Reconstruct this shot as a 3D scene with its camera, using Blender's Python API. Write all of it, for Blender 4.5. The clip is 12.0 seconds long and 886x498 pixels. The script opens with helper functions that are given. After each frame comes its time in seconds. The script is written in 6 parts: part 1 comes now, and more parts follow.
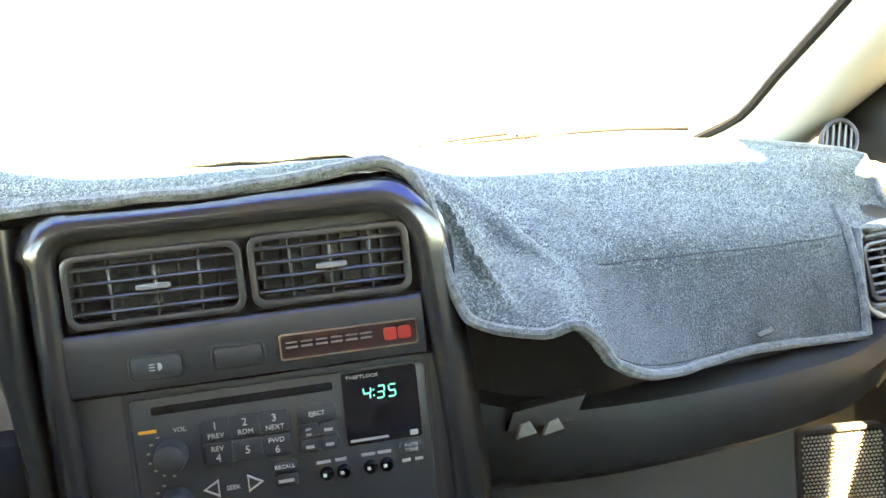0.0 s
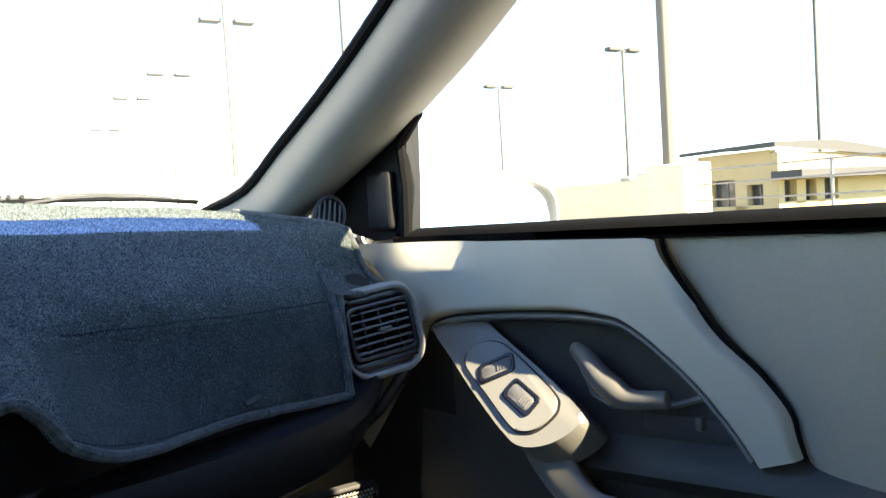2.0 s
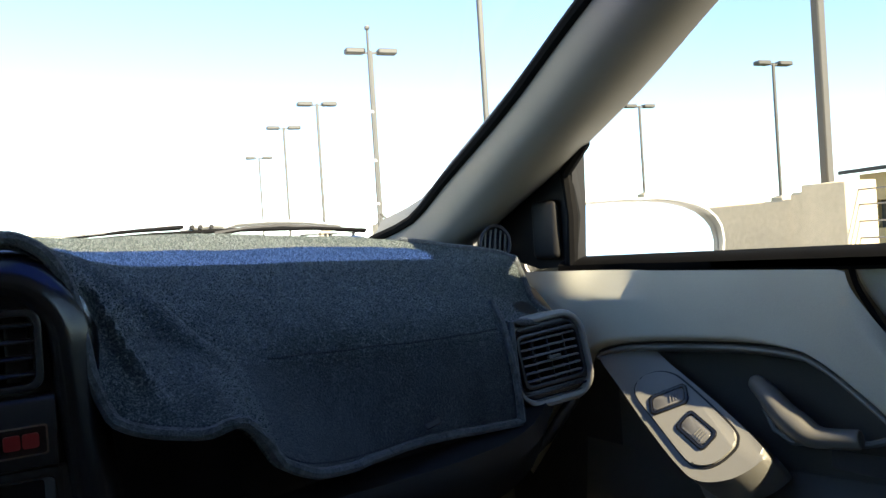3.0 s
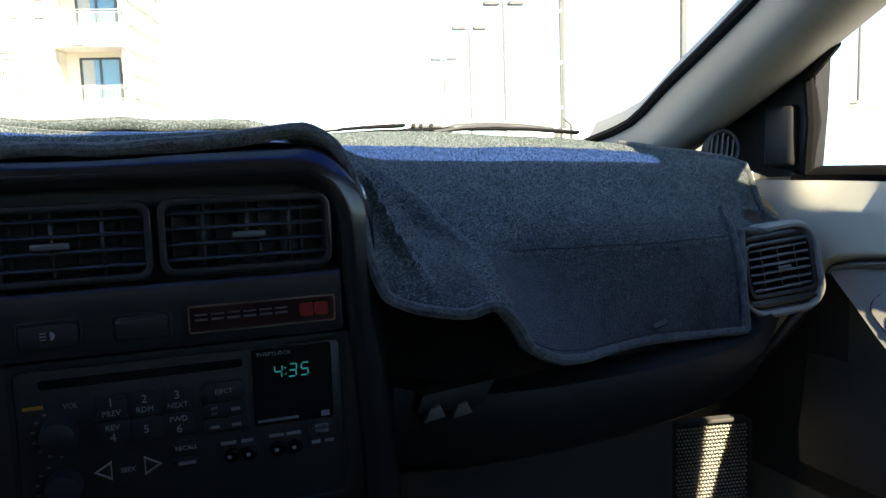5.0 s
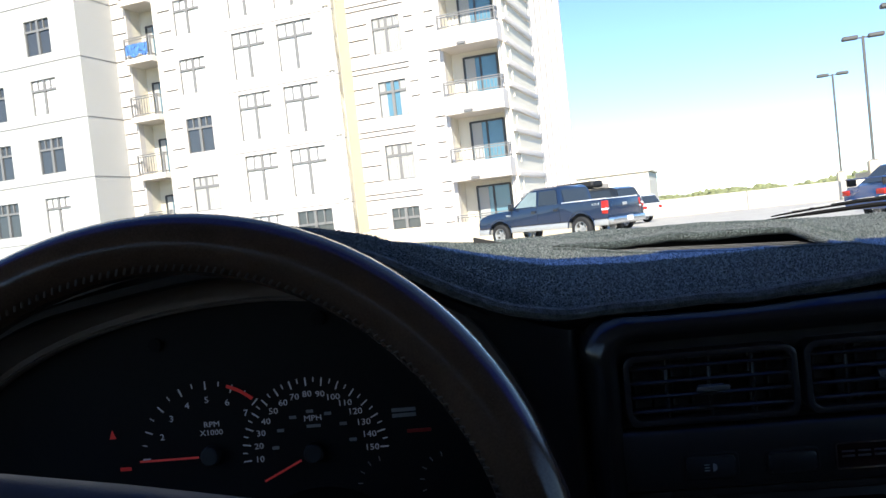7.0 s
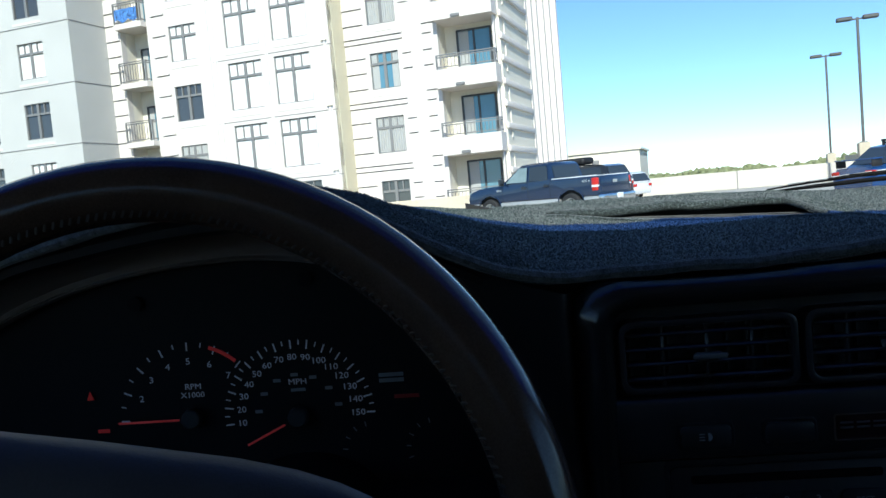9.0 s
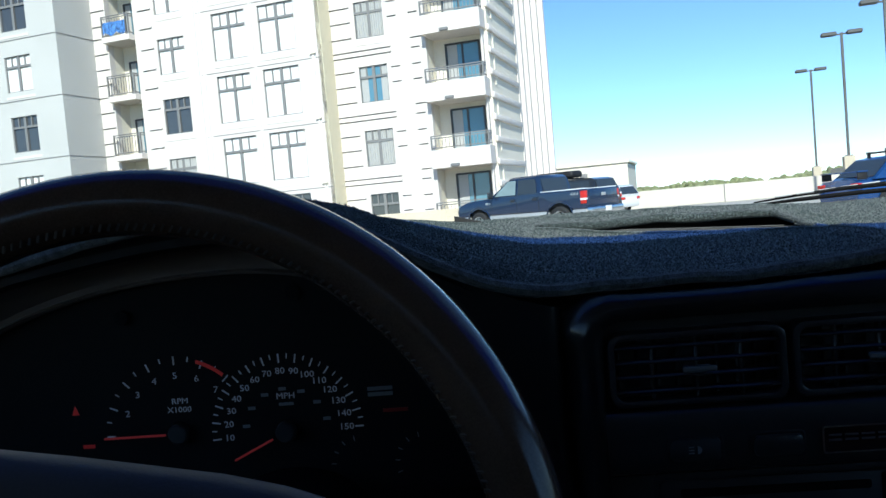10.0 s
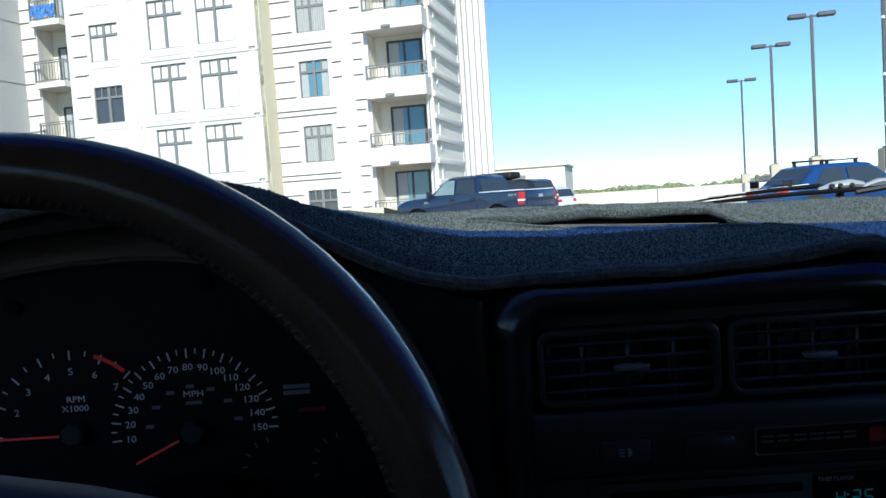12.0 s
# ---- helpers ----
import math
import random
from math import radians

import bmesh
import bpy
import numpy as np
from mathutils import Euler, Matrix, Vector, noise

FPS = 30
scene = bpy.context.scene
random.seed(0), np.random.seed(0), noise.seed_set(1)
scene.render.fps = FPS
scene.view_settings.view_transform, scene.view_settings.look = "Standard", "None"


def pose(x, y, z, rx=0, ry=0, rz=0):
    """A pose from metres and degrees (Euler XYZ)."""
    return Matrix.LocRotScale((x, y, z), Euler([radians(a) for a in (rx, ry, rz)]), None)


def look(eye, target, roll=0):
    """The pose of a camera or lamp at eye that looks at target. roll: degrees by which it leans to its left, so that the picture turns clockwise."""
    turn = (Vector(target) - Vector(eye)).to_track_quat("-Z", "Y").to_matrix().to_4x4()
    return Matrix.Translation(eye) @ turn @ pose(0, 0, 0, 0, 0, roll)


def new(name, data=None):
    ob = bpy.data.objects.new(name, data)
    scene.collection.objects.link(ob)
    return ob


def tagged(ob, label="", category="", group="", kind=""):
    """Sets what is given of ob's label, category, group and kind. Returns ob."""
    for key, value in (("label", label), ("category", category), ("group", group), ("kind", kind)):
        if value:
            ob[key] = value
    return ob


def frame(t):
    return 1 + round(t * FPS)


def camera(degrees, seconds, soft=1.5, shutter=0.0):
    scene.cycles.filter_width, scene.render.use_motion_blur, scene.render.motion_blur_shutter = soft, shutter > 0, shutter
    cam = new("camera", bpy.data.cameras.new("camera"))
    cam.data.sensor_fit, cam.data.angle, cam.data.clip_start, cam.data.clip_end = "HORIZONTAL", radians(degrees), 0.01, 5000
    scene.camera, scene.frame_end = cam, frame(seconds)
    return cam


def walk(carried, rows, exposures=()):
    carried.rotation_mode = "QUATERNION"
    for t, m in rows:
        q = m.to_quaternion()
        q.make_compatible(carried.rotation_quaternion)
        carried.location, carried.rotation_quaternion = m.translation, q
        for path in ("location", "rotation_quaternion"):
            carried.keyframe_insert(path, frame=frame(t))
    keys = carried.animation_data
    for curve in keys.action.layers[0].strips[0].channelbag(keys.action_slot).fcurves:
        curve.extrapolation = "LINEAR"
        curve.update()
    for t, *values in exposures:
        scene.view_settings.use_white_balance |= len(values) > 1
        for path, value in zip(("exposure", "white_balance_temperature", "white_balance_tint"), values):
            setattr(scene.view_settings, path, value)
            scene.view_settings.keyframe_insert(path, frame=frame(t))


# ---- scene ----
cam = camera(58.4, 12.0)
PATH = [
    (0, (0.082, 0.159, 1.073), (0.429, 2.116, 0.852), -5.5),
    (0.2, (0.097, 0.162, 1.077), (0.587, 2.093, 0.871), -5.6),
    (0.4, (0.125, 0.148, 1.072), (0.777, 2.036, 0.947), -6.9),
    (0.5, (0.133, 0.145, 1.076), (0.866, 2.002, 0.96), -7.1),
    (1, (0.144, 0.145, 1.073), (1.028, 1.937, 0.987), -6.7),
    (1.5, (0.14, 0.165, 1.048), (1.207, 1.847, 0.875), -5.3),
    (2, (0.14, 0.168, 1.048), (1.494, 1.636, 0.955), -3.4),
    (2.5, (0.123, 0.171, 1.051), (1.399, 1.711, 1.037), -3.0),
    (3, (0.102, 0.175, 1.058), (1.188, 1.854, 1.042), -3.6),
    (3.5, (0.082, 0.175, 1.064), (1.053, 1.924, 1.062), -3.2),
    (3.7, (0.073, 0.179, 1.062), (0.987, 1.958, 1.064), -2.9),
    (5.3, (0.022, 0.177, 1.056), (0.597, 2.076, 0.804), -1.4),
    (5.5, (-0.011, 0.174, 1.093), (0.476, 2.104, 0.906), -1.7),
    (5.8, (-0.065, 0.173, 1.119), (0.288, 2.135, 0.978), -5.0),
    (6, (-0.1, 0.154, 1.128), (0.07, 2.139, 0.951), -4.9),
    (6.2, (-0.119, 0.152, 1.139), (-0.201, 2.141, 0.978), -6.2),
    (6.5, (-0.134, 0.15, 1.143), (-0.427, 2.125, 1.029), -6.2),
    (7, (-0.129, 0.159, 1.141), (-0.357, 2.145, 1.072), -6.2),
    (7.2, (-0.13, 0.166, 1.138), (-0.342, 2.154, 1.08), -6.1),
    (9, (-0.134, 0.179, 1.13), (-0.341, 2.163, 0.994), -5.1),
    (9.5, (-0.132, 0.179, 1.131), (-0.32, 2.167, 1.014), -5.3),
    (10, (-0.134, 0.18, 1.13), (-0.311, 2.169, 1.024), -5.1),
    (10.5, (-0.135, 0.18, 1.129), (-0.315, 2.169, 1.025), -4.7),
    (11, (-0.132, 0.178, 1.131), (-0.311, 2.168, 1.036), -4.8),
    (11.5, (-0.131, 0.196, 1.125), (-0.295, 2.188, 1.047), -4.2),
    (12, (-0.127, 0.215, 1.121), (-0.149, 2.212, 1.0), -3.8),
]
EXPOSURES = [(0.0, 6.25, 17500, 10), (0.5, 4.9, 12000, 10), (1.0, 3.65, 9700, 10), (1.5, 3.15, 8600, 10), (2.0, 2.87, 8200, 10), (2.5, 2.4, 8200, 10), (3.0, 1.95, 8200, 10), (3.5, 1.6, 8000, 10), (3.7, 1.5, 8000, 10), (5.3, 2.45, 8200, 10), (5.5, 2.25, 8200, 10), (5.7, 1.95, 8100, 10), (6.0, 1.75, 8000, 10), (6.5, 1.65, 7400, 9), (7.0, 1.07, 6850, 15), (9.0, 0.5, 6100, 6), (12.0, 0.45, 6000, 6)]
walk(cam, [(t, look(eye, target, roll)) for t, eye, target, roll in PATH], EXPOSURES)

# ---- light: afternoon sun from behind the car, clear sky ----
TO_SUN = Vector((0.045, -0.79, 0.61)).normalized()
world = bpy.data.worlds.new("sky")
scene.world = world
world.use_nodes = True
wn = world.node_tree
sky = wn.nodes.new("ShaderNodeTexSky")
sky.sky_type = "NISHITA"
sky.sun_disc = False
sky.sun_elevation = math.asin(TO_SUN.z)
sky.sun_rotation = math.atan2(TO_SUN.x, TO_SUN.y)
sky.air_density, sky.dust_density, sky.ozone_density, sky.altitude = 0.85, 0.0, 6.5, 300
wn.nodes["Background"].inputs["Strength"].default_value = 0.145
wn.links.new(sky.outputs[0], wn.nodes["Background"].inputs["Color"])
sun_data = bpy.data.lights.new("sun", "SUN")
sun_data.energy, sun_data.angle, sun_data.color = 5.0, radians(0.53), (1.0, 0.95, 0.87)
sun_ob = new("sun", sun_data)
sun_ob.matrix_world = look(TO_SUN * 50, (0, 0, 0))


# ---- materials ----
def nodes_of(name):
    m = bpy.data.materials.new(name)
    m.use_nodes = True
    return m, m.node_tree.nodes, m.node_tree.links, m.node_tree.nodes["Principled BSDF"]


def surface(name, colour, rough=0.6, metal=0.0, vary=0.15, scale=30.0, fine=400.0, bump=0.1, dist=0.001, spec=0.5, sheen=0.0, emit=0.0, coat=0.0):
    """Painted, moulded or woven surface: colour that varies at two scales, and a fine relief."""
    m, n, l, p = nodes_of(name)
    co = n.new("ShaderNodeTexCoord")
    big = n.new("ShaderNodeTexNoise")
    big.inputs["Scale"].default_value, big.inputs["Detail"].default_value = scale, 5
    small = n.new("ShaderNodeTexNoise")
    small.inputs["Scale"].default_value, small.inputs["Detail"].default_value = fine, 3
    l.new(co.outputs["Object"], big.inputs["Vector"])
    l.new(co.outputs["Object"], small.inputs["Vector"])
    mix = n.new("ShaderNodeMath")
    mix.operation = "ADD"
    l.new(big.outputs["Fac"], mix.inputs[0])
    l.new(small.outputs["Fac"], mix.inputs[1])
    ramp = n.new("ShaderNodeMapRange")
    ramp.inputs["From Min"].default_value, ramp.inputs["From Max"].default_value = 0.7, 1.3
    ramp.inputs["To Min"].default_value, ramp.inputs["To Max"].default_value = 1 - vary, 1 + vary
    l.new(mix.outputs[0], ramp.inputs["Value"])
    mul = n.new("ShaderNodeVectorMath")
    mul.operation = "SCALE"
    mul.inputs[0].default_value = colour
    l.new(ramp.outputs[0], mul.inputs["Scale"])
    l.new(mul.outputs[0], p.inputs["Base Color"])
    p.inputs["Roughness"].default_value, p.inputs["Metallic"].default_value = rough, metal
    p.inputs["Specular IOR Level"].default_value = spec
    p.inputs["Sheen Weight"].default_value = sheen
    p.inputs["Sheen Roughness"].default_value = 0.5
    p.inputs["Coat Weight"].default_value = coat
    if emit:
        p.inputs["Emission Color"].default_value = (*colour, 1)
        p.inputs["Emission Strength"].default_value = emit
    if bump:
        b = n.new("ShaderNodeBump")
        b.inputs["Strength"].default_value, b.inputs["Distance"].default_value = bump, dist
        l.new(small.outputs["Fac"], b.inputs["Height"])
        l.new(b.outputs[0], p.inputs["Normal"])
    return m


def pane(name, tint, gloss=0.06, rough=0.0):
    """Thin sheet of glass: light goes straight through, tinted, with a faint mirror on top."""
    m, n, l, p = nodes_of(name)
    n.remove(p)
    tr = n.new("ShaderNodeBsdfTransparent")
    tr.inputs["Color"].default_value = (*tint, 1)
    gl = n.new("ShaderNodeBsdfGlossy")
    gl.inputs["Roughness"].default_value = rough
    mx = n.new("ShaderNodeMixShader")
    mx.inputs[0].default_value = gloss
    l.new(tr.outputs[0], mx.inputs[1])
    l.new(gl.outputs[0], mx.inputs[2])
    l.new(mx.outputs[0], n["Material Output"].inputs["Surface"])
    return m


def felt(name, dark, fleck):
    """Matted felt: dark fibres with pale flecks about two millimetres wide, and worn cloudy patches."""
    m, n, l, p = nodes_of(name)
    co = n.new("ShaderNodeTexCoord")
    tufts = n.new("ShaderNodeTexNoise")
    tufts.inputs["Scale"].default_value, tufts.inputs["Detail"].default_value, tufts.inputs["Roughness"].default_value = 560, 3, 0.75
    cloud = n.new("ShaderNodeTexNoise")
    cloud.inputs["Scale"].default_value, cloud.inputs["Detail"].default_value = 38, 4
    l.new(co.outputs["Object"], tufts.inputs["Vector"])
    l.new(co.outputs["Object"], cloud.inputs["Vector"])
    add = n.new("ShaderNodeMath")
    add.operation = "MULTIPLY_ADD"
    l.new(cloud.outputs["Fac"], add.inputs[0])
    add.inputs[1].default_value = 0.22
    l.new(tufts.outputs["Fac"], add.inputs[2])
    ramp = n.new("ShaderNodeValToRGB")
    e = ramp.color_ramp.elements
    e[0].position, e[0].color = 0.54, (*[c * 0.6 for c in dark], 1)
    e[1].position, e[1].color = 0.82, (*fleck, 1)
    mid = ramp.color_ramp.elements.new(0.65)
    mid.color = (*[c * 1.35 for c in dark], 1)
    l.new(add.outputs[0], ramp.inputs["Fac"])
    l.new(ramp.outputs["Color"], p.inputs["Base Color"])
    p.inputs["Roughness"].default_value, p.inputs["Specular IOR Level"].default_value = 0.95, 0.1
    p.inputs["Sheen Weight"].default_value, p.inputs["Sheen Roughness"].default_value = 0.2, 0.5
    b = n.new("ShaderNodeBump")
    b.inputs["Strength"].default_value, b.inputs["Distance"].default_value = 1.0, 0.0022
    l.new(tufts.outputs["Fac"], b.inputs["Height"])
    l.new(b.outputs[0], p.inputs["Normal"])
    return m


M = {}
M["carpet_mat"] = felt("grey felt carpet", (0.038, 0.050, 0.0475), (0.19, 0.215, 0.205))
# same felt darkened, to paint the shade on the hanging part
M["shade_felt"] = felt("felt darkened for shade", (0.022, 0.029, 0.028), (0.11, 0.125, 0.12))


def tufts_of(name, stops):
    """Fibre tufts, each in a shade of its own."""
    m, n, l, p = nodes_of(name)
    geo = n.new("ShaderNodeNewGeometry")
    ramp = n.new("ShaderNodeValToRGB")
    e = ramp.color_ramp.elements
    for k, (pos, c) in enumerate(stops):
        q = e[0] if k == 0 else e[1] if k == 1 else e.new(pos)
        q.position, q.color = pos, (*c, 1)
    l.new(geo.outputs["Random Per Island"], ramp.inputs["Fac"])
    l.new(ramp.outputs["Color"], p.inputs["Base Color"])
    p.inputs["Roughness"].default_value, p.inputs["Specular IOR Level"].default_value = 0.9, 0.15
    return m


M["pile"] = tufts_of("felt pile", ((0.0, (0.043, 0.055, 0.052)), (1.0, (0.235, 0.26, 0.245)), (0.55, (0.070, 0.089, 0.085)), (0.88, (0.138, 0.163, 0.155))))
M["binding"] = surface("felt binding", (0.075, 0.082, 0.080), 0.95, vary=0.6, scale=160, fine=900, bump=1.0, dist=0.0014, spec=0.1, sheen=0.15)
M["charcoal"] = surface("charcoal moulded plastic", (0.022, 0.021, 0.0203), 0.28, vary=0.12, scale=20, fine=1500, bump=0.15, dist=0.0003)
M["satin"] = surface("satin charcoal bezel plastic", (0.022, 0.021, 0.0205), 0.2, vary=0.12, scale=20, fine=1500, bump=0.08, dist=0.0003, spec=0.9)
M["charcoal_soft"] = surface("charcoal dash plastic", (0.018, 0.0175, 0.017), 0.55, vary=0.15, scale=14, fine=1300, bump=0.3, dist=0.0004)
# the raised brown stands for warm light bounced into the dial hood
M["liner"] = surface("hood lining with warm light in its colour", (0.125, 0.099, 0.085), 0.5, vary=0.15, scale=14, fine=1300, bump=0.3, dist=0.0004)
M["black"] = surface("black plastic", (0.0085, 0.0078, 0.0074), 0.6, vary=0.15, scale=25, fine=1200, bump=0.15, dist=0.0003)
M["dial_black"] = surface("matt black dial plate", (0.0095, 0.0086, 0.0082), 0.8, vary=0.1, scale=25, bump=0, spec=0.15)
M["radio_face"] = surface("dark radio plastic", (0.019, 0.019, 0.0195), 0.42, vary=0.1, scale=30, fine=1400, bump=0.15, dist=0.0002)
M["gloss_black"] = surface("glossy black plastic", (0.006, 0.006, 0.007), 0.12, vary=0.05, bump=0)
M["cover_grey"] = surface("dark grey cover vinyl", (0.050, 0.046, 0.042), 0.5, vary=0.15, scale=30, fine=900, bump=0.3, dist=0.0004)
# black leather; the brown base paints the rim's warm reflected highlight
M["leather"] = surface("black leather with warm sheen in its colour", (0.064, 0.040, 0.028), 0.16, vary=0.25, scale=40, fine=900, bump=0.10, dist=0.0005)
M["thread"] = surface("dark thread", (0.05, 0.04, 0.035), 0.8, vary=0.1, bump=0)
M["trim_grey"] = surface("grey grained door vinyl", (0.515, 0.50, 0.40), 0.45, vary=0.10, scale=9, fine=1100, bump=0.35, dist=0.0004)
M["insert_grey"] = surface("pale grey door insert", (0.66, 0.65, 0.53), 0.5, vary=0.10, scale=9, fine=900, bump=0.5, dist=0.0006)
M["pod_grey"] = surface("dim grey armrest plastic", (0.20, 0.195, 0.17), 0.42, vary=0.08, scale=12, fine=1100, bump=0.2, dist=0.0003)
M["plate_grey"] = surface("grey switch plate plastic", (0.215, 0.21, 0.185), 0.42, vary=0.08, scale=12, fine=1100, bump=0.2, dist=0.0003)
M["pillar"] = surface("grey pillar plastic", (0.21, 0.20, 0.17), 0.5, vary=0.08, scale=12, fine=1400, bump=0.25, dist=0.0003)
M["trim_dark"] = surface("dim grey door plastic", (0.13, 0.125, 0.105), 0.42, vary=0.08, scale=12, fine=1100, bump=0.2, dist=0.0003)
M["door_dark"] = surface("dark door plastic", (0.055, 0.054, 0.050), 0.6, vary=0.12, scale=16, fine=1300, bump=0.3, dist=0.0003)
M["vent_grey"] = surface("grey vent plastic", (0.15, 0.147, 0.138), 0.4, vary=0.1, scale=30, fine=900, bump=0.1, dist=0.0003)
M["vent_rim"] = surface("pale grey vent rim", (0.25, 0.242, 0.205), 0.4, vary=0.08, scale=14, fine=1100, bump=0.2, dist=0.0003)
M["rubber"] = surface("black rubber seal", (0.007, 0.007, 0.007), 0.9, vary=0.15, fine=600, bump=0.1, spec=0.12)
M["badge_plate"] = surface("dark red-brown badge enamel", (0.022, 0.008, 0.007), 0.2, vary=0.05, bump=0)
M["badge_print"] = surface("dim silver badge print", (0.07, 0.066, 0.064), 0.5, vary=0.05, bump=0)
M["chrome"] = surface("bright metal", (0.75, 0.75, 0.74), 0.22, 1.0, vary=0.05, bump=0)
M["red"] = surface("red enamel", (0.24, 0.014, 0.01), 0.4, vary=0.05, bump=0)
M["white_print"] = surface("white print", (0.25, 0.255, 0.25), 0.6, vary=0.03, bump=0)
M["grey_print"] = surface("grey print", (0.16, 0.16, 0.16), 0.6, vary=0.03, bump=0)
M["tab_grey"] = surface("grey tab plastic", (0.09, 0.09, 0.085), 0.45, vary=0.05, bump=0)
M["orange_print"] = surface("orange print", (0.45, 0.18, 0.02), 0.6, vary=0.03, bump=0)
M["clock_green"] = surface("lit green digits", (0.01, 0.42, 0.38), 0.6, vary=0.0, bump=0, emit=0.05)
M["needle"] = surface("lit red needle", (0.75, 0.06, 0.05), 0.6, vary=0.0, bump=0, emit=0.04)
M["warn_red"] = surface("lit red warning lamp", (0.7, 0.03, 0.02), 0.6, vary=0.0, bump=0, emit=0.03)
M["dial_print"] = surface("backlit dial print", (0.40, 0.43, 0.47), 0.6, vary=0.0, bump=0, emit=0.040)
M["speaker"] = surface("grey speaker mesh", (0.42, 0.40, 0.34), 0.5, vary=0.1, fine=500, bump=0.2)
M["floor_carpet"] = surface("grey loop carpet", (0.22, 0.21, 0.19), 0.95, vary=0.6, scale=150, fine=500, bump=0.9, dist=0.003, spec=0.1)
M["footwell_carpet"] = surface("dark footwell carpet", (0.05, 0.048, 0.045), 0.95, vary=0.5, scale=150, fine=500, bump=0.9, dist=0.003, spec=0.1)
# for the unseen rear wall; warm tone chosen for the light it bounces
M["rear_bounce"] = surface("warm brown-grey for bounced light", (0.12, 0.095, 0.08), 0.9, vary=0.2, scale=30, fine=600, bump=0.3)
M["headliner"] = surface("grey headliner", (0.11, 0.108, 0.10), 0.9, vary=0.1, fine=600, bump=0.3)
M["glass"] = pane("clear glass", (0.90, 0.95, 0.945), 0.03)
M["door_tint"] = pane("lightly tinted door glass", (0.82, 0.82, 0.77), 0.03)
M["side_tint"] = pane("clear driver glass", (0.93, 0.94, 0.92), 0.03)
M["band"] = pane("blue shade band glass", (0.10, 0.225, 0.80), 0.03)
M["stucco"] = surface("white stucco", (0.64, 0.585, 0.53), 0.85, vary=0.05, scale=0.7, fine=30, bump=0.15, dist=0.01)
M["stucco_grey"] = surface("grey-green stucco", (0.49, 0.48, 0.445), 0.85, vary=0.05, scale=0.6, fine=30, bump=0.15, dist=0.01)
M["stucco_tan"] = surface("tan stucco", (0.56, 0.41, 0.22), 0.85, vary=0.06, scale=0.6, fine=30, bump=0.15, dist=0.01)
M["stucco_beige"] = surface("beige stucco", (0.74, 0.68, 0.56), 0.85, vary=0.06, scale=0.6, fine=30, bump=0.15, dist=0.01)
M["stucco_cream"] = surface("cream stucco", (0.66, 0.59, 0.42), 0.85, vary=0.05, scale=0.6, fine=30, bump=0.15, dist=0.01)
M["win_frame"] = surface("grey window frame", (0.19, 0.185, 0.175), 0.5, vary=0.05, bump=0)
M["door_frame"] = surface("dark bronze frame", (0.05, 0.05, 0.05), 0.4, vary=0.05, bump=0)
M["win_glass"] = surface("window glass", (0.055, 0.060, 0.062), 0.04, vary=0.1, scale=1.0, bump=0, spec=0.8)
M["teal_glass"] = surface("blue-green window glass", (0.10, 0.22, 0.28), 0.05, vary=0.12, scale=0.8, bump=0, spec=0.8)
M["blind"] = surface("white blind", (0.74, 0.73, 0.69), 0.8, vary=0.05, bump=0)
M["curtain"] = surface("white curtain", (0.40, 0.395, 0.37), 0.8, vary=0.1, bump=0)
# serves both floor joints and the painted shadow lines under mouldings
M["joint"] = surface("grey shadow and joint line", (0.20, 0.195, 0.185), 0.8, vary=0.1, bump=0)
M["rail"] = surface("grey railing metal", (0.20, 0.195, 0.185), 0.5, 0.3, vary=0.05, bump=0)
M["concrete"] = surface("concrete", (0.57, 0.485, 0.355), 0.85, vary=0.12, scale=0.8, fine=15, bump=0.2, dist=0.01)
M["concrete_pale"] = surface("pale concrete", (0.58, 0.53, 0.45), 0.85, vary=0.12, scale=0.8, fine=15, bump=0.2, dist=0.01)
M["deck"] = surface("deck concrete", (0.40, 0.385, 0.35), 0.85, vary=0.14, scale=0.5, fine=20, bump=0.2, dist=0.01)
M["pole"] = surface("grey galvanised pole", (0.085, 0.083, 0.076), 0.55, 0.1, vary=0.08, scale=2, fine=40, bump=0)
M["roof_dark"] = surface("dark metal roof", (0.09, 0.09, 0.088), 0.85, vary=0.15, bump=0, spec=0.15)
M["truck_blue"] = surface("dark blue car paint", (0.010, 0.025, 0.062), 0.25, 0.2, vary=0.06, bump=0, coat=0.8)
M["silver"] = surface("silver car paint", (0.42, 0.42, 0.40), 0.3, 0.3, vary=0.05, bump=0, coat=0.6)
M["wagon_blue"] = surface("bright blue car paint", (0.010, 0.050, 0.165), 0.25, 0.2, vary=0.06, bump=0, coat=0.8)
M["white_paint"] = surface("white car paint", (0.74, 0.74, 0.72), 0.3, vary=0.03, bump=0, coat=0.8)
M["dark_paint"] = surface("dark grey car paint", (0.02, 0.022, 0.024), 0.3, 0.2, vary=0.05, bump=0, coat=0.8)
M["own_hood"] = surface("pale silver car paint", (0.60, 0.60, 0.58), 0.3, 0.2, vary=0.05, bump=0, coat=0.7)
M["tyre"] = surface("tyre rubber", (0.015, 0.015, 0.015), 0.8, vary=0.2, bump=0)
M["tail_red"] = surface("red lamp lens", (0.5, 0.02, 0.01), 0.2, vary=0.1, bump=0)
M["car_glass"] = surface("dark car glass", (0.03, 0.037, 0.040), 0.03, vary=0.1, bump=0, spec=0.9)
M["car_glass_light"] = surface("pale car glass, reflection in its colour", (0.20, 0.26, 0.255), 0.03, vary=0.2, scale=3, bump=0, spec=0.9)
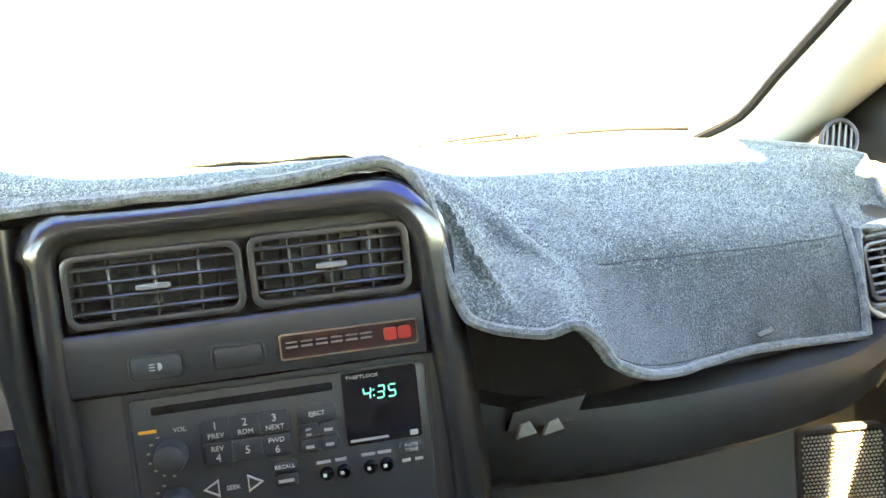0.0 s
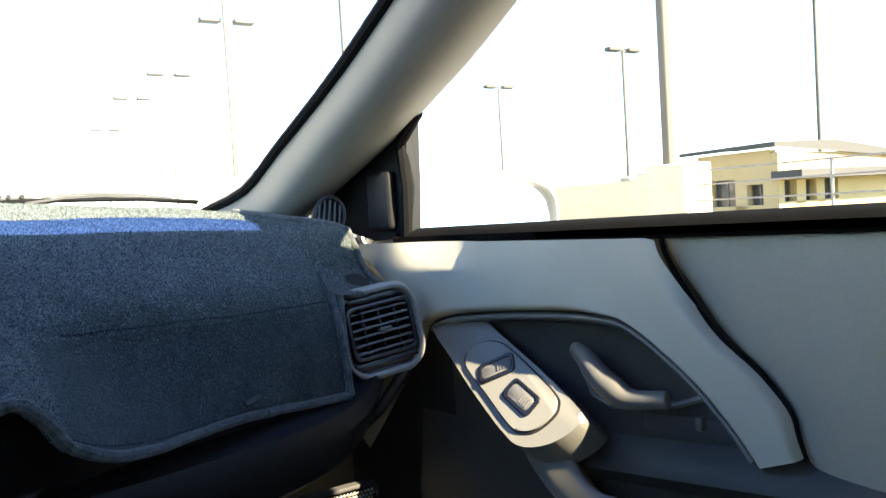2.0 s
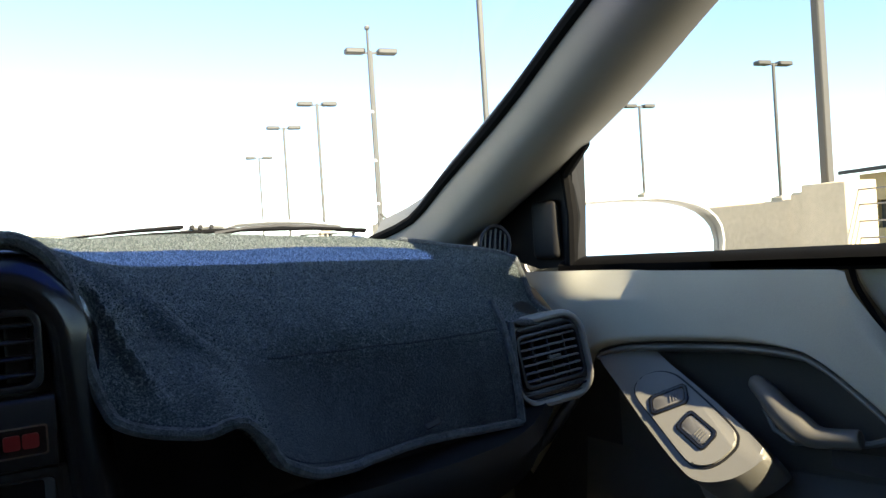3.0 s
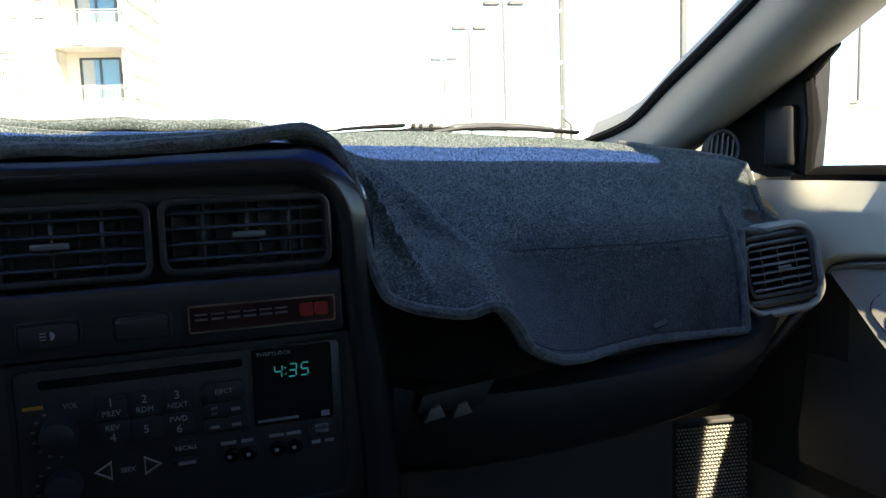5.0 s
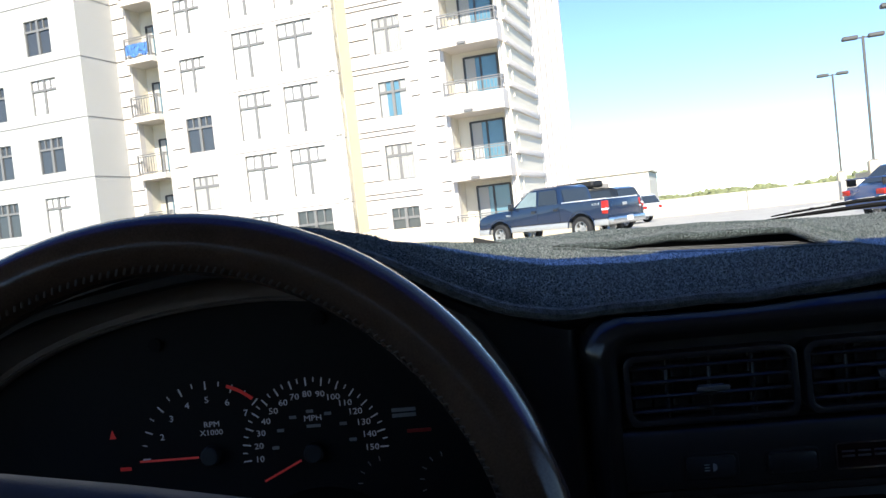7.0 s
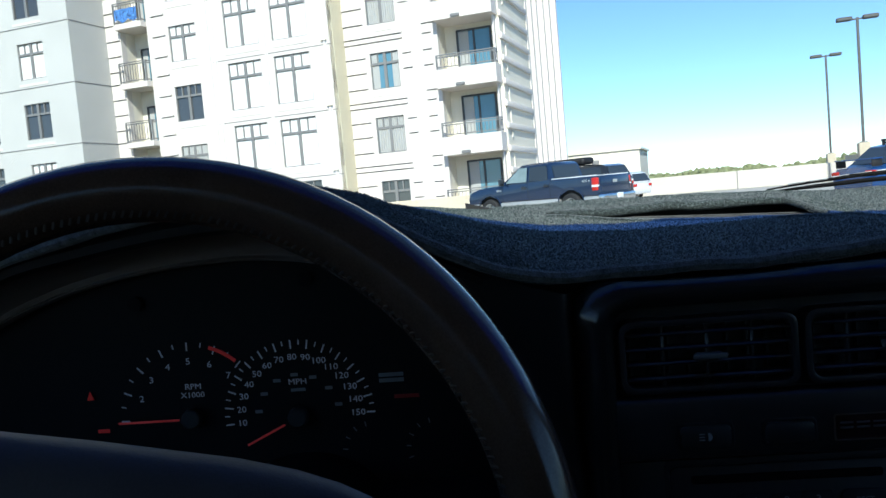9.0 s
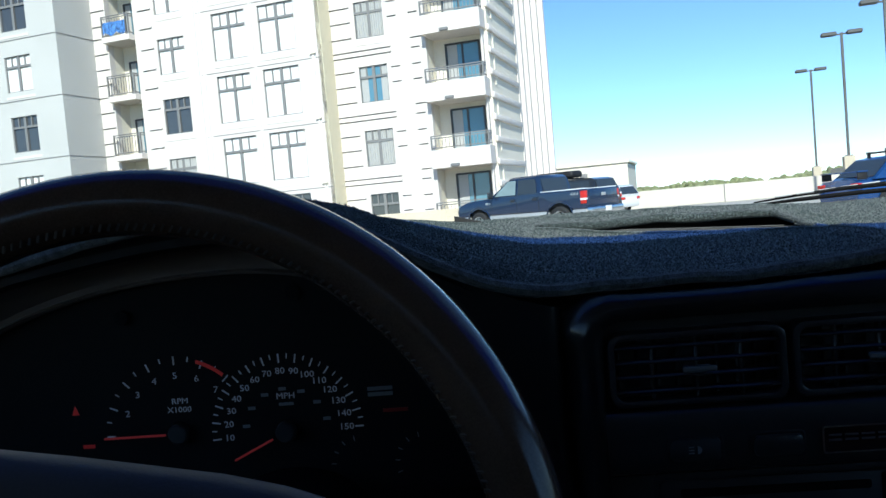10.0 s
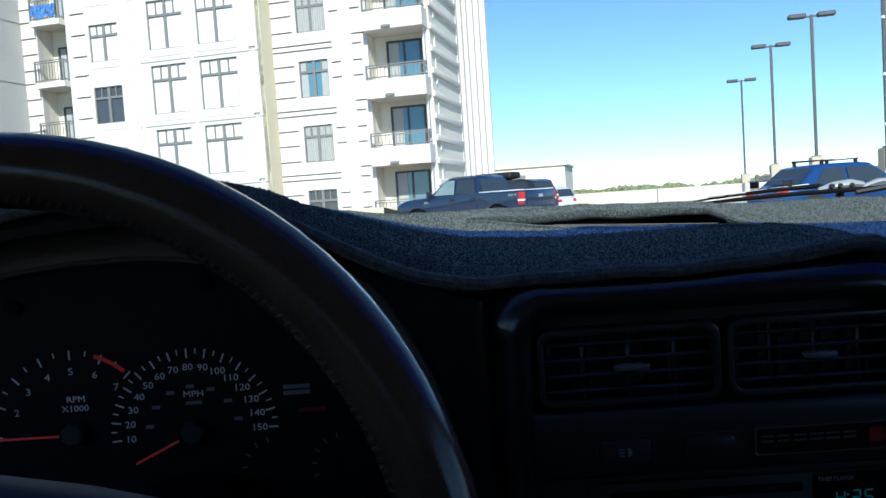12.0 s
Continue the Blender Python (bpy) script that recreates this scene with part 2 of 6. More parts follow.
M["leaves"] = surface("spring foliage", (0.20, 0.215, 0.10), 0.9, vary=0.5, scale=0.08, fine=0.6, bump=0)
M["land"] = surface("far land", (0.10, 0.11, 0.05), 0.95, vary=0.3, scale=0.01, fine=0.1, bump=0)
M["blue_cloth"] = surface("blue cloth", (0.06, 0.17, 0.42), 0.8, vary=0.9, scale=5, fine=14, bump=0)


# ---- building helpers ----
def empty(name, m=None, label="", category="", group="", kind=""):
    ob = new(name)
    if m is not None:
        ob.matrix_world = m
    return tagged(ob, label, category, group, kind)


def part(name, bm, material, parent=None, label="", smooth=True):
    me = bpy.data.meshes.new(name)
    bmesh.ops.recalc_face_normals(bm, faces=bm.faces)
    bm.to_mesh(me)
    bm.free()
    me.materials.append(material)
    if smooth:
        me.shade_smooth()
        me.set_sharp_from_angle(angle=radians(38))
    ob = new(name, me)
    if parent is not None:
        ob.parent = parent
    return tagged(ob, label)


def box(bm, c, s, bevel=0.0, seg=2, m=None):
    r = bmesh.ops.create_cube(bm, size=1.0)
    vs = r["verts"]
    bmesh.ops.scale(bm, vec=s, verts=vs)
    if bevel:
        es = list({e for v in vs for e in v.link_edges})
        r = bmesh.ops.bevel(bm, geom=es, offset=min(bevel, 0.49 * min(s)), segments=seg, affect="EDGES", profile=0.5)
        vs = list({v for f in r["faces"] for v in f.verts} | {v for v in vs if v.is_valid})
    mat = Matrix.Translation(c) if m is None else m @ Matrix.Translation(c)
    bmesh.ops.transform(bm, matrix=mat, verts=vs)
    return vs


def grid_faces(bm, rows, close_u=False, close_v=False):
    vs = [[bm.verts.new(p) for p in row] for row in rows]
    nu, nv = len(vs), len(vs[0])
    for i in range(nu - (0 if close_u else 1)):
        for j in range(nv - (0 if close_v else 1)):
            bm.faces.new((vs[i][j], vs[(i + 1) % nu][j], vs[(i + 1) % nu][(j + 1) % nv], vs[i][(j + 1) % nv]))
    return vs


def sheet(rows, thick=0.0):
    """A surface through rows of points, with thickness along its normals."""
    bm = bmesh.new()
    grid_faces(bm, rows)
    if thick:
        bmesh.ops.recalc_face_normals(bm, faces=bm.faces)
        bmesh.ops.solidify(bm, geom=list(bm.faces), thickness=thick)
    return bm


def tube(bm, pts, r, seg=10, closed=False, flat=1.0, up=(0, 0, 1)):
    """A round bar along points; r may be one radius or one for each point."""
    pts = [Vector(p) for p in pts]
    n = len(pts)
    rows = []
    for i, p in enumerate(pts):
        a = pts[(i - 1) % n] if closed or i else p
        b = pts[(i + 1) % n] if closed or i < n - 1 else p
        d = (b - a).normalized()
        s = d.cross(Vector(up))
        s = s.normalized() if s.length > 1e-4 else d.cross(Vector((0.3, 1, 0))).normalized()
        t = s.cross(d)
        rad = r[i] if isinstance(r, (list, tuple)) else r
        rows.append([p + rad * (math.cos(k * math.tau / seg) * s + flat * math.sin(k * math.tau / seg) * t) for k in range(seg)])
    vs = grid_faces(bm, rows, close_u=closed, close_v=True)
    if not closed:
        bm.faces.new(vs[0][::-1])
        bm.faces.new(vs[-1])
    return bm


def prism(bm, outline, y0, y1, bevel=0.0, seg=2, m=None):
    """An upright plate: an (x, z) outline from y0 to y1."""
    a = [bm.verts.new((x, y0, z)) for x, z in outline]
    b = [bm.verts.new((x, y1, z)) for x, z in outline]
    n = len(a)
    fs = [bm.faces.new(a), bm.faces.new(b[::-1])]
    fs += [bm.faces.new((a[i], b[i], b[(i + 1) % n], a[(i + 1) % n])) for i in range(n)]
    vs = a + b
    if bevel:
        r = bmesh.ops.bevel(bm, geom=list(fs[0].edges), offset=bevel, segments=seg, affect="EDGES", profile=0.5)
        vs = list({v for f in r["faces"] for v in f.verts} | {v for v in vs if v.is_valid})
    if m is not None:
        bmesh.ops.transform(bm, matrix=m, verts=vs)
    return bm


def rounded(x0, x1, z0, z1, r, n=5):
    """The outline of a rectangle with round corners."""
    pts = []
    for cx, cz, a in ((x1 - r, z1 - r, 0), (x0 + r, z1 - r, 90), (x0 + r, z0 + r, 180), (x1 - r, z0 + r, 270)):
        for k in range(n + 1):
            t = radians(a + 90 * k / n)
            pts.append((cx + r * math.cos(t), cz + r * math.sin(t)))
    return pts


def ring(bm, outer, inner, y0, y1, bevel=0.0):
    """A frame between two outlines with the same number of points, from y0 (front) to y1."""
    rows = [[(x, y, z) for x, z in line] for line, y in ((outer, y1), (outer, y0), (inner, y0), (inner, y1))]
    vs = grid_faces(bm, rows, close_u=True, close_v=True)
    if bevel:
        es = [bm.edges.get((v[i], v[(i + 1) % len(v)])) for v in (vs[1], vs[2]) for i in range(len(v))]
        bmesh.ops.bevel(bm, geom=[e for e in es if e], offset=bevel, segments=2, affect="EDGES", profile=0.5)
    return bm


def spline(xs, ys, x):
    """A smooth curve through a few values."""
    if x <= xs[0]:
        return ys[0]
    if x >= xs[-1]:
        return ys[-1]
    i = max(k for k in range(len(xs)) if xs[k] <= x)
    i = min(i, len(xs) - 2)
    t = (x - xs[i]) / (xs[i + 1] - xs[i])

    def slope(k):
        if k == 0 or k == len(xs) - 1:
            return 0.0
        a = (ys[k] - ys[k - 1]) / (xs[k] - xs[k - 1])
        b = (ys[k + 1] - ys[k]) / (xs[k + 1] - xs[k])
        return 0.0 if a * b <= 0 else 2 * a * b / (a + b)
    h = xs[i + 1] - xs[i]
    return (2 * t**3 - 3 * t**2 + 1) * ys[i] + (t**3 - 2 * t**2 + t) * h * slope(i) + (3 * t**2 - 2 * t**3) * ys[i + 1] + (t**3 - t**2) * h * slope(i + 1)


def lettering(text, size, m, material, parent, name="lettering", thick=0.0002, align="CENTER", squash=1.0):
    """Raised print in Blender's own font; it lies in the xz plane of m and faces -y."""
    cu = bpy.data.curves.new(name, "FONT")
    cu.body, cu.size, cu.align_x, cu.align_y, cu.extrude = text, size, align, "CENTER", thick
    cu.resolution_u = 2
    ob = bpy.data.objects.new(name, cu)
    scene.collection.objects.link(ob)
    me = bpy.data.meshes.new_from_object(ob.evaluated_get(bpy.context.evaluated_depsgraph_get()))
    bpy.data.objects.remove(ob)
    me.transform(m @ pose(0, 0, 0, 90) @ Matrix.Diagonal((squash, 1, 1, 1)))
    me.materials.clear()
    me.materials.append(material)
    out = new(name, me)
    out.parent = parent
    return out

# ---- outside: the top deck of a parking structure beside an apartment tower ----
LOT = pose(-0.13, 0.18, 0, 0, 0, -13)
bm = bmesh.new()
box(bm, (0, 21, -0.15), (34, 74, 0.3), m=LOT)
tagged(part("ground", bm, M["deck"], smooth=False), "pale concrete parking deck surface", "deck", kind="structure")
bm = bmesh.new()
box(bm, (0, 900, -14.0), (4200, 4200, 1.0))
tagged(part("ground_far", bm, M["land"], smooth=False), "wooded land far below the deck", "land", kind="structure")


def parapet(name, a0, a1, b0, b1, h, label, mat="concrete"):
    bm = bmesh.new()
    box(bm, ((a0 + a1) / 2, (b0 + b1) / 2, h / 2 + 0.002), (a1 - a0, b1 - b0, h - 0.004), 0.015, 1, m=LOT)
    return tagged(part(name, bm, M[mat]), label, "wall", kind="structure")


parapet("wall_front", -45, -4.6, 31.6, 31.8, 1.02, "low cast concrete parapet before the apartment tower")
parapet("wall_far", -4.0, 8.0, 47.0, 47.2, 1.0, "low cast concrete parapet at the deck's end", "concrete_pale")
parapet("wall_east", 8.1, 8.3, 8.0, 56, 1.34, "cast concrete parapet with lamp pedestals")
parapet("wall_east_low", 8.1, 8.3, -14, 7.3, 0.62, "low concrete kerb wall below pipe rails")
parapet("wall_pier", 8.0, 8.5, 7.3, 8.0, 1.50, "square concrete pier at the parapet's end")
# joint strips on the far parapet
for k, a in enumerate((1.4, 6.6)):
    bm = bmesh.new()
    box(bm, (a, 46.985, 0.5), (0.05, 0.02, 0.98), m=LOT)
    tagged(part("trim", bm, M["win_frame"], smooth=False), "dark joint strip in the parapet", "joint strip", "parapet joints", "structure")

# pipe rails beside the east pier
rails = empty("pipe_railing", LOT, "thin painted steel pipe rails above a low wall", "railing")
for z in (0.80, 1.0, 1.2, 1.38):
    bm = bmesh.new()
    tube(bm, [(8.2, -13, z), (8.2, 7.32, z)], 0.012, 6)
    part("rail", bm, M["rail"], rails)
for b in (-12, -8.5, -5, -1.5, 2.0, 5.4):
    bm = bmesh.new()
    tube(bm, [(8.2, b, 0.62), (8.2, b, 1.4)], 0.020, 6)
    part("post", bm, M["rail"], rails)


def lamp_post(a, b, base, top, heads=True):
    """A square pole on a concrete pedestal with two flat lamp heads."""
    p = empty("lamp_post", LOT @ pose(a, b, 0), "grey square lamp pole with two flat heads", "lamp post", "deck lamp posts")
    bm = bmesh.new()
    box(bm, (0.05, 0, base / 2 - 0.002), (0.55, 0.75, base), 0.03, 1)
    part("pedestal", bm, M["concrete"], p)
    bm = bmesh.new()
    box(bm, (0.05, 0, base + 0.03), (0.36, 0.36, 0.06), 0.01, 1)
    part("base_plate", bm, M["win_frame"], p)
    bm = bmesh.new()
    box(bm, (0.05, 0, (base + top) / 2), (0.13, 0.13, top - base), 0.02, 1)
    part("pole", bm, M["pole"], p)
    for s in (-1, 1):
        bm = bmesh.new()
        box(bm, (0.05 + s * 0.16, 0, top - 0.08), (0.2, 0.07, 0.07))
        part("arm", bm, M["pole"], p)
        bm = bmesh.new()
        box(bm, (0.05 + s * 0.62, 0, top - 0.03), (0.75, 0.42, 0.2), 0.04, 1)
        part("head", bm, M["pole"], p)
    return p


for a, b, base, top in ((8.25, 7.85, 1.42, 8.6), (8.2, 18.4, 1.6, 8.6), (8.2, 28.8, 1.9, 8.4), (8.2, 39.4, 2.0, 8.4), (7.67, 46.9, 1.9, 8.4), (8.0, 61.5, 1.6, 8.4),
                        (27.5, 18.9, 1.2, 8.4), (27.5, 29.2, 2.2, 8.4), (27.5, 40.0, 3.2, 8.4)):
    lamp_post(a, b, base, top)
# a thin mast with a conduit tied to the pole
mast = empty("camera_mast", LOT @ pose(8.05, 28.4, 0), "thin steel mast with taped cable beside a lamp pole", "mast")
bm = bmesh.new()
tube(bm, [(0, 0, 1.2), (0, 0, 9.1)], 0.05, 8)
part("mast", bm, M["pole"], mast)
bm = bmesh.new()
box(bm, (0, 0, 9.15), (0.2, 0.2, 0.16), 0.06, 2)
part("camera_dome", bm, M["pole"], mast)
for z in (2.6, 4.2, 6.0):
    bm = bmesh.new()
    tube(bm, [(0, 0, z), (0, 0, z + 0.09)], 0.062, 8)
    part("tape", bm, M["white_paint"], mast)
bm = bmesh.new()
tube(bm, [(0.0, 0, 2.35), (0.35, 0, 2.0), (0.38, 0, 1.1)], 0.05, 8)
part("conduit", bm, M["pole"], mast)

# small stair house beyond the east parapet
kiosk = empty("stair_house", LOT @ pose(24.0, 18.35, 0), "tan stucco house with a dark shed roof", "building")
bm = bmesh.new()
for y0, y1, z0, z1 in ((.0, 3.25, 1.60, 2.55), (2.75, 3.25, -1.0, 1.60), (1.05, 1.55, -1.0, 1.60), (0, .35, -1.0, 1.60), (.35, 2.75, -1.0, .62), (.35, 1.05, 1.36, 1.60)):
    box(bm, (.15, (y0 + y1) / 2, (z0 + z1) / 2), (.3, y1 - y0, z1 - z0))
box(bm, (2.6, 1.7, .6), (4.2, 3.1, 3.2))
part("wall", bm, M["stucco_tan"], kiosk, "tan stucco front with square openings", smooth=False)
bm = bmesh.new()
for x0, x1, z0, z1 in ((0, 8.0, 1.45, 2.42), (0, .30, -1.0, 1.45), (.95, 1.45, -1.0, 1.45), (2.05, 2.5, -1.0, 1.45), (3.3, 8.0, -1.0, 1.45), (.3, 3.3, -1.0, .70)):
    box(bm, ((x0 + x1) / 2, -.15, (z0 + z1) / 2), (x1 - x0, .29, z1 - z0))
part("wall", bm, M["stucco_tan"], kiosk, "sunlit tan stucco side wall", smooth=False)
for x, y, w, d in ((.36, 2.15, .04, 1.1), (.36, .70, .04, .64), (.62, .04, .6, .04), (1.75, .04, .55, .04), (2.9, .04, .75, .04)):
    bm = bmesh.new()
    box(bm, (x, y, 1.10), (w, d, .98))
    pn = part("window", bm, M["win_glass"], kiosk, smooth=False)
    bm = bmesh.new()
    box(bm, (x - (.03 if d > w else 0), y - (.03 if w > d else 0), 1.10), (max(w, .05) if d > w else .05, max(d, .05) if w > d else .05, .98))
    part("mullion", bm, M["win_frame"], pn, smooth=False)
bm = bmesh.new()
rows = [[(-.35, 3.85, 2.60), (-.35, -.45, 2.62), (9, -.45, 2.05)], [(-.35, 3.85, 2.74), (-.35, -.45, 2.78), (9, -.45, 2.20)], [(3.0, 3.85, 2.80), (3.0, -.45, 2.84), (9, 1.5, 2.3)]]
grid_faces(bm, rows)
part("roof", bm, M["roof_dark"], kiosk, "dark metal shed roof", smooth=False)
bm = bmesh.new()
box(bm, (3.9, -.75, 1.62), (8.2, 1.2, .30))
part("canopy", bm, M["roof_dark"], kiosk, "dark flat canopy", smooth=False)

# low tan building past the tower
low = empty("low_building", LOT, "low pale tan building beyond the deck", "building")
bm = bmesh.new()
box(bm, (-9.9, 64, -3.4), (10.2, 8, 13.2))
part("wall", bm, M["stucco_beige"], low, smooth=False)
bm = bmesh.new()
box(bm, (-9.9, 64, 3.27), (10.5, 8.3, 0.14))
part("coping", bm, M["stucco_beige"], low, smooth=False)
bm = bmesh.new()
box(bm, (-8.0, 59.8, 2.4), (0.5, 0.5, 0.5), 0.05)
part("lamp", bm, M["win_frame"], low)

# ---- apartment tower ----
TOWER = LOT
tower = empty("apartment_tower", TOWER, "white stucco apartment tower with balconies", "building")
FLOOR = 3.05
BOT, TOP = -12.0, 23.0


def wall_block(a0, a1, b0, b1, mat, z0=BOT, z1=TOP, label=""):
    bm = bmesh.new()
    box(bm, ((a0 + a1) / 2, (b0 + b1) / 2, (z0 + z1) / 2), (a1 - a0, b1 - b0, z1 - z0))
    return part("wall", bm, mat, tower, label, smooth=False)


def window(a, w, ztop, h, b, kind, cols=2):
    """A window with a tall lower pair, a row of small lights above, a frame and a sill; the blind may be drawn."""
    fr = bmesh.new()
    t, d = 0.085, 0.10
    hl = h * 0.30
    zb = ztop - h
    for x in (a, a + w):
        box(fr, (x, b - 0.02, ztop - h / 2), (t, d, h + t))
    box(fr, (a + w / 2, b - 0.03, ztop - h / 2), (t * 1.7, d, h))
    for z in (ztop, zb):
        box(fr, (a + w / 2, b - 0.02, z), (w, d, t))
    box(fr, (a + w / 2, b - 0.025, ztop - hl), (w, d, t * 1.3))
    for x in (a + w * 0.25, a + w * 0.75):
        box(fr, (x, b - 0.02, ztop - hl / 2), (t * 0.7, d, hl))
    f = part("window", fr, M["win_frame"], tower, smooth=False)
    bm = bmesh.new()
    box(bm, (a + w / 2, b + 0.02, ztop - h / 2), (w, 0.05, h))
    part("pane", bm, M["win_glass"] if kind == "dark" else M["blind"] if kind == "blind" else M["teal_glass"], f, smooth=False)
    if kind == "curtain":
        for s in (0, 1):
            bm = bmesh.new()
            x0 = a + 0.05 + s * (w * 0.70)
            wd = w * 0.24
            rows = [[(x0 + wd * k / 12, b - 0.012 - 0.008 * (k % 2), z) for k in range(13)] for z in (zb + 0.05, ztop - 0.05)]
            grid_faces(bm, rows)
            part("curtain", bm, M["curtain"], f, smooth=False)
    if kind == "drawn":
        bm = bmesh.new()
        rows = [[(a + 0.05 + (w - 0.1) * k / 24, b - 0.012 - 0.05 * (k % 2), z) for k in range(25)] for z in (zb + 0.05, ztop - 0.05)]
        grid_faces(bm, rows)
        part("curtain", bm, M["curtain"], f, smooth=False)
    bm = bmesh.new()
    box(bm, (a + w / 2, b - 0.06, zb - 0.28), (w + 0.2, 0.16, 0.12))
    part("sill", bm, M["stucco"], f, smooth=False)


def wall_with_holes(a0, a1, b, holes, mat, thick=0.35):
    """A facade slab that leaves out the openings (a0, a1, z0, z1) stacked in one column."""
    bm = bmesh.new()
    holes = sorted(holes, key=lambda h: h[2])
    z = BOT
    for h0, h1, z0, z1 in holes:
        box(bm, ((a0 + a1) / 2, b + thick / 2, (z + z0) / 2), (a1 - a0, thick, z0 - z))
        if h0 - a0 > 0.02:
            box(bm, ((a0 + h0) / 2, b + thick / 2, (z0 + z1) / 2), (h0 - a0, thick, z1 - z0))
        if a1 - h1 > 0.02:
            box(bm, ((a1 + h1) / 2, b + thick / 2, (z0 + z1) / 2), (a1 - h1, thick, z1 - z0))
        z = z1
    box(bm, ((a0 + a1) / 2, b + thick / 2, (z + TOP) / 2), (a1 - a0, thick, TOP - z))
    return part("wall", bm, mat, tower, smooth=False)


def groove(a0, a1, b, z):
    bm = bmesh.new()
    box(bm, ((a0 + a1) / 2, b - 0.033, z), (a1 - a0, 0.07, 0.07))
    mo = part("moulding", bm, M["stucco"], tower, smooth=False)
    # grey strip that paints the shadow line under the moulding
    bm = bmesh.new()
    box(bm, ((a0 + a1) / 2, b - 0.004, z - 0.060), (a1 - a0, 0.012, 0.05))
    part("joint", bm, M["joint"], mo, smooth=False)


def balcony(a0, a1, b, zc, mat_in, deep=1.15, slab=0.88, door=True, proud=0.25, cloth=False, rail_h=0.76, over=0.0):
    """A recess with its slab front, railing and glazed door; zc is the recess ceiling."""
    z0 = zc - (FLOOR - slab)
    bm = bmesh.new()
    box(bm, ((a0 + a1) / 2, b + deep + 0.1, (z0 + zc) / 2), (a1 - a0 + 0.6, 0.2, zc - z0 + 0.4))
    for x in (a0 - 0.09, a1 + 0.09):
        box(bm, (x, b + (deep + 0.3) / 2, (z0 + zc) / 2), (0.18, deep - 0.3, zc - z0 + 0.3))
    back = part("recess_wall", bm, mat_in, tower, smooth=False)
    bm = bmesh.new()
    box(bm, ((a0 + a1 + over) / 2, b + deep / 2 - proud / 2, z0 - slab / 2 + 0.002), (a1 - a0 + over + 0.02, deep + proud - 0.01, slab - 0.004))
    slab_ob = part("balcony", bm, M["stucco"], tower, smooth=False)
    rail = bmesh.new()
    y = b - proud + 0.08
    for z in (z0 + 0.10, z0 + rail_h - 0.10, z0 + rail_h):
        box(rail, ((a0 + a1 + over) / 2, y, z), (a1 - a0 + over, 0.05, 0.05))
        box(rail, (a1 + over - 0.03, (y + b) / 2, z), (0.05, b - y, 0.05))
    n = int((a1 - a0) / 0.16)
    for k in range(n + 1):
        box(rail, (a0 + 0.05 + (a1 - a0 + over - 0.1) * k / n, y, z0 + rail_h / 2), (0.025, 0.025, rail_h - 0.14))
    for x in (a0 + 0.03, a1 + over - 0.03):
        box(rail, (x, y, z0 + rail_h / 2 + .01), (0.07, 0.07, rail_h + .02))
    part("railing", rail, M["rail"], slab_ob, smooth=False)
    if door:
        w = min(1.7, (a1 - a0) * 0.62)
        x0 = a0 + (a1 - a0 - w) * 0.62
        bm = bmesh.new()
        for x in (x0, x0 + w / 2, x0 + w):
            box(bm, (x, b + deep - 0.04, z0 + 0.98), (0.09, 0.1, 1.96))
        for z in (z0 + 0.05, z0 + 1.93):
            box(bm, (x0 + w / 2, b + deep - 0.04, z), (w, 0.1, 0.09))
        dr = part("balcony_door", bm, M["door_frame"], tower, smooth=False)
        bm = bmesh.new()
        box(bm, (x0 + w / 2, b + deep - 0.02, z0 + 0.98), (w, 0.03, 1.9))
        part("pane", bm, M["teal_glass"], dr, smooth=False)
        bm = bmesh.new()
        rows = [[(x0 + 0.06 + w * 0.3 * k / 14, b + deep - 0.045 - 0.006 * (k % 2), z) for k in range(15)] for z in (z0 + 0.1, z0 + 1.88)]
        grid_faces(bm, rows)
        part("curtain", bm, M["curtain"], dr, smooth=False)
    if door and a1 - a0 > 2:
        bm = bmesh.new()
        box(bm, ((a0 + a1) / 2 - 0.2, b - proud - 0.03, z0 - slab + 0.10), (0.42, 0.12, 0.14), 0.02, 1)
        part("lamp", bm, M["rail"], slab_ob)
    if cloth:
        bm = bmesh.new()
        rows = [[(a0 + 0.1 + (a1 - a0 - 0.3) * k / 10, y - 0.04 - 0.03 * math.sin(k * 2.1), z0 + 0.74 - (0.62 - 0.10 * math.sin(k * 1.3)) * f) for k in range(11)] for f in (0, 0.5, 1)]
        grid_faces(bm, rows)
        part("cloth", bm, M["blue_cloth"], slab_ob, "blue cloth over the railing")


tops = [8.13 + FLOOR * k for k in (-3, -2, -1, 0, 1, 2, 3)]
ceil_r = [8.98 + FLOOR * k for k in (-3, -2, -1, 0, 1, 2, 3)]
# section with the corner balconies
wall_with_holes(-16.3, -12.2, 35.5, [(-15.03, -13.57, z - 1.72, z) for z in tops], M["stucco"])
for z, kd in zip(tops, ["dark", "dark", "drawn", "curtain", "drawn", "curtain", "dark"]):
    window(-15.03, 1.46, z, 1.72, 35.62, kd)
for k, z in enumerate(tops):
    for dz in (0.55, -0.15, -0.85, -1.6, -2.25):
        groove(-16.28, -15.25 if -1.9 < dz < 0.05 else -13.3, 35.5, z + dz)
        if dz in (-0.15, -0.85):
            groove(-13.35, -12.9, 35.5, z + dz)
wall_with_holes(-12.2, -8.75, 35.2, [(-11.45, -8.85, c - 2.17, c) for c in ceil_r], M["stucco"], thick=0.4)
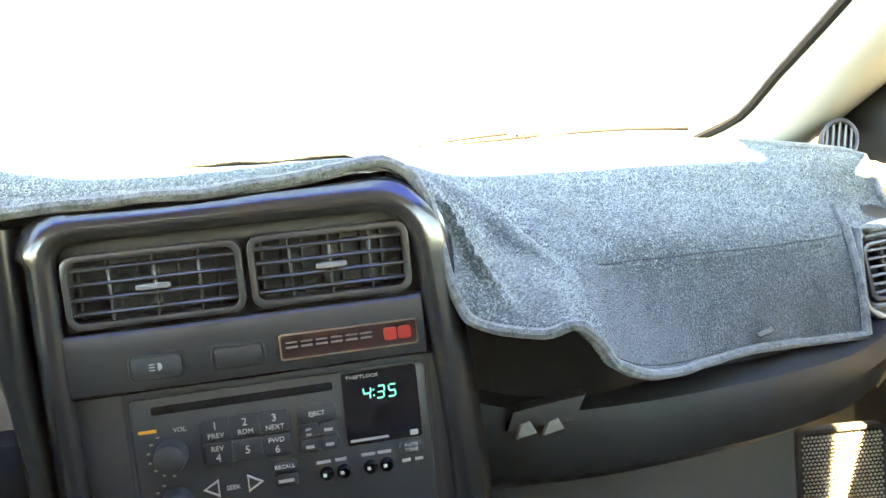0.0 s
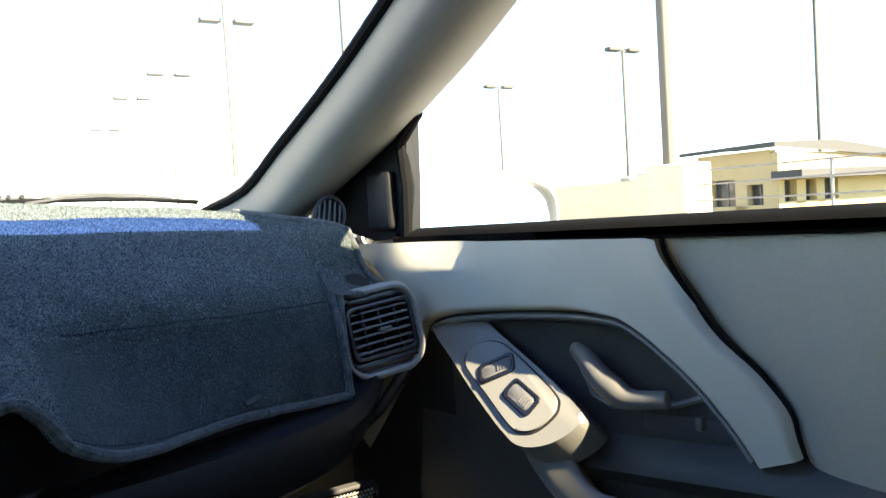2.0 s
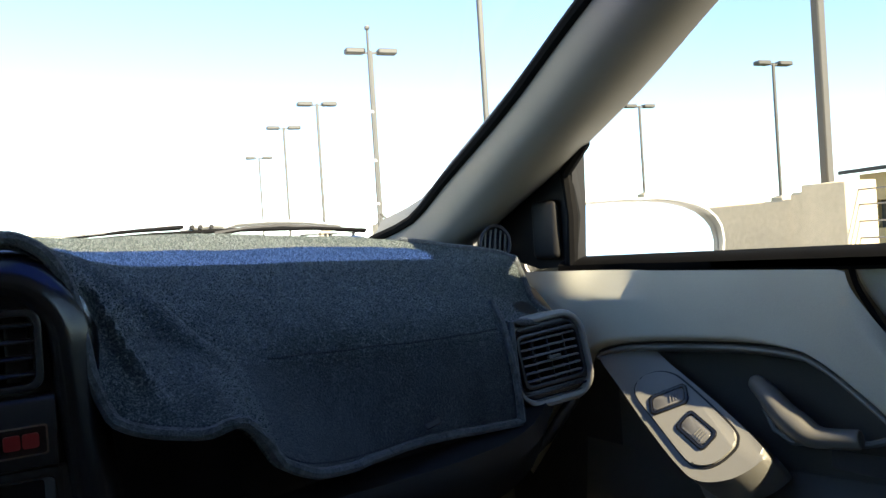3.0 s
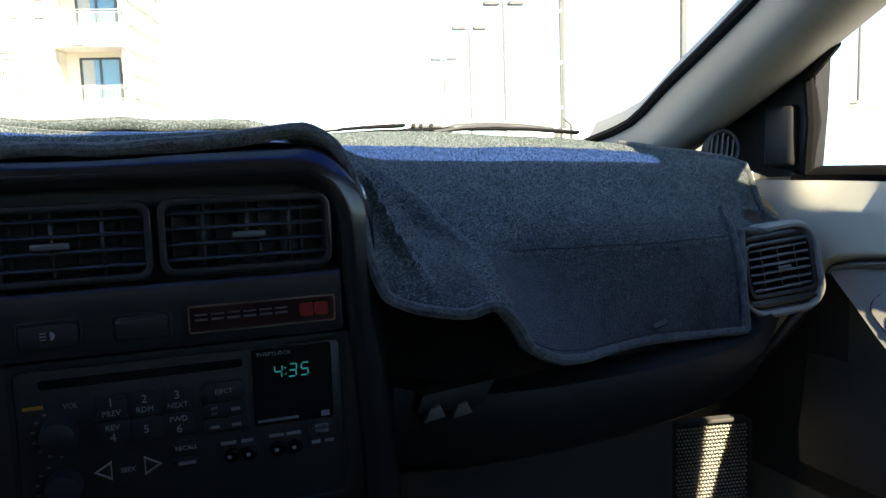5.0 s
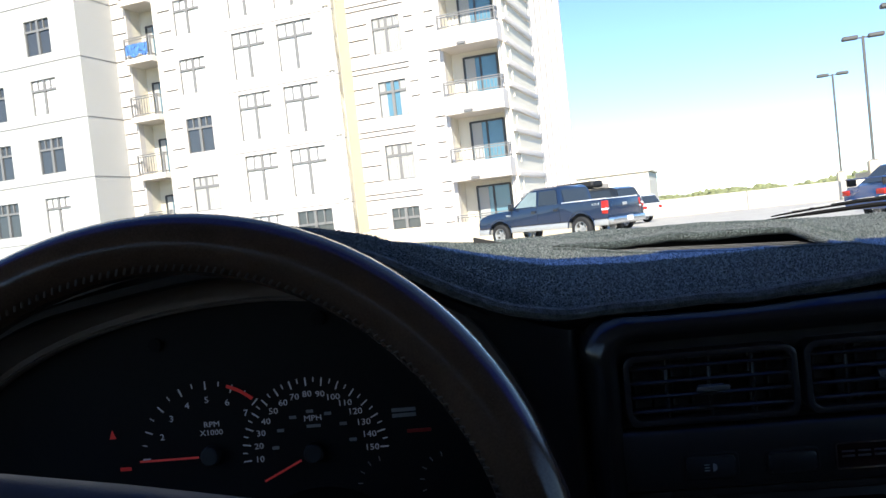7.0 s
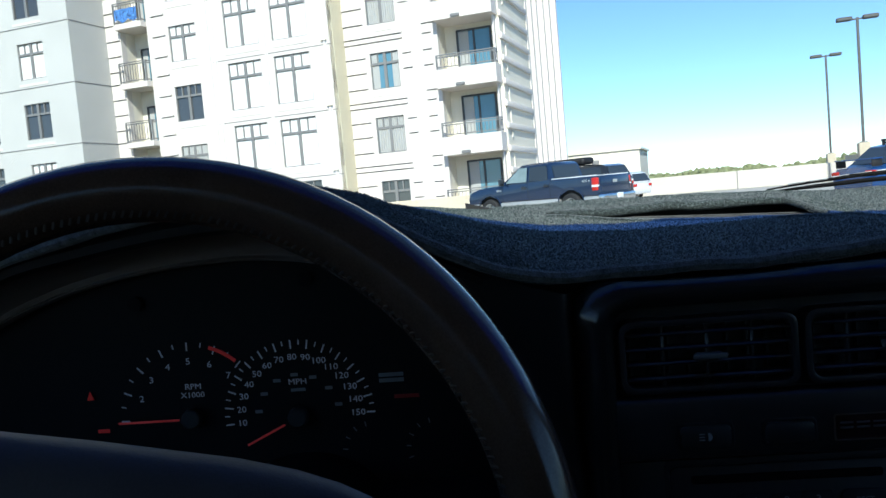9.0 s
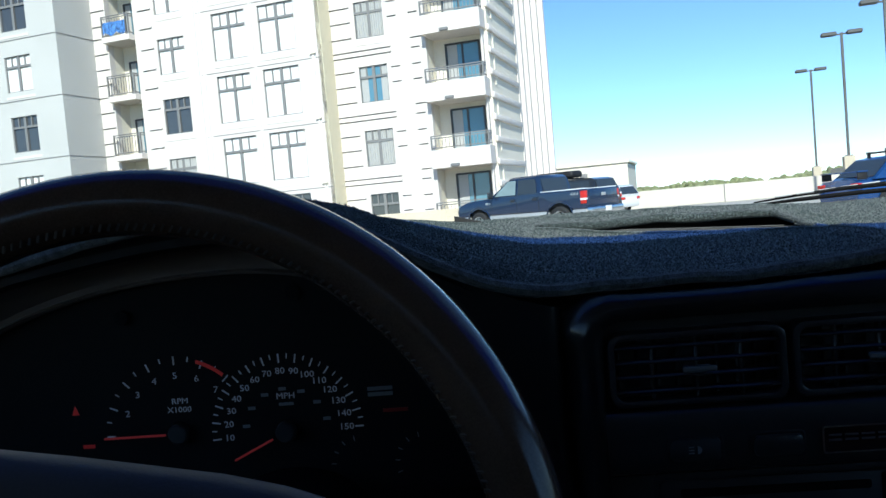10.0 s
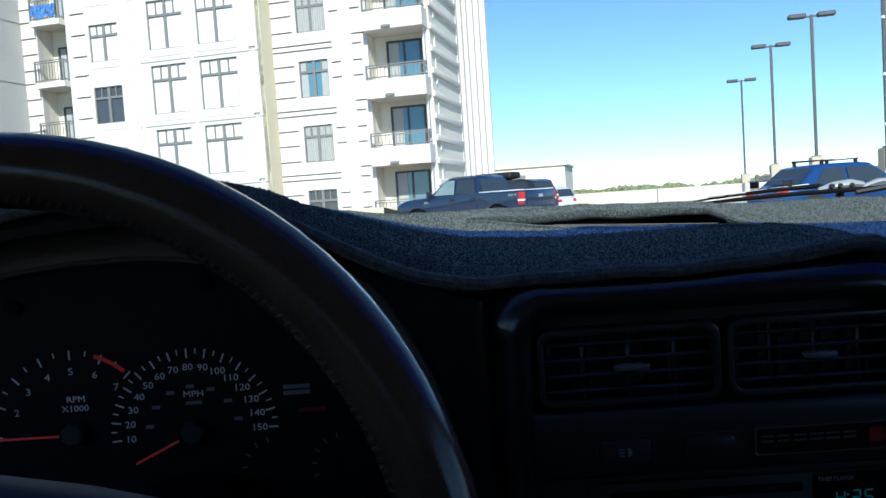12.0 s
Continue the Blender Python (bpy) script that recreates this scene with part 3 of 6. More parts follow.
for z in ceil_r:
    for dz in (-0.3, -1.05, -1.75):
        groove(-12.2, -11.75, 35.2, z + dz)
    groove(-12.2, -11.46, 35.2, z - 2.9 + FLOOR * 0)
    balcony(-11.45, -8.85, 35.2, z, M["stucco_beige"], slab=0.84, proud=0.62, rail_h=0.64, over=0.18)
# flank that runs away from the deck, ribbed
wall_block(-8.95, -8.6, 35.6, 41.5, M["stucco_beige"])
wall_block(-9.3, -8.9, 41.5, 51.0, M["stucco"])
for z in ceil_r:
    for dz in (0.1, -0.9, -1.9):
        bm = bmesh.new()
        box(bm, (-8.55, 38.35, z + dz), (0.15, 5.7, 0.30), 0.06, 2)
        part("moulding", bm, M["stucco"], tower)
for b in (41.6, 43.0, 44.5, 46.5, 48.5, 50.9):
    bm = bmesh.new()
    box(bm, (-8.75, b, (BOT + TOP) / 2), (0.4, 0.35, TOP - BOT))
    part("pilaster", bm, M["stucco"], tower, smooth=False)
# bay with pairs of tall windows, standing forward
wall_with_holes(-23.05, -19.9, 34.3, [(-22.1, -20.24, z + .34 - 2.3, z + .34) for z in tops], M["stucco"])
wall_with_holes(-19.9, -16.3, 34.3, [(-19.52, -17.59, z + .34 - 2.3, z + .34) for z in tops], M["stucco"])
for k, z in enumerate(tops):
    window(-22.1, 1.86, z + .34, 2.3, 34.42, "dark" if k == 0 else "blind")
    window(-19.52, 1.93, z + .34, 2.3, 34.42, "dark" if k < 2 else "blind")
wall_block(-16.5, -16.28, 34.3, 35.7, M["stucco_cream"])
for a in (-23.05, -22.75, -19.9, -16.75):
    bm = bmesh.new()
    box(bm, (a, 34.27, (BOT + TOP) / 2), (0.10, 0.07, TOP - BOT))
    pil = part("pilaster", bm, M["stucco"], tower, smooth=False)
    bm = bmesh.new()
    box(bm, (a + .07, 34.295, (BOT + TOP) / 2), (0.045, 0.012, TOP - BOT))
    part("joint", bm, M["blind"], pil, smooth=False)
for z in tops:
    bm = bmesh.new()
    box(bm, (-16.75, 34.22, z + 0.75), (0.28, 0.10, 0.09))
    part("vent", bm, M["stucco_beige"], tower, smooth=False)
    bm = bmesh.new()
    box(bm, (-19.7, 34.296, z + 0.52), (6.6, 0.012, 0.04))
    part("joint", bm, M["joint"], tower, smooth=False)
# section with single windows and the small balconies
wall_with_holes(-26.7, -23.05, 34.8, [(-25.7, -24.1, z - .28 - 1.8, z - .28) for z in tops], M["stucco"])
for k, z in enumerate(tops):
    window(-25.7, 1.6, z - .28, 1.8, 34.92, ("dark", "drawn", "drawn", "dark", "blind", "blind", "dark")[k])
    for dz in (0.4, -0.65, -1.7):
        groove(-26.68, -25.9, 34.8, z + dz)
wall_with_holes(-29.6, -26.7, 34.8, [(-28.7, -27.0, z - .1 - 2.77, z - .1) for z in tops], M["stucco"], thick=0.4)
for k, z in enumerate(tops):
    balcony(-28.7, -27.0, 34.8, z - .1, M["stucco_beige"], deep=1.1, slab=0.28, proud=0.45, cloth=(k == 5), rail_h=1.05)
    for dz in (0.3, -0.5, -1.3, -2.1):
        groove(-29.58, -28.75, 34.8, z + dz)
# grey wing that stands forward
wall_block(-29.95, -29.6, 32.2, 35.0, M["stucco_grey"], label="grey-green stucco return")
wall_with_holes(-33.7, -29.95, 32.2, [(-33.0, -31.35, z - .55 - 1.8, z - .55) for z in tops], M["stucco_grey"])
wall_with_holes(-37.4, -33.7, 32.2, [(-36.5, -34.85, z - .55 - 1.8, z - .55) for z in tops], M["stucco_grey"])
for k, z in enumerate(tops):
    window(-33.0, 1.65, z - .55, 1.8, 32.32, ("blind", "dark", "blind", "dark", "blind", "dark", "dark")[k])
    window(-36.5, 1.65, z - .55, 1.8, 32.32, ("dark", "blind", "dark", "dark", "dark", "blind", "dark")[k])
    for a0, a1 in ((-37.4, -29.6),):
        bm = bmesh.new()
        box(bm, ((a0 + a1) / 2, 32.19, z + 0.25), (a1 - a0, 0.03, 0.035))
        part("joint", bm, M["win_frame"], tower, smooth=False)
    bm = bmesh.new()
    box(bm, (-29.59, 33.6, z + 0.25), (0.02, 2.7, 0.03))
    part("joint", bm, M["win_frame"], tower, smooth=False)
wall_with_holes(-40.5, -37.4, 32.6, [(-39.9, -37.7, z - .35 - 2.2, z - .35) for z in tops], M["stucco_grey"], thick=0.4)
for z in tops:
    balcony(-39.9, -37.7, 32.6, z - .35, M["stucco_grey"], deep=0.9, slab=0.85, proud=0.2)
wall_block(-52, -40.5, 32.2, 32.6, M["stucco_grey"])
# core and roof behind the facades
wall_block(-52, -9.2, 37.1, 52, M["stucco_beige"])
bm = bmesh.new()
box(bm, (-30.3, 42, TOP + 0.3), (43.6, 20.4, 0.6))
part("roof", bm, M["roof_dark"], tower, smooth=False)

# ---- far woods ----
rng = random.Random(7)
unit = bmesh.new()
bmesh.ops.create_icosphere(unit, subdivisions=1, radius=1)
unit_v = [v.co.copy() for v in unit.verts]
unit_f = [tuple(v.index for v in f.verts) for f in unit.faces]
unit.free()
wood_v, wood_f = [], []
for k in range(3000):
    az = radians(rng.uniform(-6, 72))
    d = rng.uniform(330, 620)
    hgt = rng.uniform(4.5, 7.5) * (0.9 + 0.5 * noise.noise((az * 9, 0, 0)))
    c = Vector((d * math.sin(az), d * math.cos(az), -13.5 + hgt * 0.5 + (d - 330) * 0.035 + 4 * noise.noise((az * 5, 3, 0))))
    for q in range(4):
        o = c + Vector((rng.uniform(-4, 4), rng.uniform(-4, 4), rng.uniform(-1, 3)))
        sx = rng.uniform(1.6, 3.6)
        n0 = len(wood_v)
        for w in unit_v:
            jit = 1 + 0.5 * noise.noise(w * 2 + o)
            wood_v.append(o + Vector((w.x * sx, w.y * sx, w.z * hgt * 0.45)) * jit)
        wood_f.extend(tuple(n0 + a for a in f) for f in unit_f)
me = bpy.data.meshes.new("far_woods")
me.from_pydata(wood_v, [], wood_f)
me.materials.append(M["leaves"])
woods = new("far_woods", me)
tagged(woods, "yellow-green spring woods on the skyline", "woods", kind="stuff")


# ---- parked vehicles ----
def wheel(parent, x, y, r, w, rim):
    h = bmesh.new()
    prof = [(r * 0.62, -w / 2), (r * 0.9, -w / 2), (r, -w / 2 + 0.04), (r, w / 2 - 0.04), (r * 0.9, w / 2), (r * 0.62, w / 2)]
    rows = [[(x + q * math.cos(a), y + o, r + q * math.sin(a)) for q, o in prof] for a in [k * math.tau / 24 for k in range(24)]]
    grid_faces(h, rows, close_u=True)
    t = part("wheel", h, M["tyre"], parent)
    h = bmesh.new()
    for k in range(6):
        a = k * math.tau / 6
        box(h, (0, 0, 0), (r * 0.62, w * 0.3, r * 0.2), m=pose(x, y, r) @ pose(0, 0, 0, 0, math.degrees(a), 0) @ pose(r * 0.3, 0, 0))
    rows = [[(x + q * math.cos(a), y + o, r + q * math.sin(a)) for q, o in ((r * .56, -w / 2 + .02), (r * .64, -w / 2 + .01), (r * .64, w / 2 - .01), (r * .56, w / 2 - .02))] for a in [k * math.tau / 20 for k in range(20)]]
    grid_faces(h, rows, close_u=True, close_v=True)
    part("rim", h, rim, t)


def body_shell(sections, width_at, parent, name, mat, label=""):
    """A body from side sections: at each x a bottom and top height, with rounded shoulders."""
    bm = bmesh.new()
    rows = []
    for x, zb, zt in sections:
        w = width_at(x, zt)
        hgt = zt - zb
        ring_pts = []
        for y, z in ((-w * .96, zb), (-w, zb + hgt * .3), (-w * 1.0, zb + hgt * .62), (-w * .95, zt - .06), (-w * .86, zt), (0, zt + .02), (w * .86, zt), (w * .95, zt - .06), (w * 1.0, zb + hgt * .62), (w, zb + hgt * .3), (w * .96, zb)):
            ring_pts.append((x, y, z))
        rows.append(ring_pts)
    vs = grid_faces(bm, rows, close_v=True)
    bm.faces.new(vs[0])
    bm.faces.new(vs[-1][::-1])
    return part(name, bm, mat, parent, label)


def plate_body(outline, half, parent, name, mat, label="", bevel=0.05):
    """A body side outline carried across the car, with softly rounded long edges."""
    bm = bmesh.new()
    a = [bm.verts.new((x, -half, z)) for x, z in outline]
    b = [bm.verts.new((x, half, z)) for x, z in outline]
    n = len(a)
    fa, fb = bm.faces.new(a), bm.faces.new(b[::-1])
    for i in range(n):
        bm.faces.new((a[i], b[i], b[(i + 1) % n], a[(i + 1) % n]))
    bmesh.ops.bevel(bm, geom=list(fa.edges) + list(fb.edges), offset=bevel, segments=3, affect="EDGES", profile=0.6)
    return part(name, bm, mat, parent, label)


def wheel_cut(x, z, r, n=10):
    """An arch from the front lip of a wheel opening to its rear lip."""
    return [(x + r * math.cos(a), z + r * math.sin(a)) for a in [math.pi * k / n for k in range(n + 1)]]


def pickup(m):
    """Crew-cab pickup; x runs to the nose, y to its own left."""
    t = empty("pickup_truck", m, "dark blue crew-cab pickup with silver lower body", "pickup truck")
    plate_body([(-2.84, .66), (-2.88, .80), (-2.86, 1.26), (-2.82, 1.30), (-1.02, 1.31), (-.98, 1.27), (1.22, 1.25), (1.60, 1.24), (2.25, 1.19), (2.62, 1.12), (2.78, 1.02), (2.84, .86), (2.82, .66)]
               + [(2.36, .66)] + wheel_cut(1.80, .46, .51)[2:-2] + [(1.24, .66), (-1.24, .66)] + wheel_cut(-1.78, .46, .51)[2:-2] + [(-2.34, .66)], .97, t, "body", M["truck_blue"])
    for x0, x1 in ((-2.83, -2.30), (-1.26, 1.28), (2.32, 2.86)):
        bm = bmesh.new()
        box(bm, ((x0 + x1) / 2, 0, .555), (x1 - x0, 1.955, .20), .03)
        part("lower_trim", bm, M["silver"], t, "silver lower body cladding")
    # cab
    bm = bmesh.new()
    rows = []
    for y in (-.93, -.84, 0, .84, .93):
        zt = 1.92 if abs(y) < .9 else 1.86
        rows.append([(-1.00, y, 1.26), (-.90, y * .90, zt - .10), (-.80, y * .86, zt - .02), (-.55, y * .855, zt), (.20, y * .855, zt), (.42, y * .87, zt - .05), (1.24, y, 1.25)])
    grid_faces(bm, rows)
    for r in (rows[0], rows[-1]):
        bm.faces.new([bm.verts.new(p) for p in r])
    part("cab", bm, M["truck_blue"], t)
    for s in (-1, 1):
        q = lambda x, z: (x, s * (.948 - .115 * (z - 1.26) / .6), z)
        # front pane is paler: its whitish reflection is put into the colour
        for outline, mt in (([(-.86, 1.31), (-.03, 1.31), (-.05, 1.80), (-.74, 1.80), (-.80, 1.74)], "car_glass"), ([(.06, 1.31), (1.00, 1.31), (.88, 1.42), (.40, 1.80), (.06, 1.80)], "car_glass_light")):
            bm = bmesh.new()
            a = [q(x, z) for x, z in outline]
            b = [(x, y + s * .010, z) for x, y, z in a]
            grid_faces(bm, [a, b], close_v=True)
            bm.faces.new([v for v in bm.verts][len(a):])
            part("side_window", bm, M[mt], t, smooth=False)
        bm = bmesh.new()
        box(bm, (1.08, s * 1.09, 1.36), (.10, .24, .24), .04)
        part("mirror", bm, M["dark_paint"], t)
        bm = bmesh.new()
        box(bm, (-2.76, s * .93, 1.04), (.22, .13, .42), .03)
        tl = part("tail_lamp", bm, M["tail_red"], t, "red tail lamp with a clear middle")
        bm = bmesh.new()
        box(bm, (-2.76, s * .935, .98), (.225, .132, .07), .01)
        part("reverse_lens", bm, M["white_paint"], tl)
        bm = bmesh.new()
        box(bm, (-1.92, s * .90, 1.318), (1.78, .10, .035), .012)
        part("bed_rail", bm, M["white_paint"], t, "pale bed rail cap")
        for x in (-1.78, 1.80):
            bm = bmesh.new()
            lip = wheel_cut(x, .46, .53, 14)
            tube(bm, [(px, s * .965, pz) for px, pz in lip], .022, 6)
            part("wheel_arch", bm, M["truck_blue"], t)
            bm = bmesh.new()
            box(bm, (x, s * .55, .72), (1.0, .5, .5))
            part("wheel_well", bm, M["tyre"], t, smooth=False)
            wheel(t, x, s * .86, .40, .27, M["silver"])
        for x, z0, z1 in ((.01, .67, 1.30), (-.95, .67, 1.25), (1.16, .67, 1.24)):
            bm = bmesh.new()
            box(bm, (x, s * .969, (z0 + z1) / 2), (.012, .012, z1 - z0))
            part("door_seam", bm, M["tyre"], t, smooth=False)
        for x in (.17, -.80):
            bm = bmesh.new()
            box(bm, (x, s * .985, 1.12), (.20, .04, .09), .02)
            part("door_handle", bm, M["dark_paint"], t)
        bm = bmesh.new()
        box(bm, (2.74, s * .74, 1.0), (.18, .40, .20), .04)
        part("headlamp", bm, M["car_glass_light"], t)
        bm = bmesh.new()
        box(bm, (1.32, s * .972, 1.08), (.22, .012, .07), .004)
        part("fender_badge", bm, M["silver"], t)
        lettering("4X4", .13, pose(-2.42, s * .974, 1.16, 0, 0, 0 if s < 0 else 180), M["silver"], t, "decal", squash=1.5)
    bm = bmesh.new()
    box(bm, (0, 0, 0), (.02, 1.42, .44), m=pose(-.958, 0, 1.56, 0, 12, 0))
    part("rear_window", bm, M["car_glass"], t, smooth=False)
    bm = bmesh.new()
    box(bm, (0, 0, 0), (.02, 1.46, .80), m=pose(.86, 0, 1.55, 0, -50, 0))
    part("windscreen", bm, M["car_glass"], t, smooth=False)
    bm = bmesh.new()
    box(bm, (-2.875, 0, 1.02), (.03, 1.60, .50), .02)
    gate = part("tailgate", bm, M["truck_blue"], t)
    bm = bmesh.new()
    box(bm, (-2.895, 0, 1.10), (.02, .24, .10), .008)
    part("gate_badge", bm, M["silver"], gate)
    bm = bmesh.new()
    box(bm, (-2.95, 0, .60), (.22, 1.90, .22), .05)
    bump = part("bumper", bm, M["chrome"], t)
    bm = bmesh.new()
    box(bm, (-3.065, 0, .62), (.012, .34, .16), .004)
    part("plate_blank", bm, M["white_paint"], bump)
    bm = bmesh.new()
    box(bm, (2.86, 0, .60), (.16, 1.86, .24), .06)
    part("bumper", bm, M["silver"], t)
    bm = bmesh.new()
    box(bm, (2.83, 0, .96), (.06, 1.05, .26), .03)
    part("grille", bm, M["chrome"], t)
    return t


def estate(m, name, label, paint, length, height, width, tail=0.25, nose=0.95, box_on=False, rear_spare=False, sedan=False, rack=False, spoiler=False):
    """A car of a given length; x runs to the nose."""
    t = empty(name, m, label, "car")
    L, W = length / 2, width / 2
    belt = height * 0.62
    body_shell([(-L, .42, belt - .12), (-L + .06, .32, belt), (-L * .5, .25, belt + .02), (0, .22, belt), (L * .45, .24, belt - .02), (L - .35, .28, belt - .16), (L - .08, .32, belt - .25), (L, .4, belt - .38)], lambda x, z: W - .10 * max(0, abs(x) - L + .5) / .5, t, "body", paint)
    if sedan:
        cab = [(-L + .42, belt), (-L + 1.0, height - .05), (-L + 1.35, height), (.25, height), (.55, height - .04), (1.25, belt)]
    else:
        cab = [(-L + .02, belt), (-L + .25, height - .08), (-L + .5, height), (.35, height), (.65, height - .06), (1.25, belt)]
    bm = bmesh.new()
    rows = []
    for f in (-1, -.93, 0, .93, 1):
        rows.append([(x, f * (W * (.97 - .18 * (z - belt) / (height - belt))), z - (.06 if abs(f) == 1 and z > belt + .05 else 0)) for x, z in cab])
    grid_faces(bm, rows)
    for r in (rows[0], rows[-1]):
        bm.faces.new([bm.verts.new(p) for p in r])
    part("roof", bm, paint, t)
    for s in (-1, 1):
        xs0, xs1 = cab[1][0] + .12, cab[4][0]
        cuts = [xs0 - .12, (xs0 + xs1) / 2 - .1, (xs0 + xs1) / 2, cab[5][0] - .22]
        for x0, x1, u0, u1 in ((cuts[0] if not sedan else cab[0][0] + .45, cuts[1], xs0 + .1, cuts[1]), (cuts[2], cuts[3], cuts[2], xs1 - .02)):
            bm = bmesh.new()
            q = lambda x, z: (x, s * W * (.975 - .18 * (z - belt) / (height - belt)), z)
            a = [q(x0, belt + .03), q(x1, belt + .03), q(u1, height - .12), q(u0, height - .12)]
            b = [(x, y + s * .015, z) for x, y, z in a]
            grid_faces(bm, [a, b], close_v=True)
            bm.faces.new([v for v in bm.verts][4:])
            part("side_window", bm, M["car_glass"], t, smooth=False)
        bm = bmesh.new()
        box(bm, (-L + .06, s * (W - .2), belt - .14), (.14, .32, .14), .03)
        part("tail_lamp", bm, M["tail_red"], t, "red tail lamp")
        bm = bmesh.new()
        box(bm, (1.0, s * (W + .08), belt + .06), (.12, .18, .13), .04)
        part("mirror", bm, paint, t)
        for x in (-L + .85, L - .85):
            bm = bmesh.new()
            prism(bm, [(x + .38 * math.cos(a), .3 + .38 * math.sin(a)) for a in [math.pi * k / 10 for k in range(11)]], s * (W - .03), s * (W + .004))
            part("wheel_arch", bm, M["tyre"], t)
            wheel(t, x, s * (W - .1), .31, .2, M["silver"])
    # screens
    for i0, i1, eps, nm in ((0, 1, -.012, "rear_window"), (4, 5, .012, "windscreen")):
        (xa, za), (xb, zb) = cab[i0], cab[i1]
        bm = bmesh.new()
        lerp = lambda f, s: (xa + (xb - xa) * f + eps, s * W * (.86 - .16 * f), za + (zb - za) * f + .012)
        a = [lerp(.12, -1), lerp(.12, 1), lerp(.9, 1), lerp(.9, -1)] if i0 == 0 else [lerp(.1, -1), lerp(.1, 1), lerp(.88, 1), lerp(.88, -1)]
        if i0 == 4:
            a = [(xa + (xb - xa) * f + eps, s * W * (.70 + .16 * f), za + (zb - za) * f + .012) for f, s in ((.1, -1), (.1, 1), (.92, 1), (.92, -1))]
        b = [(x, y, z + .01) for x, y, z in a]
        grid_faces(bm, [a, b], close_v=True)
        bm.faces.new([v for v in bm.verts][4:])
        part(nm, bm, M["car_glass"], t, smooth=False)
    if rack:
        for x in (-.75, .25):
            bm = bmesh.new()
            box(bm, (x, 0, height + .09), (.05, W * 1.45, .03), .01)
            bar = part("roof_bar", bm, M["black"], t)
            for s in (-1, 1):
                bm = bmesh.new()
                box(bm, (x, s * W * .62, height + .03), (.08, .06, .11), .01)
                part("bar_foot", bm, M["black"], bar)
        bm = bmesh.new()
        box(bm, (-.25, W * .50, height + .115), (1.3, .04, .025), .01)
        part("ski_rail", bm, M["black"], t)
    if spoiler:
        bm = bmesh.new()
        box(bm, (-L + .18, 0, belt + .2), (.28, width * .86, .035), .012)
        sp = part("spoiler", bm, paint, t)
        for s in (-1, 1):
            bm = bmesh.new()
            box(bm, (-L + .19, s * W * .80, belt + .10), (.26, .04, .17), .01)
            part("spoiler_foot", bm, M["black"], sp)
    if box_on:
        bm = bmesh.new()
        box(bm, (.1, 0.25, height + .22), (2.0, .8, .30), .12, 3)
        part("roof_box", bm, M["black"], t, "black roof cargo box")
        for x in (-.5, .7):
            bm = bmesh.new()
            box(bm, (x, 0, height + .04), (.06, W * 1.6, .05), .01)
            part("roof_bar", bm, M["black"], t)
    if rear_spare:
        bm = bmesh.new()
        tube(bm, [(-L - .02, 0, .95), (-L - .24, 0, .95)], .36, 20)
        part("spare_wheel", bm, M["tyre"], t)
    return t


def heading(cx, cy, fx, fy):
    return pose(cx, cy, 0.0, 0, 0, math.degrees(math.atan2(fy, fx)))


pickup(heading(0.72, 28.5, -0.77, 0.64))
estate(heading(2.25, 34.6, -0.77, 0.64), "suv", "dark grey off-road car with a roof box", M["dark_paint"], 4.5, 1.78, 1.85, box_on=True, rear_spare=True)
estate(heading(4.2, 41.2, -0.77, 0.64), "crossover", "white crossover car parked in a row", M["white_paint"], 4.2, 1.42, 1.74)
estate(heading(9.95, 21.1, 0.97, 0.23), "sedan", "bright blue sedan with roof rack and tail spoiler", M["wagon_blue"], 4.1, 1.42, 1.7, sedan=True, rack=True, spoiler=True)

# ---- the car that the camera rides in: shell, glass, pillars ----
XC = 0.042
XL = -0.12


def front_edge(s, side=1):
    """The windscreen's side edge from the cowl (0) to the header (1)."""
    x = spline((0, .12, .25, .5, .75, 1), (.690, .700, .695, .678, .652, .610), s)
    y = spline((0, .12, .25, .5, .75, 1), (1.285, 1.180, 1.080, .915, .735, .500), s)
    z = spline((0, .12, .25, .5, .75, 1), (1.072, 1.096, 1.143, 1.212, 1.292, 1.372), s)
    return Vector((x if side > 0 else 2 * XL - x, y, z))


def rear_edge(s, side=1):
    """The pillar trim's edge on the door side."""
    x = spline((0, .25, .5, .75, 1), (.738, .758, .742, .700, .650), s)
    y = spline((0, .25, .5, .75, 1), (1.085, .915, .780, .617, .400), s)
    z = spline((0, .25, .5, .75, 1), (1.050, 1.138, 1.195, 1.262, 1.352), s)
    return Vector((x if side > 0 else 2 * XL - x, y, z))


def pillar_trim(side):
    bm = bmesh.new()
    rows = []
    for i in range(25):
        s = i / 24
        f, r = front_edge(s, side), rear_edge(s, side)
        n = Vector((-0.56 * side, -0.50, -0.66)).normalized()
        row = [f + (r - f) * w + n * 0.060 * (1 - .5 * s) * (1 - abs((w - .34) / (.34 if w < .34 else .66)) ** 2.1) for w in [k / 28 for k in range(29)]]
        out = Vector((0.035 * side, 0.03, 0.03))
        row += [r + out, f + out]
        rows.append(row)
    vs = grid_faces(bm, rows, close_v=True)
    bm.faces.new(vs[0])
    bm.faces.new(vs[-1][::-1])
    p = tagged(part("pillar_trim", bm, M["pillar"]), "grey moulded plastic trim on the windscreen pillar", "pillar trim")
    bm = bmesh.new()
    tube(bm, [front_edge(i / 24, side) + Vector((-.004 * side, -.004, -.003)) for i in range(25)], 0.0075, 8)
    part("edge_seal", bm, M["rubber"], p, "black rubber windscreen seal")
    return p


pillar_trim(1)
pillar_trim(-1)


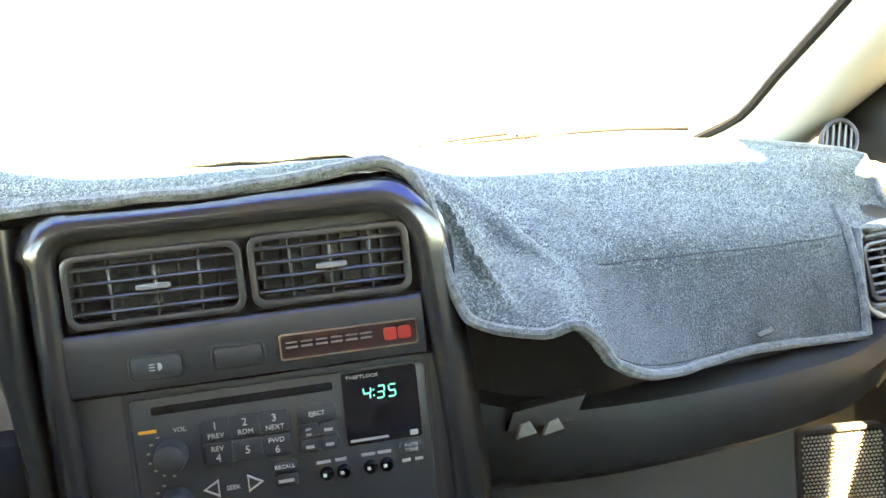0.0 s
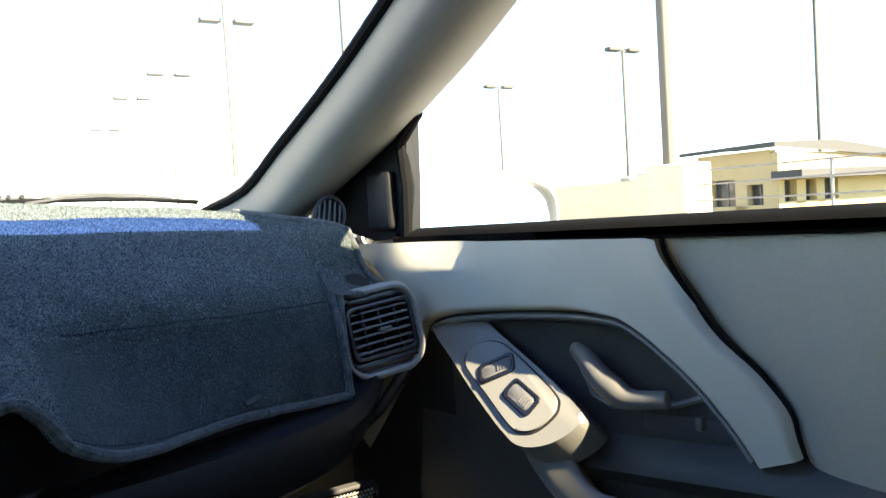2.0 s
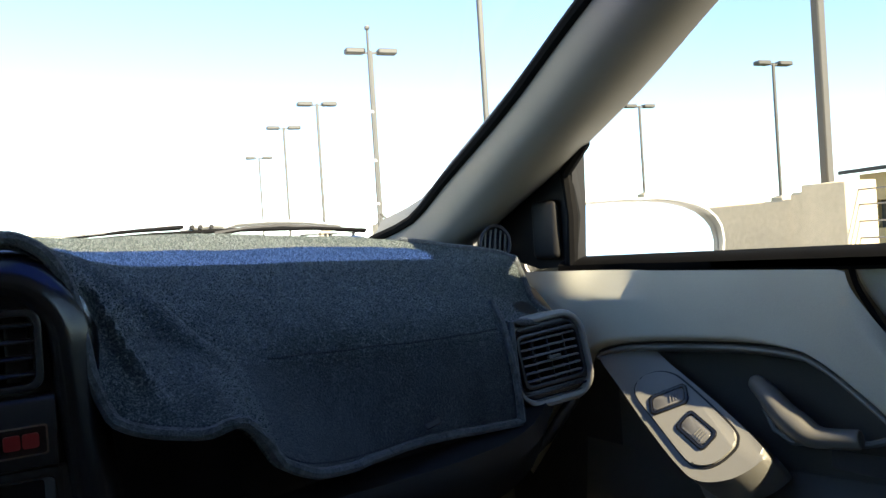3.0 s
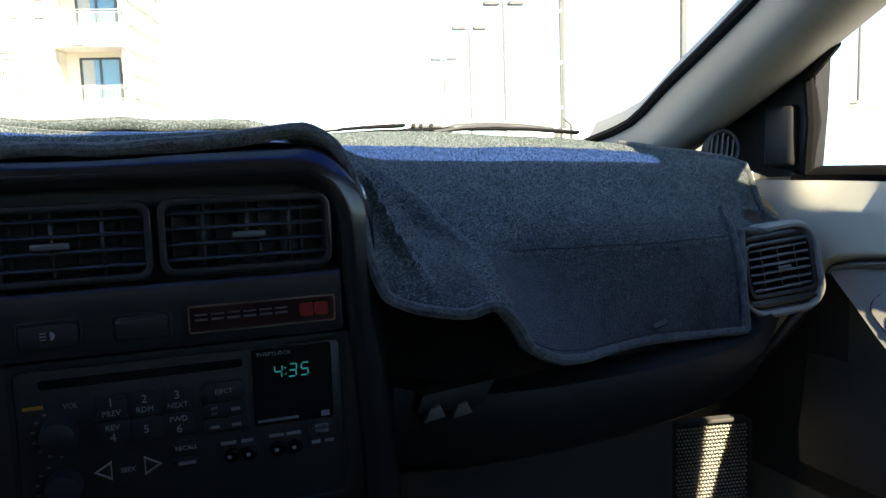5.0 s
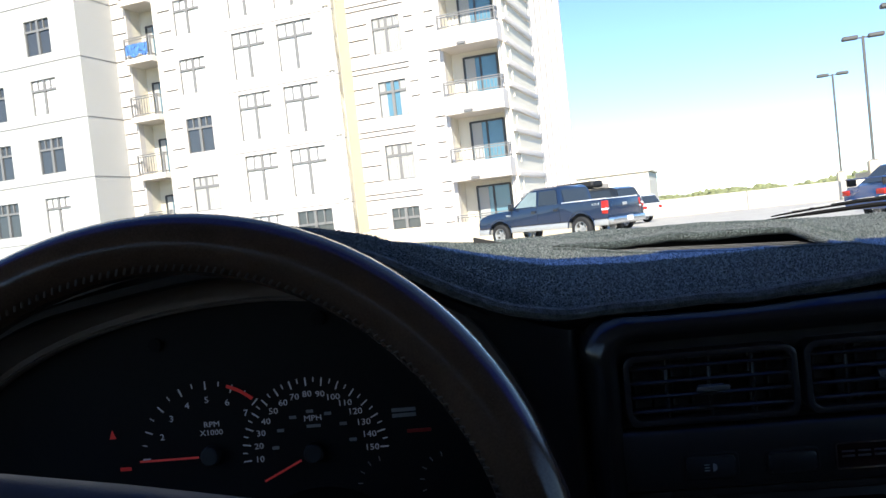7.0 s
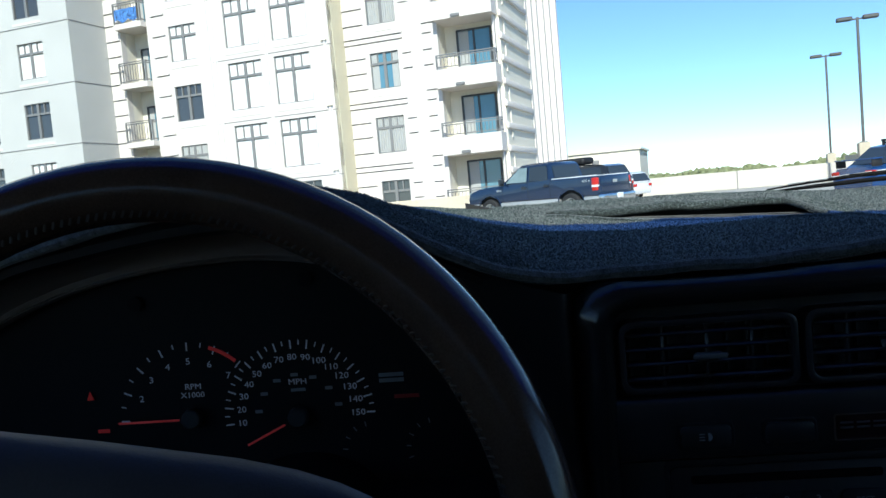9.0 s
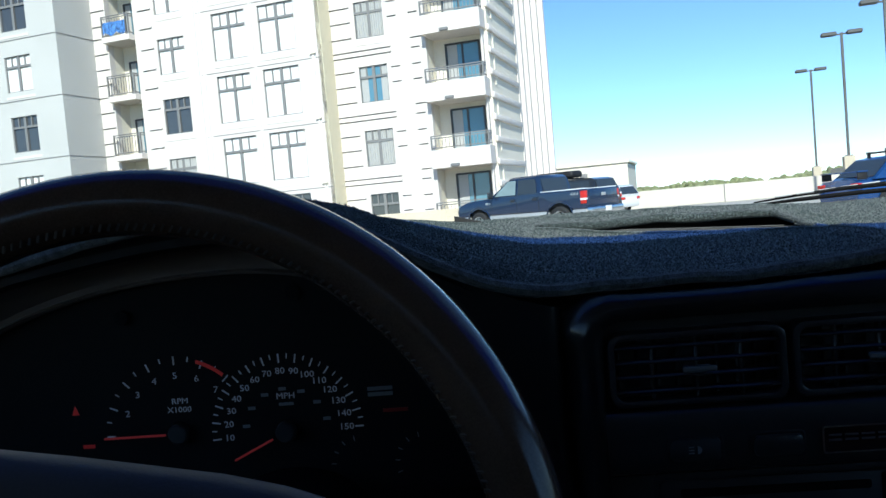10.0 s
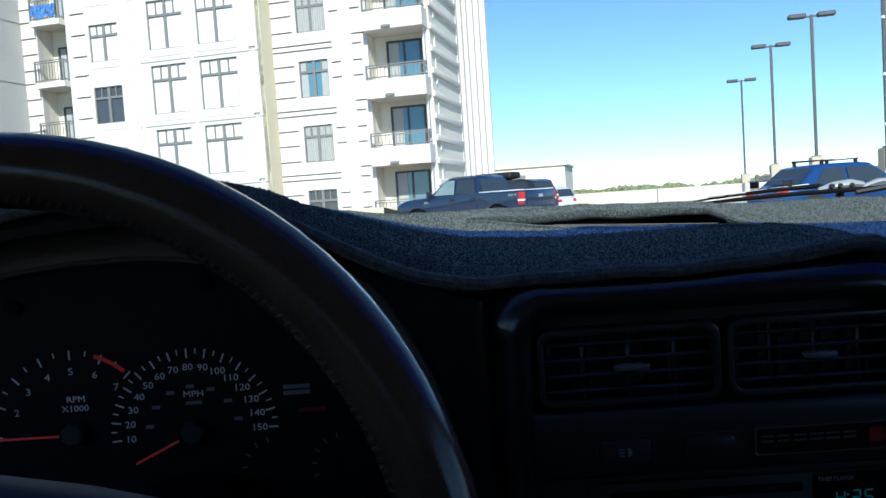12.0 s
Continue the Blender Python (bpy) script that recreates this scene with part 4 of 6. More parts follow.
def screen_point(s, w):
    a, b = front_edge(s, -1), front_edge(s, 1)
    p = a + (b - a) * w
    bow = 4 * w * (1 - w)
    return p + Vector((0, 0.085 * bow * (1 - 0.92 * s), 0.012 * bow + .05 * s * s * (1 - w)))


BAND = 0.710
screen = empty("windscreen", None, "raked windscreen glass with a blue shade band", "windscreen")
def band_edge(w):
    """The shade band reaches lowest on the passenger's side."""
    f = min(1, max(0, (w - .712) / .025))
    deep = BAND + .3 * (w - .78) ** 2 + 1.6 * max(0, w - .85) ** 2
    return .868 + (deep - .868) * f * f * (3 - 2 * f)


part("pane", sheet([[screen_point(i / 12 * band_edge(j / 96), j / 96) for j in range(97)] for i in range(13)]), M["glass"], screen)
part("shade_band", sheet([[screen_point(band_edge(j / 96) + (1 - band_edge(j / 96)) * i / 3, j / 96) for j in range(97)] for i in range(4)]), M["band"], screen, "blue tinted band")

# roof, rear and sides that close the cabin
bm = bmesh.new()
rows = []
for i, (y, half) in enumerate(((.50, .735), (.44, .855), (.30, .885), (.10, .855), (-.10, .85), (-.30, .86), (-.50, .85), (-.80, .84), (-1.10, .83))):
    rows.append([(XL + half * f, y + (0.007 * (1 - f * f) if i == 0 else 0), 1.372 + .025 * (1 - f) + .02 * (1 - f * f) + .01 * math.sin(i / 8 * math.pi)) for f in [k / 6 - 1 for k in range(13)]])
grid_faces(bm, rows)
bmesh.ops.solidify(bm, geom=list(bm.faces), thickness=-0.04)
tagged(part("ceiling", bm, M["headliner"]), "grey cloth roof lining", "roof lining", kind="structure")
# added wall, out of view: shuts out rear light and bounces warm tone
bm = bmesh.new()
box(bm, (XL, -1.12, 0.8), (1.86, 0.04, 1.2))
tagged(part("wall_rear", bm, M["rear_bounce"], smooth=False), "unseen wall added to close the cabin's rear", "bulkhead", kind="structure")
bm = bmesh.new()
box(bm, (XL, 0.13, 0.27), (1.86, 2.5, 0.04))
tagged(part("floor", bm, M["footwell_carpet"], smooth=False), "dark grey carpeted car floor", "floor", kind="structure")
bm = bmesh.new()
box(bm, (XL, 1.33, 0.665), (1.86, 0.04, 0.75))
tagged(part("wall_front_bulkhead", bm, M["door_dark"], smooth=False), "dark bulkhead under the dashboard", "bulkhead", kind="structure")
# driver's side
bm = bmesh.new()
box(bm, (-1.035, 0.11, 0.66), (0.05, 2.46, 0.74))
tagged(part("wall_left", bm, M["trim_grey"], smooth=False), "grey vinyl panel of the driver's door", "door panel", kind="structure")
for sx, x0, x1 in ((-1, -1.025, -.895), (1, .795, .655)):
    bm = bmesh.new()
    # ye: how far forward the added, unseen quarter wall blocks side light
    ye = -.22 if sx > 0 else -.62
    grid_faces(bm, [[(x0, ye, 1.03), (x0, -1.12, 1.03)], [(x1, ye, 1.37), (x1, -1.12, 1.37)]])
    bmesh.ops.solidify(bm, geom=list(bm.faces), thickness=0.03)
    tagged(part("wall_quarter", bm, M["headliner"], smooth=False), "unseen trim added to hold back light behind the door glass", "quarter trim", kind="structure")
    bm = bmesh.new()
    low = [(x0, y, 1.03) for y in (.93, .79, .62, .40, .2, ye)]
    top = [tuple(rear_edge(q, sx) + Vector((.012 * sx, .004, .006))) for q in (.25, .5, .75, 1)] + [(x1, .2, 1.372), (x1, ye, 1.372)]
    grid_faces(bm, [low, top])
    tagged(part("side_glass", bm, M["door_tint"] if sx > 0 else M["side_tint"]), "clear side window glass of the door", "door glass")

# ---- bonnet, cowl, wipers and mirror outside ----
bonnet = empty("bonnet", None, "pale silver bonnet beyond the windscreen", "bonnet")
bm = bmesh.new()
rows = [[(XL + f * (0.88 - .05 * i / 8), 1.46 + .13 * i - .10 * f * f, 1.045 - .0135 * i - .0011 * i * i - .05 * f * f + .012 * math.cos(f * 7)) for f in [k / 8 - 1 for k in range(17)]] for i in range(9)]
grid_faces(bm, rows)
bmesh.ops.solidify(bm, geom=list(bm.faces), thickness=0.02)
part("panel", bm, M["own_hood"], bonnet)
cowl = empty("cowl", None, "black ribbed cowl panel at the windscreen base", "cowl")
bm = bmesh.new()
rows = [[(XL + f * .88, 1.30 + .055 * i + .085 * (1 - f * f), 1.062 - .010 * i + .004 * (i % 2)) for f in [k / 8 - 1 for k in range(17)]] for i in range(4)]
grid_faces(bm, rows)
bmesh.ops.solidify(bm, geom=list(bm.faces), thickness=0.015)
part("panel", bm, M["black"], cowl)


wiper = empty("wiper", None, "parked wiper with a pale arm and black blade", "wiper")
bm = bmesh.new()
tube(bm, [(.475, 1.40, 1.097), (.510, 1.40, 1.107), (.560, 1.392, 1.108), (.615, 1.38, 1.105), (.670, 1.355, 1.096)], [.006, .009, .009, .008, .005], 8, flat=.55)
arm = part("arm", bm, M["silver"], wiper, "pale grey wiper arm")
bm = bmesh.new()
tube(bm, [(.425, 1.405, 1.100), (.445, 1.40, 1.104), (.470, 1.40, 1.106), (.488, 1.40, 1.104)], [.005, .010, .011, .007], 10, flat=.7)
part("pivot_cover", bm, M["silver"], arm)
bm = bmesh.new()
tube(bm, [(.455, 1.402, 1.045), (.455, 1.402, 1.095)], .006, 10)
part("pivot_post", bm, M["black"], arm)
for x in (.438, .450, .467):
    bm = bmesh.new()
    tube(bm, [(x, 1.393, 1.105), (x, 1.387, 1.105)], .0032, 8)
    part("rivet", bm, M["black"], arm)
bm = bmesh.new()
tube(bm, [(.235, 1.425, 1.094), (.30, 1.422, 1.100), (.36, 1.418, 1.104), (.43, 1.41, 1.106)], [.0012, .0024, .0034, .0042], 6)
blade = part("blade", bm, M["rubber"], wiper)
bm = bmesh.new()
tube(bm, [(.225, 1.415, 1.090), (.30, 1.410, 1.0935), (.38, 1.402, 1.0965), (.50, 1.385, 1.098), (.62, 1.355, 1.094), (.70, 1.325, 1.087)], [.0012, .0034, .0038, .0038, .0034, .0022], 6)
part("blade_rubber", bm, M["rubber"], blade, "black wiper rubber")
for k in range(5):
    bm = bmesh.new()
    x = .265 + .032 * k
    tube(bm, [(x, 1.421, 1.1000 + .0019 * k), (x + .024, 1.418, 1.1015 + .0019 * k)], .0017, 6)
    part("blade_clip", bm, M["silver"], blade)
bm = bmesh.new()
tube(bm, [(.47, 1.385, 1.093), (.52, 1.38, 1.099), (.575, 1.372, 1.100), (.63, 1.355, 1.094), (.70, 1.33, 1.086)], .0042, 6)
tagged(part("washer_hose", bm, M["black"]), "thin black hose along the cowl", "hose")

mirror = empty("side_mirror", pose(.945, .985, 1.037, 0, 0, -15), "pale door mirror outside the side glass", "door mirror")
bm = bmesh.new()
rows = []
for i in range(7):
    k = i / 6
    sc = math.cos(k * math.pi / 2 * .96)
    rows.append([(.165 * sc * math.copysign(abs(math.cos(a)) ** .7, math.cos(a)) + .02 * k, .01 + .11 * k, .068 * sc * math.copysign(abs(math.sin(a)) ** .8, math.sin(a))) for a in [q * math.tau / 28 for q in range(28)]])
vs = grid_faces(bm, rows, close_v=True)
bm.faces.new(vs[-1])
part("housing", bm, M["own_hood"], mirror)
bm = bmesh.new()
outl = [(.165 * math.copysign(abs(math.cos(a)) ** .7, math.cos(a)), .068 * math.copysign(abs(math.sin(a)) ** .8, math.sin(a))) for a in [q * math.tau / 28 for q in range(28)]]
ring(bm, [(x * 1.008, z * 1.012) for x, z in outl], [(x * .988, z * .975) for x, z in outl], 0.004, .02)
part("rim", bm, M["own_hood"], mirror)
bm = bmesh.new()
bm.faces.new([bm.verts.new((x * .985, .016 + z * .07, z * .97)) for x, z in outl])
mm, mn, ml, mp = nodes_of("mirror glass")
mp.inputs["Metallic"].default_value, mp.inputs["Roughness"].default_value, mp.inputs["Base Color"].default_value = 1.0, 0.01, (.85, .87, .88, 1)
part("mirror_glass", bm, mm, mirror, smooth=False)
bm = bmesh.new()
tube(bm, [(-.17, .03, -.045), (-.08, .06, -.04)], .02, 10)
part("foot", bm, M["black"], mirror)

# ---- dashboard ----
dash = empty("dashboard", None, "charcoal moulded dashboard with passenger glovebox", "dashboard")
XS = (-.66, -.50, -.34, -.25, -.20, -.15, -.10, .00, .10, .150, .175, .200, .240, .300, .400, .500, .600, .720)


def crest(x):
    """Height and depth of the dashboard's front top edge."""
    z = spline(XS, (1.085, 1.125, 1.142, 1.128, 1.105, 1.080, 1.066, 1.064, 1.068, 1.070, 1.050, 1.022, .995, .979, .974, .971, .967, .956), x)
    y = spline(XS, (.780, .735, .722, .722, .725, .730, .735, .738, .738, .738, .742, .760, .782, .795, .812, .830, .848, .875), x)
    return y, z


def top_mid(x):
    return spline(XS, (1.09, 1.118, 1.130, 1.118, 1.104, 1.090, 1.081, 1.078, 1.079, 1.077, 1.070, 1.062, 1.050, 1.043, 1.040, 1.038, 1.036, 1.030), x)


def top_far(x):
    return 1.25 + .07 * (1 - ((x - XC) / .7) ** 2), spline((-.66, -.28, -.12, .02, .14, .24, .345, .424, .508, .60, .726), (1.085, 1.100, 1.101, 1.098, 1.092, 1.088, 1.085, 1.082, 1.077, 1.071, 1.063), x)


# padded top under the mat
bm = bmesh.new()
rows = []
for i in range(61):
    x = -.66 + 1.38 * i / 60
    (yc, zc), (yf, zf) = crest(x), top_far(x)
    row = []
    for k in range(15):
        t = k / 14
        y = yc + (yf - yc) * t
        z = spline((0, .12, .40, 1), (zc - .010, zc + (top_mid(x) - zc) * .55 - .006, top_mid(x) - .008, zf - .006), t)
        row.append((x, y, z))
    rows.append(row)
grid_faces(bm, rows)
bmesh.ops.solidify(bm, geom=list(bm.faces), thickness=0.012)
part("top_pad", bm, M["charcoal_soft"], dash)

# passenger face, lower roll and glovebox
bm = bmesh.new()
rows = []
for i in range(31):
    x = .19 + .53 * i / 30
    yc, zc = crest(x)
    low = spline((.19, .30, .45, .56, .61, .66, .706, .72), (.790, .785, .783, .789, .804, .837, .885, .895), x)
    yf = spline((.19, .30, .45, .60, .72), (.775, .770, .785, .815, .875), x)
    back = .034 * min(1, max(0, (x - .32) / .06)) * min(1, max(0, (.68 - x) / .08))
    zt = zc - .012
    zz = lambda f: zt + (low - zt) * f
    rows.append([(x, yc + .012, zt), (x, yf + .012 + back, zz(.30)), (x, yf + .010 + back, zz(.47)), (x, yf + .012 + back * .6, zz(.56)), (x, yf - .004, zz(.60)), (x, yf - .010, zz(.72)), (x, yf + .002, zz(.91)), (x, yf + .028, low), (x, yf + .09, low - .012), (x, 1.15, low - .02), (x, 1.30, low + .05)])
grid_faces(bm, rows)
bmesh.ops.solidify(bm, geom=list(bm.faces), thickness=0.008)
part("passenger_face", bm, M["charcoal_soft"], dash)
# glovebox lid with its latch
bm = bmesh.new()
prism(bm, [(.226, .852), (.232, .868), (.296, .874), (.284, .853)], .7585, .776, .003)
latch = part("latch", bm, M["charcoal_soft"], dash)
for x in (.232, .255):
    bm = bmesh.new()
    prism(bm, [(x, .846), (x + .018, .849), (x + .013, .859), (x + .005, .857)], .7545, .7595, .001)
    part("latch_plate", bm, M["tab_grey"], latch)
# knee panel below
bm = bmesh.new()
box(bm, (.385, .95, .60), (.43, .04, .36), .015)
part("knee_panel", bm, M["door_dark"], dash)

# centre console: a soft rolled bezel round the vents that runs up to the mat and down beside the radio
bm = bmesh.new()
arc = lambda cx, cz, rx, rz, a0, a1, n: [(cx + rx * math.cos(radians(a0 + (a1 - a0) * k / n)), cz + rz * math.sin(radians(a0 + (a1 - a0) * k / n))) for k in range(n + 1)]
crest_line = [(-.082, .66), (-.084, .74), (-.086, .82), (-.088, .88), (-.089, .93), (-.089, .97), (-.088, 1.0)]
crest_line += arc(-.066, 1.028, .022, .022, 180, 90, 8)
crest_line += [(-.066 + .0256 * k, 1.050) for k in range(1, 8)]
crest_line += arc(.133, 1.008, .036, .042, 90, 0, 10)
crest_line += [(.1705, .985), (.173, .95), (.177, .91), (.180, .86), (.182, .80), (.184, .72), (.184, .66)]
profile = ((-.0080, .7300), (-.0080, .7195), (-.0072, .7160), (-.0050, .7135), (-.0015, .7122), (.0030, .7124), (.0080, .7146), (.0125, .7182), (.0165, .7225), (.0200, .7280), (.0230, .7360), (.0245, .7480), (.0250, .7700))
rows = []
for k, (x, z) in enumerate(crest_line):
    (xa, za), (xb, zb) = crest_line[max(0, k - 1)], crest_line[min(len(crest_line) - 1, k + 1)]
    d = Vector((xb - xa, 0, zb - za)).normalized()
    out = Vector((-d.z, 0, d.x))
    row = [Vector((x, y, z)) + out * o * (.68 if o > 0 and x < -.07 and z < 1.03 else 1) for o, y in profile]
    for p in row:
        p.z = min(p.z, crest(p.x)[1] - (.004 if p.y < .735 else .014))
    rows.append(row)
grid_faces(bm, rows)
bmesh.ops.solidify(bm, geom=list(bm.faces), thickness=0.003)
part("console_bezel", bm, M["satin"], dash)
# switch band under the vents, overhanging the radio
bm = bmesh.new()
edge = ((.7300, .9800), (.7200, .9798), (.7178, .9785), (.7168, .9760), (.7166, .9650), (.7170, .9500), (.7176, .9410), (.7190, .9372), (.7215, .9358), (.7300, .9354))
grid_faces(bm, [[(x, y + (.004 if abs(x - .040) > .1215 else 0), z) for y, z in edge] for x in (-.0825, -.0815, -.078, -.04, .04, .12, .158, .1615, .1625)])
part("switch_band", bm, M["charcoal"], dash)
bm = bmesh.new()
box(bm, (.044, .735, .855), (.262, .006, .39))
part("console_backing", bm, M["black"], dash, smooth=False)
# sides of the radio bay
for x0, x1 in ((-.0815, -.0505), (.1625, .1765)):
    bm = bmesh.new()
    prism(bm, [(x0, .66), (x1, .66), (x1, .934), (x0, .934)], .7245, .732, .002)
    part("bay_side", bm, M["charcoal"], dash)


def louvre_vent(name, w, h, m, nslat, nvane, label, deep=.028, tilt=14, slat="charcoal"):
    """A rectangular air vent: frame, dark box, level slats, upright vanes behind and a thumb tab."""
    v = empty(name, m, label, "air vent", "dashboard air vents")
    bm = bmesh.new()
    ring(bm, rounded(-w / 2, w / 2, -h / 2, h / 2, .009), rounded(-w / 2 + .0045, w / 2 - .0045, -h / 2 + .0045, h / 2 - .0045, .0065), -.004, deep, .0012)
    part("frame", bm, M["charcoal"], v)
    bm = bmesh.new()
    box(bm, (0, deep, 0), (w - .006, .002, h - .006))
    part("backing", bm, M["black"], v, smooth=False)
    for k in range(nvane):
        bm = bmesh.new()
        x = -w / 2 + w * (k + .5) / nvane
        box(bm, (0, 0, 0), (.0016, .018, h - .010), m=pose(x, .016, 0, 0, 0, tilt))
        part("vane", bm, M["black"], v, smooth=False)
    for k in range(1, nslat + 1):
        bm = bmesh.new()
        z = -h / 2 + h * k / (nslat + 1)
        box(bm, (0, .003, z), (w - .009, .010, .0026), .001, 1)
        part("slat", bm, M[slat], v)
    for k in (1, 2, 3):
        bm = bmesh.new()
        box(bm, (-w / 2 + w * k / 4, .002, 0), (.0022, .006, h - .009), .0008, 1)
        part("mullion", bm, M["charcoal"], v)
    bm = bmesh.new()
    box(bm, (0, -.005, 0), (w * .15, .008, .0028), .001)
    box(bm, (0, -.009, 0), (w * .19, .003, .0040), .001)
    part("thumb_tab", bm, M["tab_grey"], v, "pale grey thumb tab")
    return v


louvre_vent("air_vent", .1175, .0505, pose(-.0185, .7205, 1.0082), 4, 9, "charcoal louvred air vent in the centre console")
louvre_vent("air_vent", .1125, .0505, pose(.1005, .7205, 1.0088), 4, 8, "charcoal louvred air vent beside the passenger mat")
# passenger end vent, turned to the cabin
end_vent = louvre_vent("air_vent", .082, .060, pose(.671, .850, .925, -8, -6, -8), 6, 5, "charcoal louvred vent at the dashboard's passenger end", deep=.03, slat="vent_grey")
bm = bmesh.new()
ring(bm, rounded(-.052, .049, -.052, .049, .030, 8), rounded(-.046, .0425, -.043, .040, .021, 8), -.007, .025, .0045)
part("vent_surround", bm, M["vent_rim"], end_vent, "paler rounded vent surround")
bm = bmesh.new()
ring(bm, rounded(-.046, .0425, -.043, .040, .021, 8), rounded(-.041, .041, -.031, .031, .008, 8), .000, .025, .003)
part("inner_bezel", bm, M["charcoal"], end_vent)
for z in (-.036, -.043):
    bm = bmesh.new()
    box(bm, (-.003, -.001, z), (.080, .006, .003), .0012)
    part("surround_rib", bm, M["charcoal"], end_vent)
# defroster outlet in the pillar foot
outlet = empty("demister_outlet", pose(.716, 1.0, 1.052, -12, 8, -28), "round slotted demister outlet at the pillar foot", "air outlet")
bm = bmesh.new()
el = [(.021 * math.cos(a), .026 * math.sin(a)) for a in [q * math.tau / 24 for q in range(24)]]
ring(bm, el, [(x * .82, z * .82) for x, z in el], -.004, .02, .001)
part("rim", bm, M["charcoal"], outlet)
bm = bmesh.new()
bm.faces.new([bm.verts.new((x * .83, .008, z * .83)) for x, z in el])
part("backing", bm, M["black"], outlet, smooth=False)
for k in (-2, -1, 0, 1, 2):
    bm = bmesh.new()
    box(bm, (k * .0065, 0, 0), (.0022, .006, .042 - .005 * abs(k)), .0008, 1)
    part("slat", bm, M["trim_dark"], outlet)

# badge plate: plain bars in place of the maker's lettering
badge = empty("badge_plate", pose(.1075, .7175, .9540), "dark badge plate with a bright rim and red marks", "badge")
bm = bmesh.new()
prism(bm, rounded(-.0490, .0490, -.0093, .0093, .002), -.001, .004)
part("plate", bm, M["badge_plate"], badge)
bm = bmesh.new()
ring(bm, rounded(-.0490, .0490, -.0093, .0093, .002), rounded(-.0478, .0478, -.0081, .0081, .0015), -.0022, .002)
part("rim", bm, M["chrome"], badge)
for k in range(6):
    bm = bmesh.new()
    box(bm, (-.0405 + .0105 * k, -.0014, -.0005), (.0082, .001, .0012))
    box(bm, (-.0405 + .0105 * k, -.0014, .0028), (.0082, .001, .001))
    part("mark", bm, M["badge_print"], badge, smooth=False)
for k in range(2):
    bm = bmesh.new()
    prism(bm, rounded(.0245 + .0102 * k, .0338 + .0102 * k, -.0045, .0045, .0018), -.002, -.0005)
    part("red_mark", bm, M["red"], badge)


def push_button(name, x0, x1, z0, z1, y, label, mat="black", cat="switch"):
    b = empty(name, pose((x0 + x1) / 2, y, (z0 + z1) / 2), label, cat)
    w, h = (x1 - x0) / 2, (z1 - z0) / 2
    bm = bmesh.new()
    ring(bm, rounded(-w - .002, w + .002, -h - .002, h + .002, .004), rounded(-w, w, -h, h, .003), -.001, .004, .0005)
    part("surround", bm, M["black"], b)
    bm = bmesh.new()
    prism(bm, rounded(-w + .0005, w - .0005, -h + .0005, h - .0005, .003), -.0035, .004, .0012)
    part("cap", bm, M[mat], b)
    return b


fog = push_button("fog_lamp_switch", -.041, -.007, .9452, .9605, .7175, "black fog lamp push switch with a white mark")
bm = bmesh.new()
prism(bm, [(.001 + .0028 * math.cos(a), .0028 * math.sin(a)) for a in [-math.pi / 2 + math.pi * k / 8 for k in range(9)]], -.0042, -.0030)
for k in range(3):
    box(bm, (-.003, -.0038, -.002 + .002 * k), (.0035, .0008, .0006))
part("mark", bm, M["white_print"], fog)
push_button("blank_switch", .014, .0465, .9455, .9600, .7175, "blank charcoal switch cover", "charcoal")

# ---- radio ----
radio = empty("car_radio", pose(.056, .7262, .872), "charcoal car radio with lit green clock", "radio")
bm = bmesh.new()
prism(bm, rounded(-.104, .104, -.055, .0565, .004), -.001, .03, .0015)
part("faceplate", bm, M["radio_face"], radio)
bm = bmesh.new()
ring(bm, rounded(-.110, .110, -.061, .062, .007), rounded(-.1045, .1045, -.0555, .057, .0045), -.0015, .004, .0008)
part("surround", bm, M["black"], radio)
bm = bmesh.new()
prism(bm, rounded(-.090, .036, .0445, .0505, .002), -.0014, .0)
part("disc_slot", bm, M["gloss_black"], radio)
bm = bmesh.new()
prism(bm, rounded(.0425, .0975, .001, .0555, .002), -.0018, .0)
part("display", bm, M["gloss_black"], radio)
lettering("THEFTLOCK", .0036, pose(.0575, -.0022, .0515), M["white_print"], radio, "lettering", squash=1.2)
lettering("AUTO", .0036, pose(.088, -.0046, -.0037), M["white_print"], radio, "lettering")
lettering("TONE", .0036, pose(.088, -.0046, -.0075), M["white_print"], radio, "lettering")
# clock digits of seven bars each
SEGMENTS = {"4": "fgbc", "3": "abgcd", "5": "afgcd"}
BARS = {"a": (0, 1, 0), "b": (.5, .5, 1), "c": (.5, -.5, 1), "d": (0, -1, 0), "e": (-.5, -.5, 1), "f": (-.5, .5, 1), "g": (0, 0, 0)}
for digit, x in (("4", .0600), ("3", .0700), ("5", .0785)):
    bm = bmesh.new()
    for key in SEGMENTS[digit]:
        bx, bz, upright = BARS[key]
        cx, cz = x + bx * .0052 + bz * .0006, .0385 + bz * .0044
        w, h = (.00085, .0034) if upright else (.0042, .00085)
        box(bm, (cx, -.0021, cz), (w, .0005, h))
    part("clock_digit", bm, M["clock_green"], radio, smooth=False)
bm = bmesh.new()
for z in (.0364, .0406):
    box(bm, (.0650, -.0021, z), (.0010, .0005, .0010))
part("clock_colon", bm, M["clock_green"], radio, smooth=False)
for x, w, z, h in ((.0585, .028, .0045, .0018), (.0915, .006, .0045, .004)):
    bm = bmesh.new()
    box(bm, (x, -.002, z), (w, .0006, h))
    part("print_bar", bm, M["grey_print"], radio, smooth=False)


def keycap(x0, x1, z0, z1, r=.002, mat="black"):
    bm = bmesh.new()
    prism(bm, rounded(x0, x1, z0, z1, r), -.0042, 0, .0012)
    return part("button", bm, M[mat], radio)


